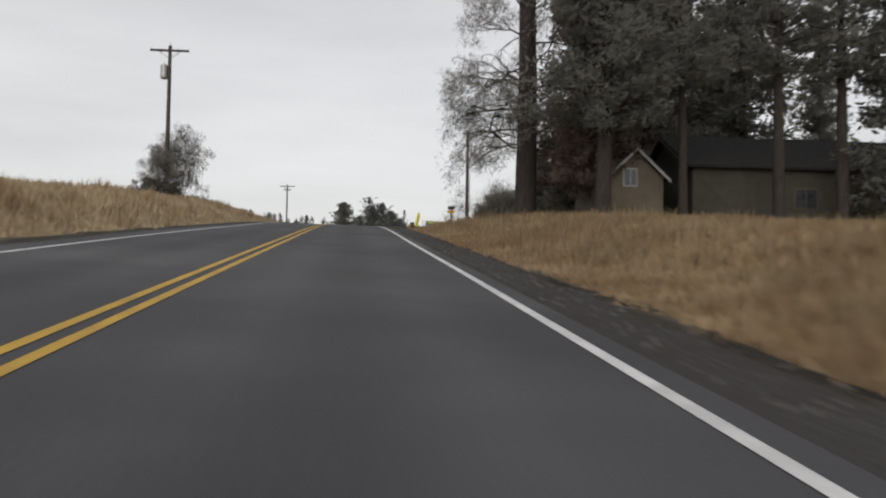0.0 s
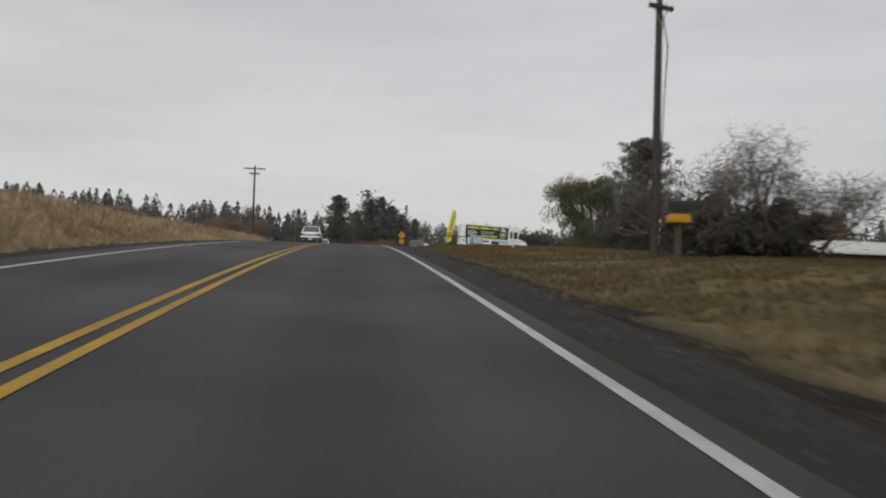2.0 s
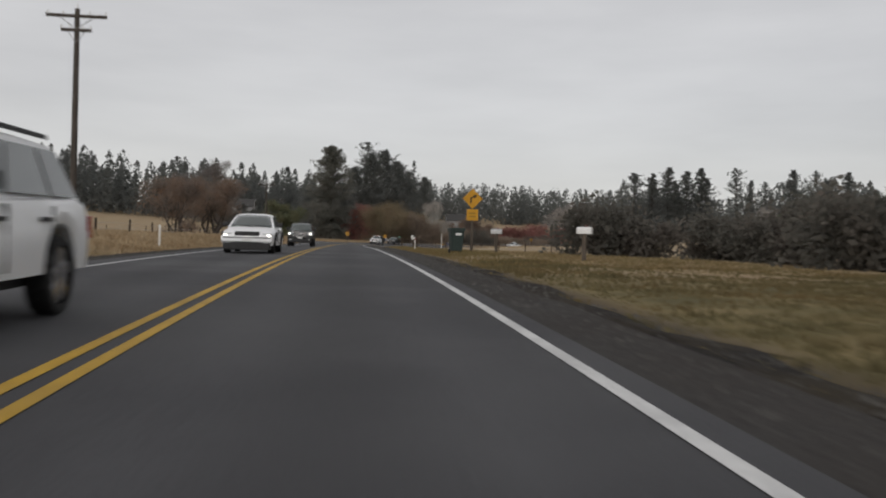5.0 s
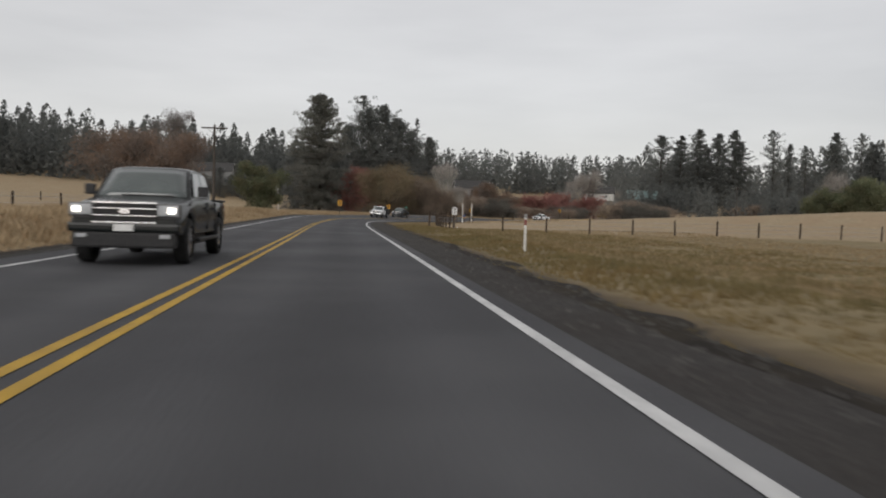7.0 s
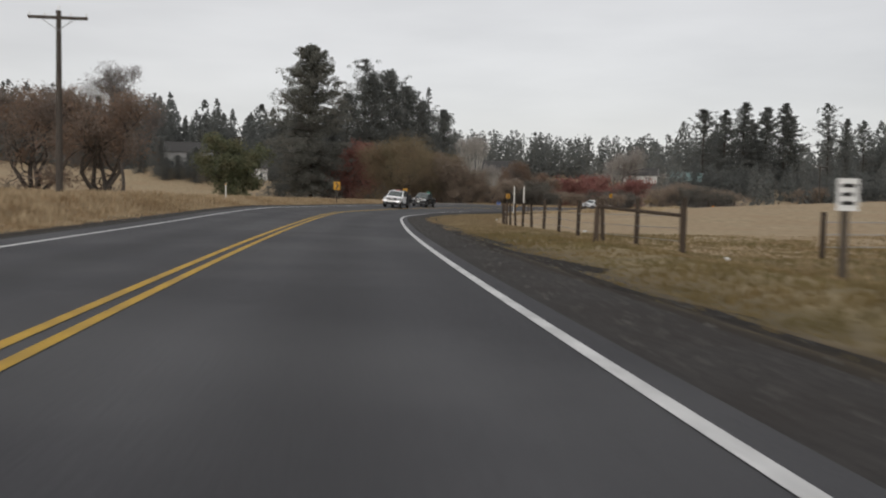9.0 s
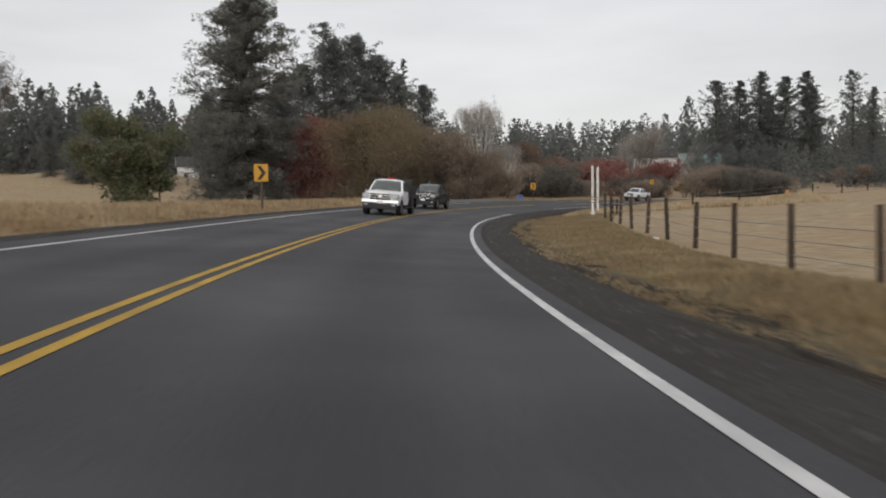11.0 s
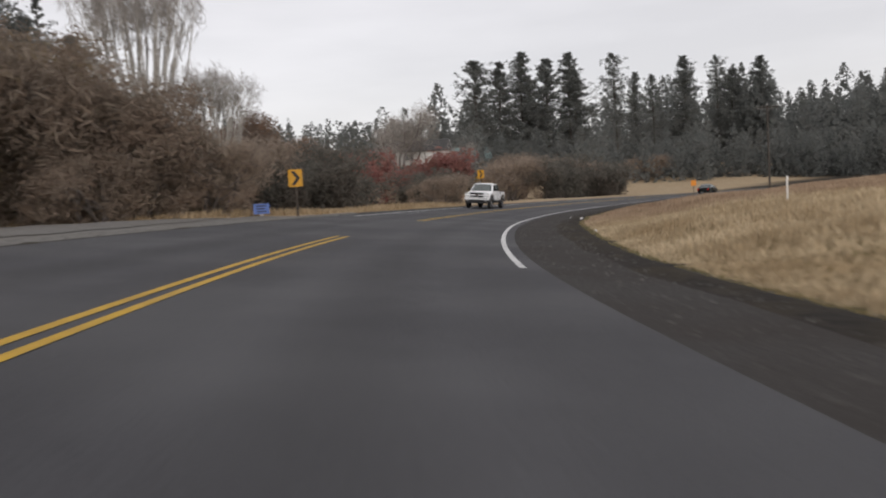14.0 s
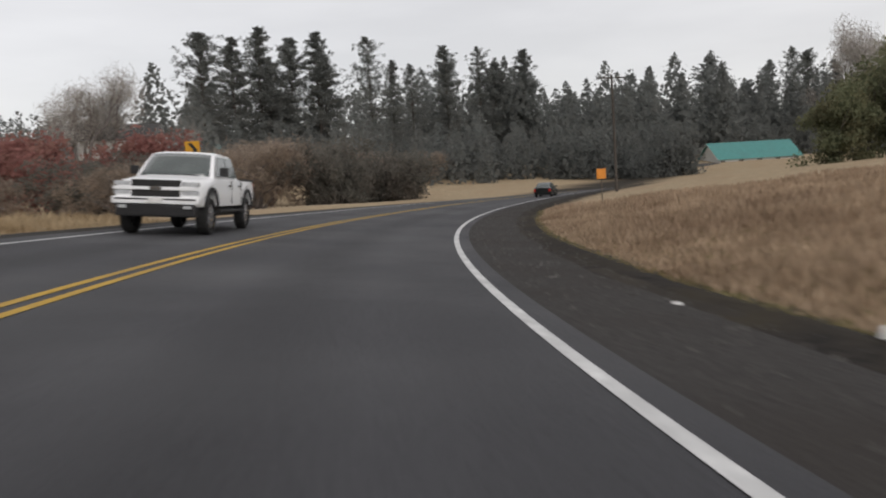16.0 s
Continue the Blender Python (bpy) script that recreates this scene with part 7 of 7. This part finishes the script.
def step_van(x, y, turn, tilt):
    """A delivery step van; its nose points along its own +x and the side with the graphics faces -y."""
    ob = thing("step_van", pose(x, y, ground_z(x, y), 0, tilt, turn), "white step van with a dark graphic panel parked on the lawn", "van")
    bm = bmesh.new()
    prof = [(0, 0.52), (0, 2.5), (0.1, 2.66), (5.62, 2.66), (5.76, 2.58), (5.74, 2.42), (5.56, 1.52), (6.1, 1.38), (6.34, 1.2), (6.42, 0.95), (6.42, 0.52)]
    a = [bm.verts.new((px, -1.05, pz)) for px, pz in prof]
    b = [bm.verts.new((px, 1.05, pz)) for px, pz in prof]
    bm.faces.new(a)
    bm.faces.new(b[::-1])
    for i in range(len(prof)):
        j = (i + 1) % len(prof)
        bm.faces.new((a[j], a[i], b[i], b[j]))
    bmesh.ops.recalc_face_normals(bm, faces=bm.faces)
    bmesh.ops.bevel(bm, geom=list(bm.edges), offset=0.06, segments=2, affect="EDGES")
    part("body", bm, WHITE_PAINT, ob)
    side = -1.052
    for q in (-1, 1):
        part("drip_rail", boxes(((0.1, q * 1.062 - 0.012, 2.54), (5.66, q * 1.062 + 0.012, 2.575))), WHITE_PAINT, ob)
    panel = part("graphic_panel", boxes(((0.5, side - 0.014, 1.36), (4.55, side, 2.5)), bevel=0.004), PANEL_DARK, ob, "dark advertising panel with lime lettering")
    for x0, x1 in ((0.68, 1.72), (1.86, 2.7), (2.8, 2.95), (3.06, 3.62)):
        part("heading", boxes(((x0, side - 0.022, 2.2), (x1, side - 0.016, 2.38))), PANEL_LIME, panel)
    part("text_box", boxes(((0.62, side - 0.019, 1.46), (1.72, side - 0.016, 2.06))), SIGN_BLACK, panel)
    for x0, x1, z0 in ((0.7, 1.5, 1.92), (0.7, 1.62, 1.76), (0.7, 1.3, 1.6), (1.0, 1.6, 1.5)):
        part("lettering", boxes(((x0, side - 0.026, z0), (x1, side - 0.02, z0 + 0.07))), SIGN_WHITE, panel)
    for x0, x1, z0 in ((1.9, 3.3, 1.92), (1.95, 3.1, 1.76)):
        part("lettering", boxes(((x0, side - 0.022, z0), (x1, side - 0.016, z0 + 0.08))), METAL, panel)
    for x0, x1 in ((2.1, 2.6), (2.72, 3.52)):
        part("lettering", boxes(((x0, side - 0.022, 1.48), (x1, side - 0.016, 1.63))), PANEL_LIME, panel)
    rim = [(4.05 + 0.33 * math.cos(q) * (0.8 + 0.2 * math.sin(2 * q) ** 2), 1.93 + 0.5 * math.sin(q)) for q in np.linspace(0, 2 * math.pi, 25)[:-1]]
    part("emblem", plate(rim, 0.008, side - 0.019), SIGN_WHITE, panel)
    part("emblem_field", plate([(4.05 + (px - 4.05) * 0.84, 1.93 + (pz - 1.93) * 0.88) for px, pz in rim], 0.006, side - 0.027), PANEL_DARK, panel)
    part("emblem_centre", plate([(4.07 + 0.17 * math.cos(q), 1.8 + 0.17 * math.sin(q)) for q in np.linspace(0, 2 * math.pi, 14)[:-1]], 0.006, side - 0.034), PANEL_LIME, panel)
    part("emblem_crown", plate([(3.86, 2.1), (4.24, 2.1), (4.16, 2.26), (4.05, 2.36), (3.94, 2.26)], 0.006, side - 0.034), SIGN_WHITE, panel)
    part("stripe", boxes(((0.4, side - 0.01, 1.24), (6.1, side, 1.3))), PANEL_CYAN, ob, "pale teal stripe")
    for x0, x1, z0, z1 in ((0.1, 1.3, 0.98, 1.04), (0.3, 1.5, 0.84, 0.88), (5.2, 6.3, 0.9, 0.96)):
        part("wave", plate([(x0, z0 + 0.06), ((x0 + x1) / 2, z0), (x1, z0 - 0.05), (x1, z1 - 0.05), ((x0 + x1) / 2, z1 + 0.02), (x0, z1 + 0.12)], 0.006, side - 0.004), PANEL_CYAN, ob, "faded teal wave")
    part("lettering", boxes(((2.05, side - 0.008, 1.0), (2.75, side, 1.14))), SIGN_BLACK, ob)
    logo = part("lower_panel", boxes(((3.0, side - 0.012, 0.86), (4.55, side, 1.16))), PANEL_VIOLET, ob, "dark violet panel with white lettering")
    part("lettering", boxes(((3.72, side - 0.02, 0.82), (4.5, side - 0.014, 1.08))), SIGN_WHITE, logo)
    frame_bits = boxes(((4.72, side - 0.016, 1.5), (5.44, side, 2.18)), bevel=0.02)
    window = part("side_window", frame_bits, WALL_GREY, ob)
    part("pane", boxes(((4.78, side - 0.024, 1.56), (5.38, side - 0.017, 2.12)), bevel=0.003), GLASS, window)
    part("door_seam", boxes(((4.64, side - 0.006, 0.7), (4.67, side + 0.001, 2.4))), METAL, ob)
    part("door_seam", boxes(((5.5, side - 0.006, 0.8), (5.53, side + 0.001, 2.3))), METAL, ob)
    part("windscreen", quad_panel([(5.62, 0.92, 1.66), (5.62, -0.92, 1.66), (5.76, -0.92, 2.36), (5.76, 0.92, 2.36)], 0.004, 0.02), GLASS, ob)
    part("mirror_arm", boxes(((5.6, -1.2, 1.86), (5.63, -1.04, 1.89))), BLACK, ob)
    part("mirror", boxes(((5.58, -1.3, 1.62), (5.66, -1.12, 2.02)), bevel=0.02), BLACK, ob)
    part("bumper", boxes(((6.4, -1.02, 0.44), (6.54, 1.02, 0.66)), bevel=0.03), CHROME, ob)
    part("grille", boxes(((6.4, -0.5, 0.78), (6.432, 0.5, 1.02)), bevel=0.01), BLACK, ob)
    part("rear_step", boxes(((-0.4, -1.0, 0.42), (0.05, 1.0, 0.56)), bevel=0.02), WHITE_PAINT, ob)
    part("fuel_cap", plate([(1.0 + 0.09 * math.cos(q), 0.75 + 0.09 * math.sin(q)) for q in np.linspace(0, 2 * math.pi, 13)[:-1]], 0.01, side - 0.004), METAL, ob)
    part("underbody", boxes(((0.2, -0.85, 0.28), (6.2, 0.85, 0.56))), BLACK, ob)
    for q in (-1, 1):
        part("headlamp", boxes(((6.38, q * 0.78 - 0.12, 0.84), (6.45, q * 0.78 + 0.12, 1.04)), bevel=0.02), LAMP_GLASS, ob)
        part("tail_lamp", boxes(((-0.02, q * 0.92 - 0.06, 0.8), (0.03, q * 0.92 + 0.06, 0.98)), bevel=0.01), RED_LENS, ob)
        for yy in (1.75, 5.62):
            w = wheel(ob, q * 0.94, 0, 0.39, 0.26)
            w.matrix_basis = pose(yy, 0, 0, 0, 0, -90)
            # the body is uncut here: a black half-disc paints the dark round the wheel
            part("wheel_arch_shade", plate([(yy + 0.5 * math.cos(t), 0.42 + 0.5 * math.sin(t)) for t in np.linspace(0, math.pi, 14)], 0.012, q * 1.056), BLACK, ob)
    return ob


step_van(9.95, 132.9, -1, 2.6)


# ---- grass along the way ----
def off_side_road(s, lat, rng):
    """Keeps grass off the side road and its gravel apron."""
    return ~((s > 336) & (s < 389) & (lat > left_at(s) - 4.6)) & ~((s > 356.5) & (s < 377.5))


grass("dry_grass", -2, 53, 0.15, 17, 24000, 0.5, RUSSET_GRASS, "tall dry russet grass on the roadside bank", 71)
grass("dry_grass", -2, 150, 0.2, 17, 28000, 0.5, DRY_GRASS, "tall dry golden grass on the bank beyond the far lane", 72, left=True)
grass("mown_grass", 49, 152, 0.1, 15, 24000, 0.13, LAWN_GRASS, "short green-brown mown grass on the lawn", 73)
grass("mown_grass", 148, 262, 0.1, 15, 25000, 0.13, GREEN_GRASS, "short olive-brown mown grass on the verge", 79)
grass("dry_grass", 150, 420, 0.2, 14, 30000, 0.4, STRAW_GRASS, "dry golden grass beside the far lane", 74, left=True, keep=off_side_road)
grass("dry_grass", 252, 345, 0.0, 5.0, 22000, 0.14, BROWN_GRASS, "short brown grass along the fence", 75)
grass("dry_grass", 340, 388, 0.5, 21, 28000, 0.42, DRY_GRASS, "tall pale golden grass on the inside of the bend", 76)
grass("dry_grass", 384, 440, 20, 75, 14000, 0.42, BEND_GRASS, "dry grass over the crest of the field", 81)
grass("dry_grass", 384, 440, 0.5, 21, 32000, 0.42, BEND_GRASS, "tall pinkish dry grass on the inside of the bend", 80)
grass("dry_grass", 345, 440, 0.1, 4.5, 17000, 0.2, WEED_GRASS, "short weedy green-brown grass at the dirt's edge", 78)
grass("dry_grass", 150, 345, 0.1, 4.5, 9000, 0.34, RUSSET_GRASS, "russet weeds along the far lane", 82, left=True, keep=off_side_road)


def in_clumps(s, lat, rng):
    """Keeps stalks in loose clumps."""
    return np.sin(s * 0.9 + 2 * np.sin(lat * 0.7)) * np.sin(lat * 1.3 + s * 0.17) > 0.35


grass("dry_stalks", -2, 60, 1.5, 16, 9000, 0.75, BROWN_GRASS, "darker brown stalks standing in the bank's dry grass", 85, keep=in_clumps)
grass("dry_stalks", -2, 150, 1.5, 16, 9000, 0.75, RUSSET_GRASS, "russet stalks standing in the far bank's dry grass", 86, left=True, keep=in_clumps)


def gravel(name, s0, s1, lo, hi, count, seed, label):
    """Loose stones strewn over the shoulder, joined."""
    rng = np.random.default_rng(seed)
    s = s0 + (s1 - s0) * rng.random(count)
    lat = lo(s) + (hi(s) - lo(s)) * rng.random(count)
    a = np.radians(heading_at(s))
    x, y = np.interp(s, S, RX) + np.cos(a) * lat, np.interp(s, S, RY) + np.sin(a) * lat
    z = profile_at(s) - bank_at(s) * lat
    size = 0.012 + 0.028 * rng.random(count) ** 3
    turn_by = rng.random(count) * 6.283
    corners = []
    for k in range(4):
        w = turn_by + k * 1.571 + 0.3 * rng.normal(size=count)
        corners.append(np.stack([x + np.cos(w) * size, y + np.sin(w) * size, z - 0.012], 1))
    corners.append(np.stack([x + 0.3 * size * rng.normal(size=count), y + 0.3 * size * rng.normal(size=count), z + size * 0.8], 1))
    v = np.stack(corners, 1).reshape(-1, 3)
    base = np.arange(count)[:, None] * 5
    f = np.concatenate([base + np.array([k, (k + 1) % 4, 4]) for k in range(4)])
    return tagged(piece(name, v, f, STONE, smooth=False), label, "gravel", kind="stuff")


gravel("gravel", 0, 440, lambda s: right_at(s) + 0.45, lambda s: right_at(s) + edge_at(s) + 0.5, 16000, 91, "loose grey stones on the roadside shoulder")
gravel("gravel", 0, 440, lambda s: left_at(s) - 1.5, lambda s: left_at(s) - 0.7, 5000, 92, "loose grey stones beside the far lane")
grass("dry_grass", 150, 262, 4, 30, 20000, 0.13, BROWN_GRASS, "sparse dry stalks in the mown field", 77)
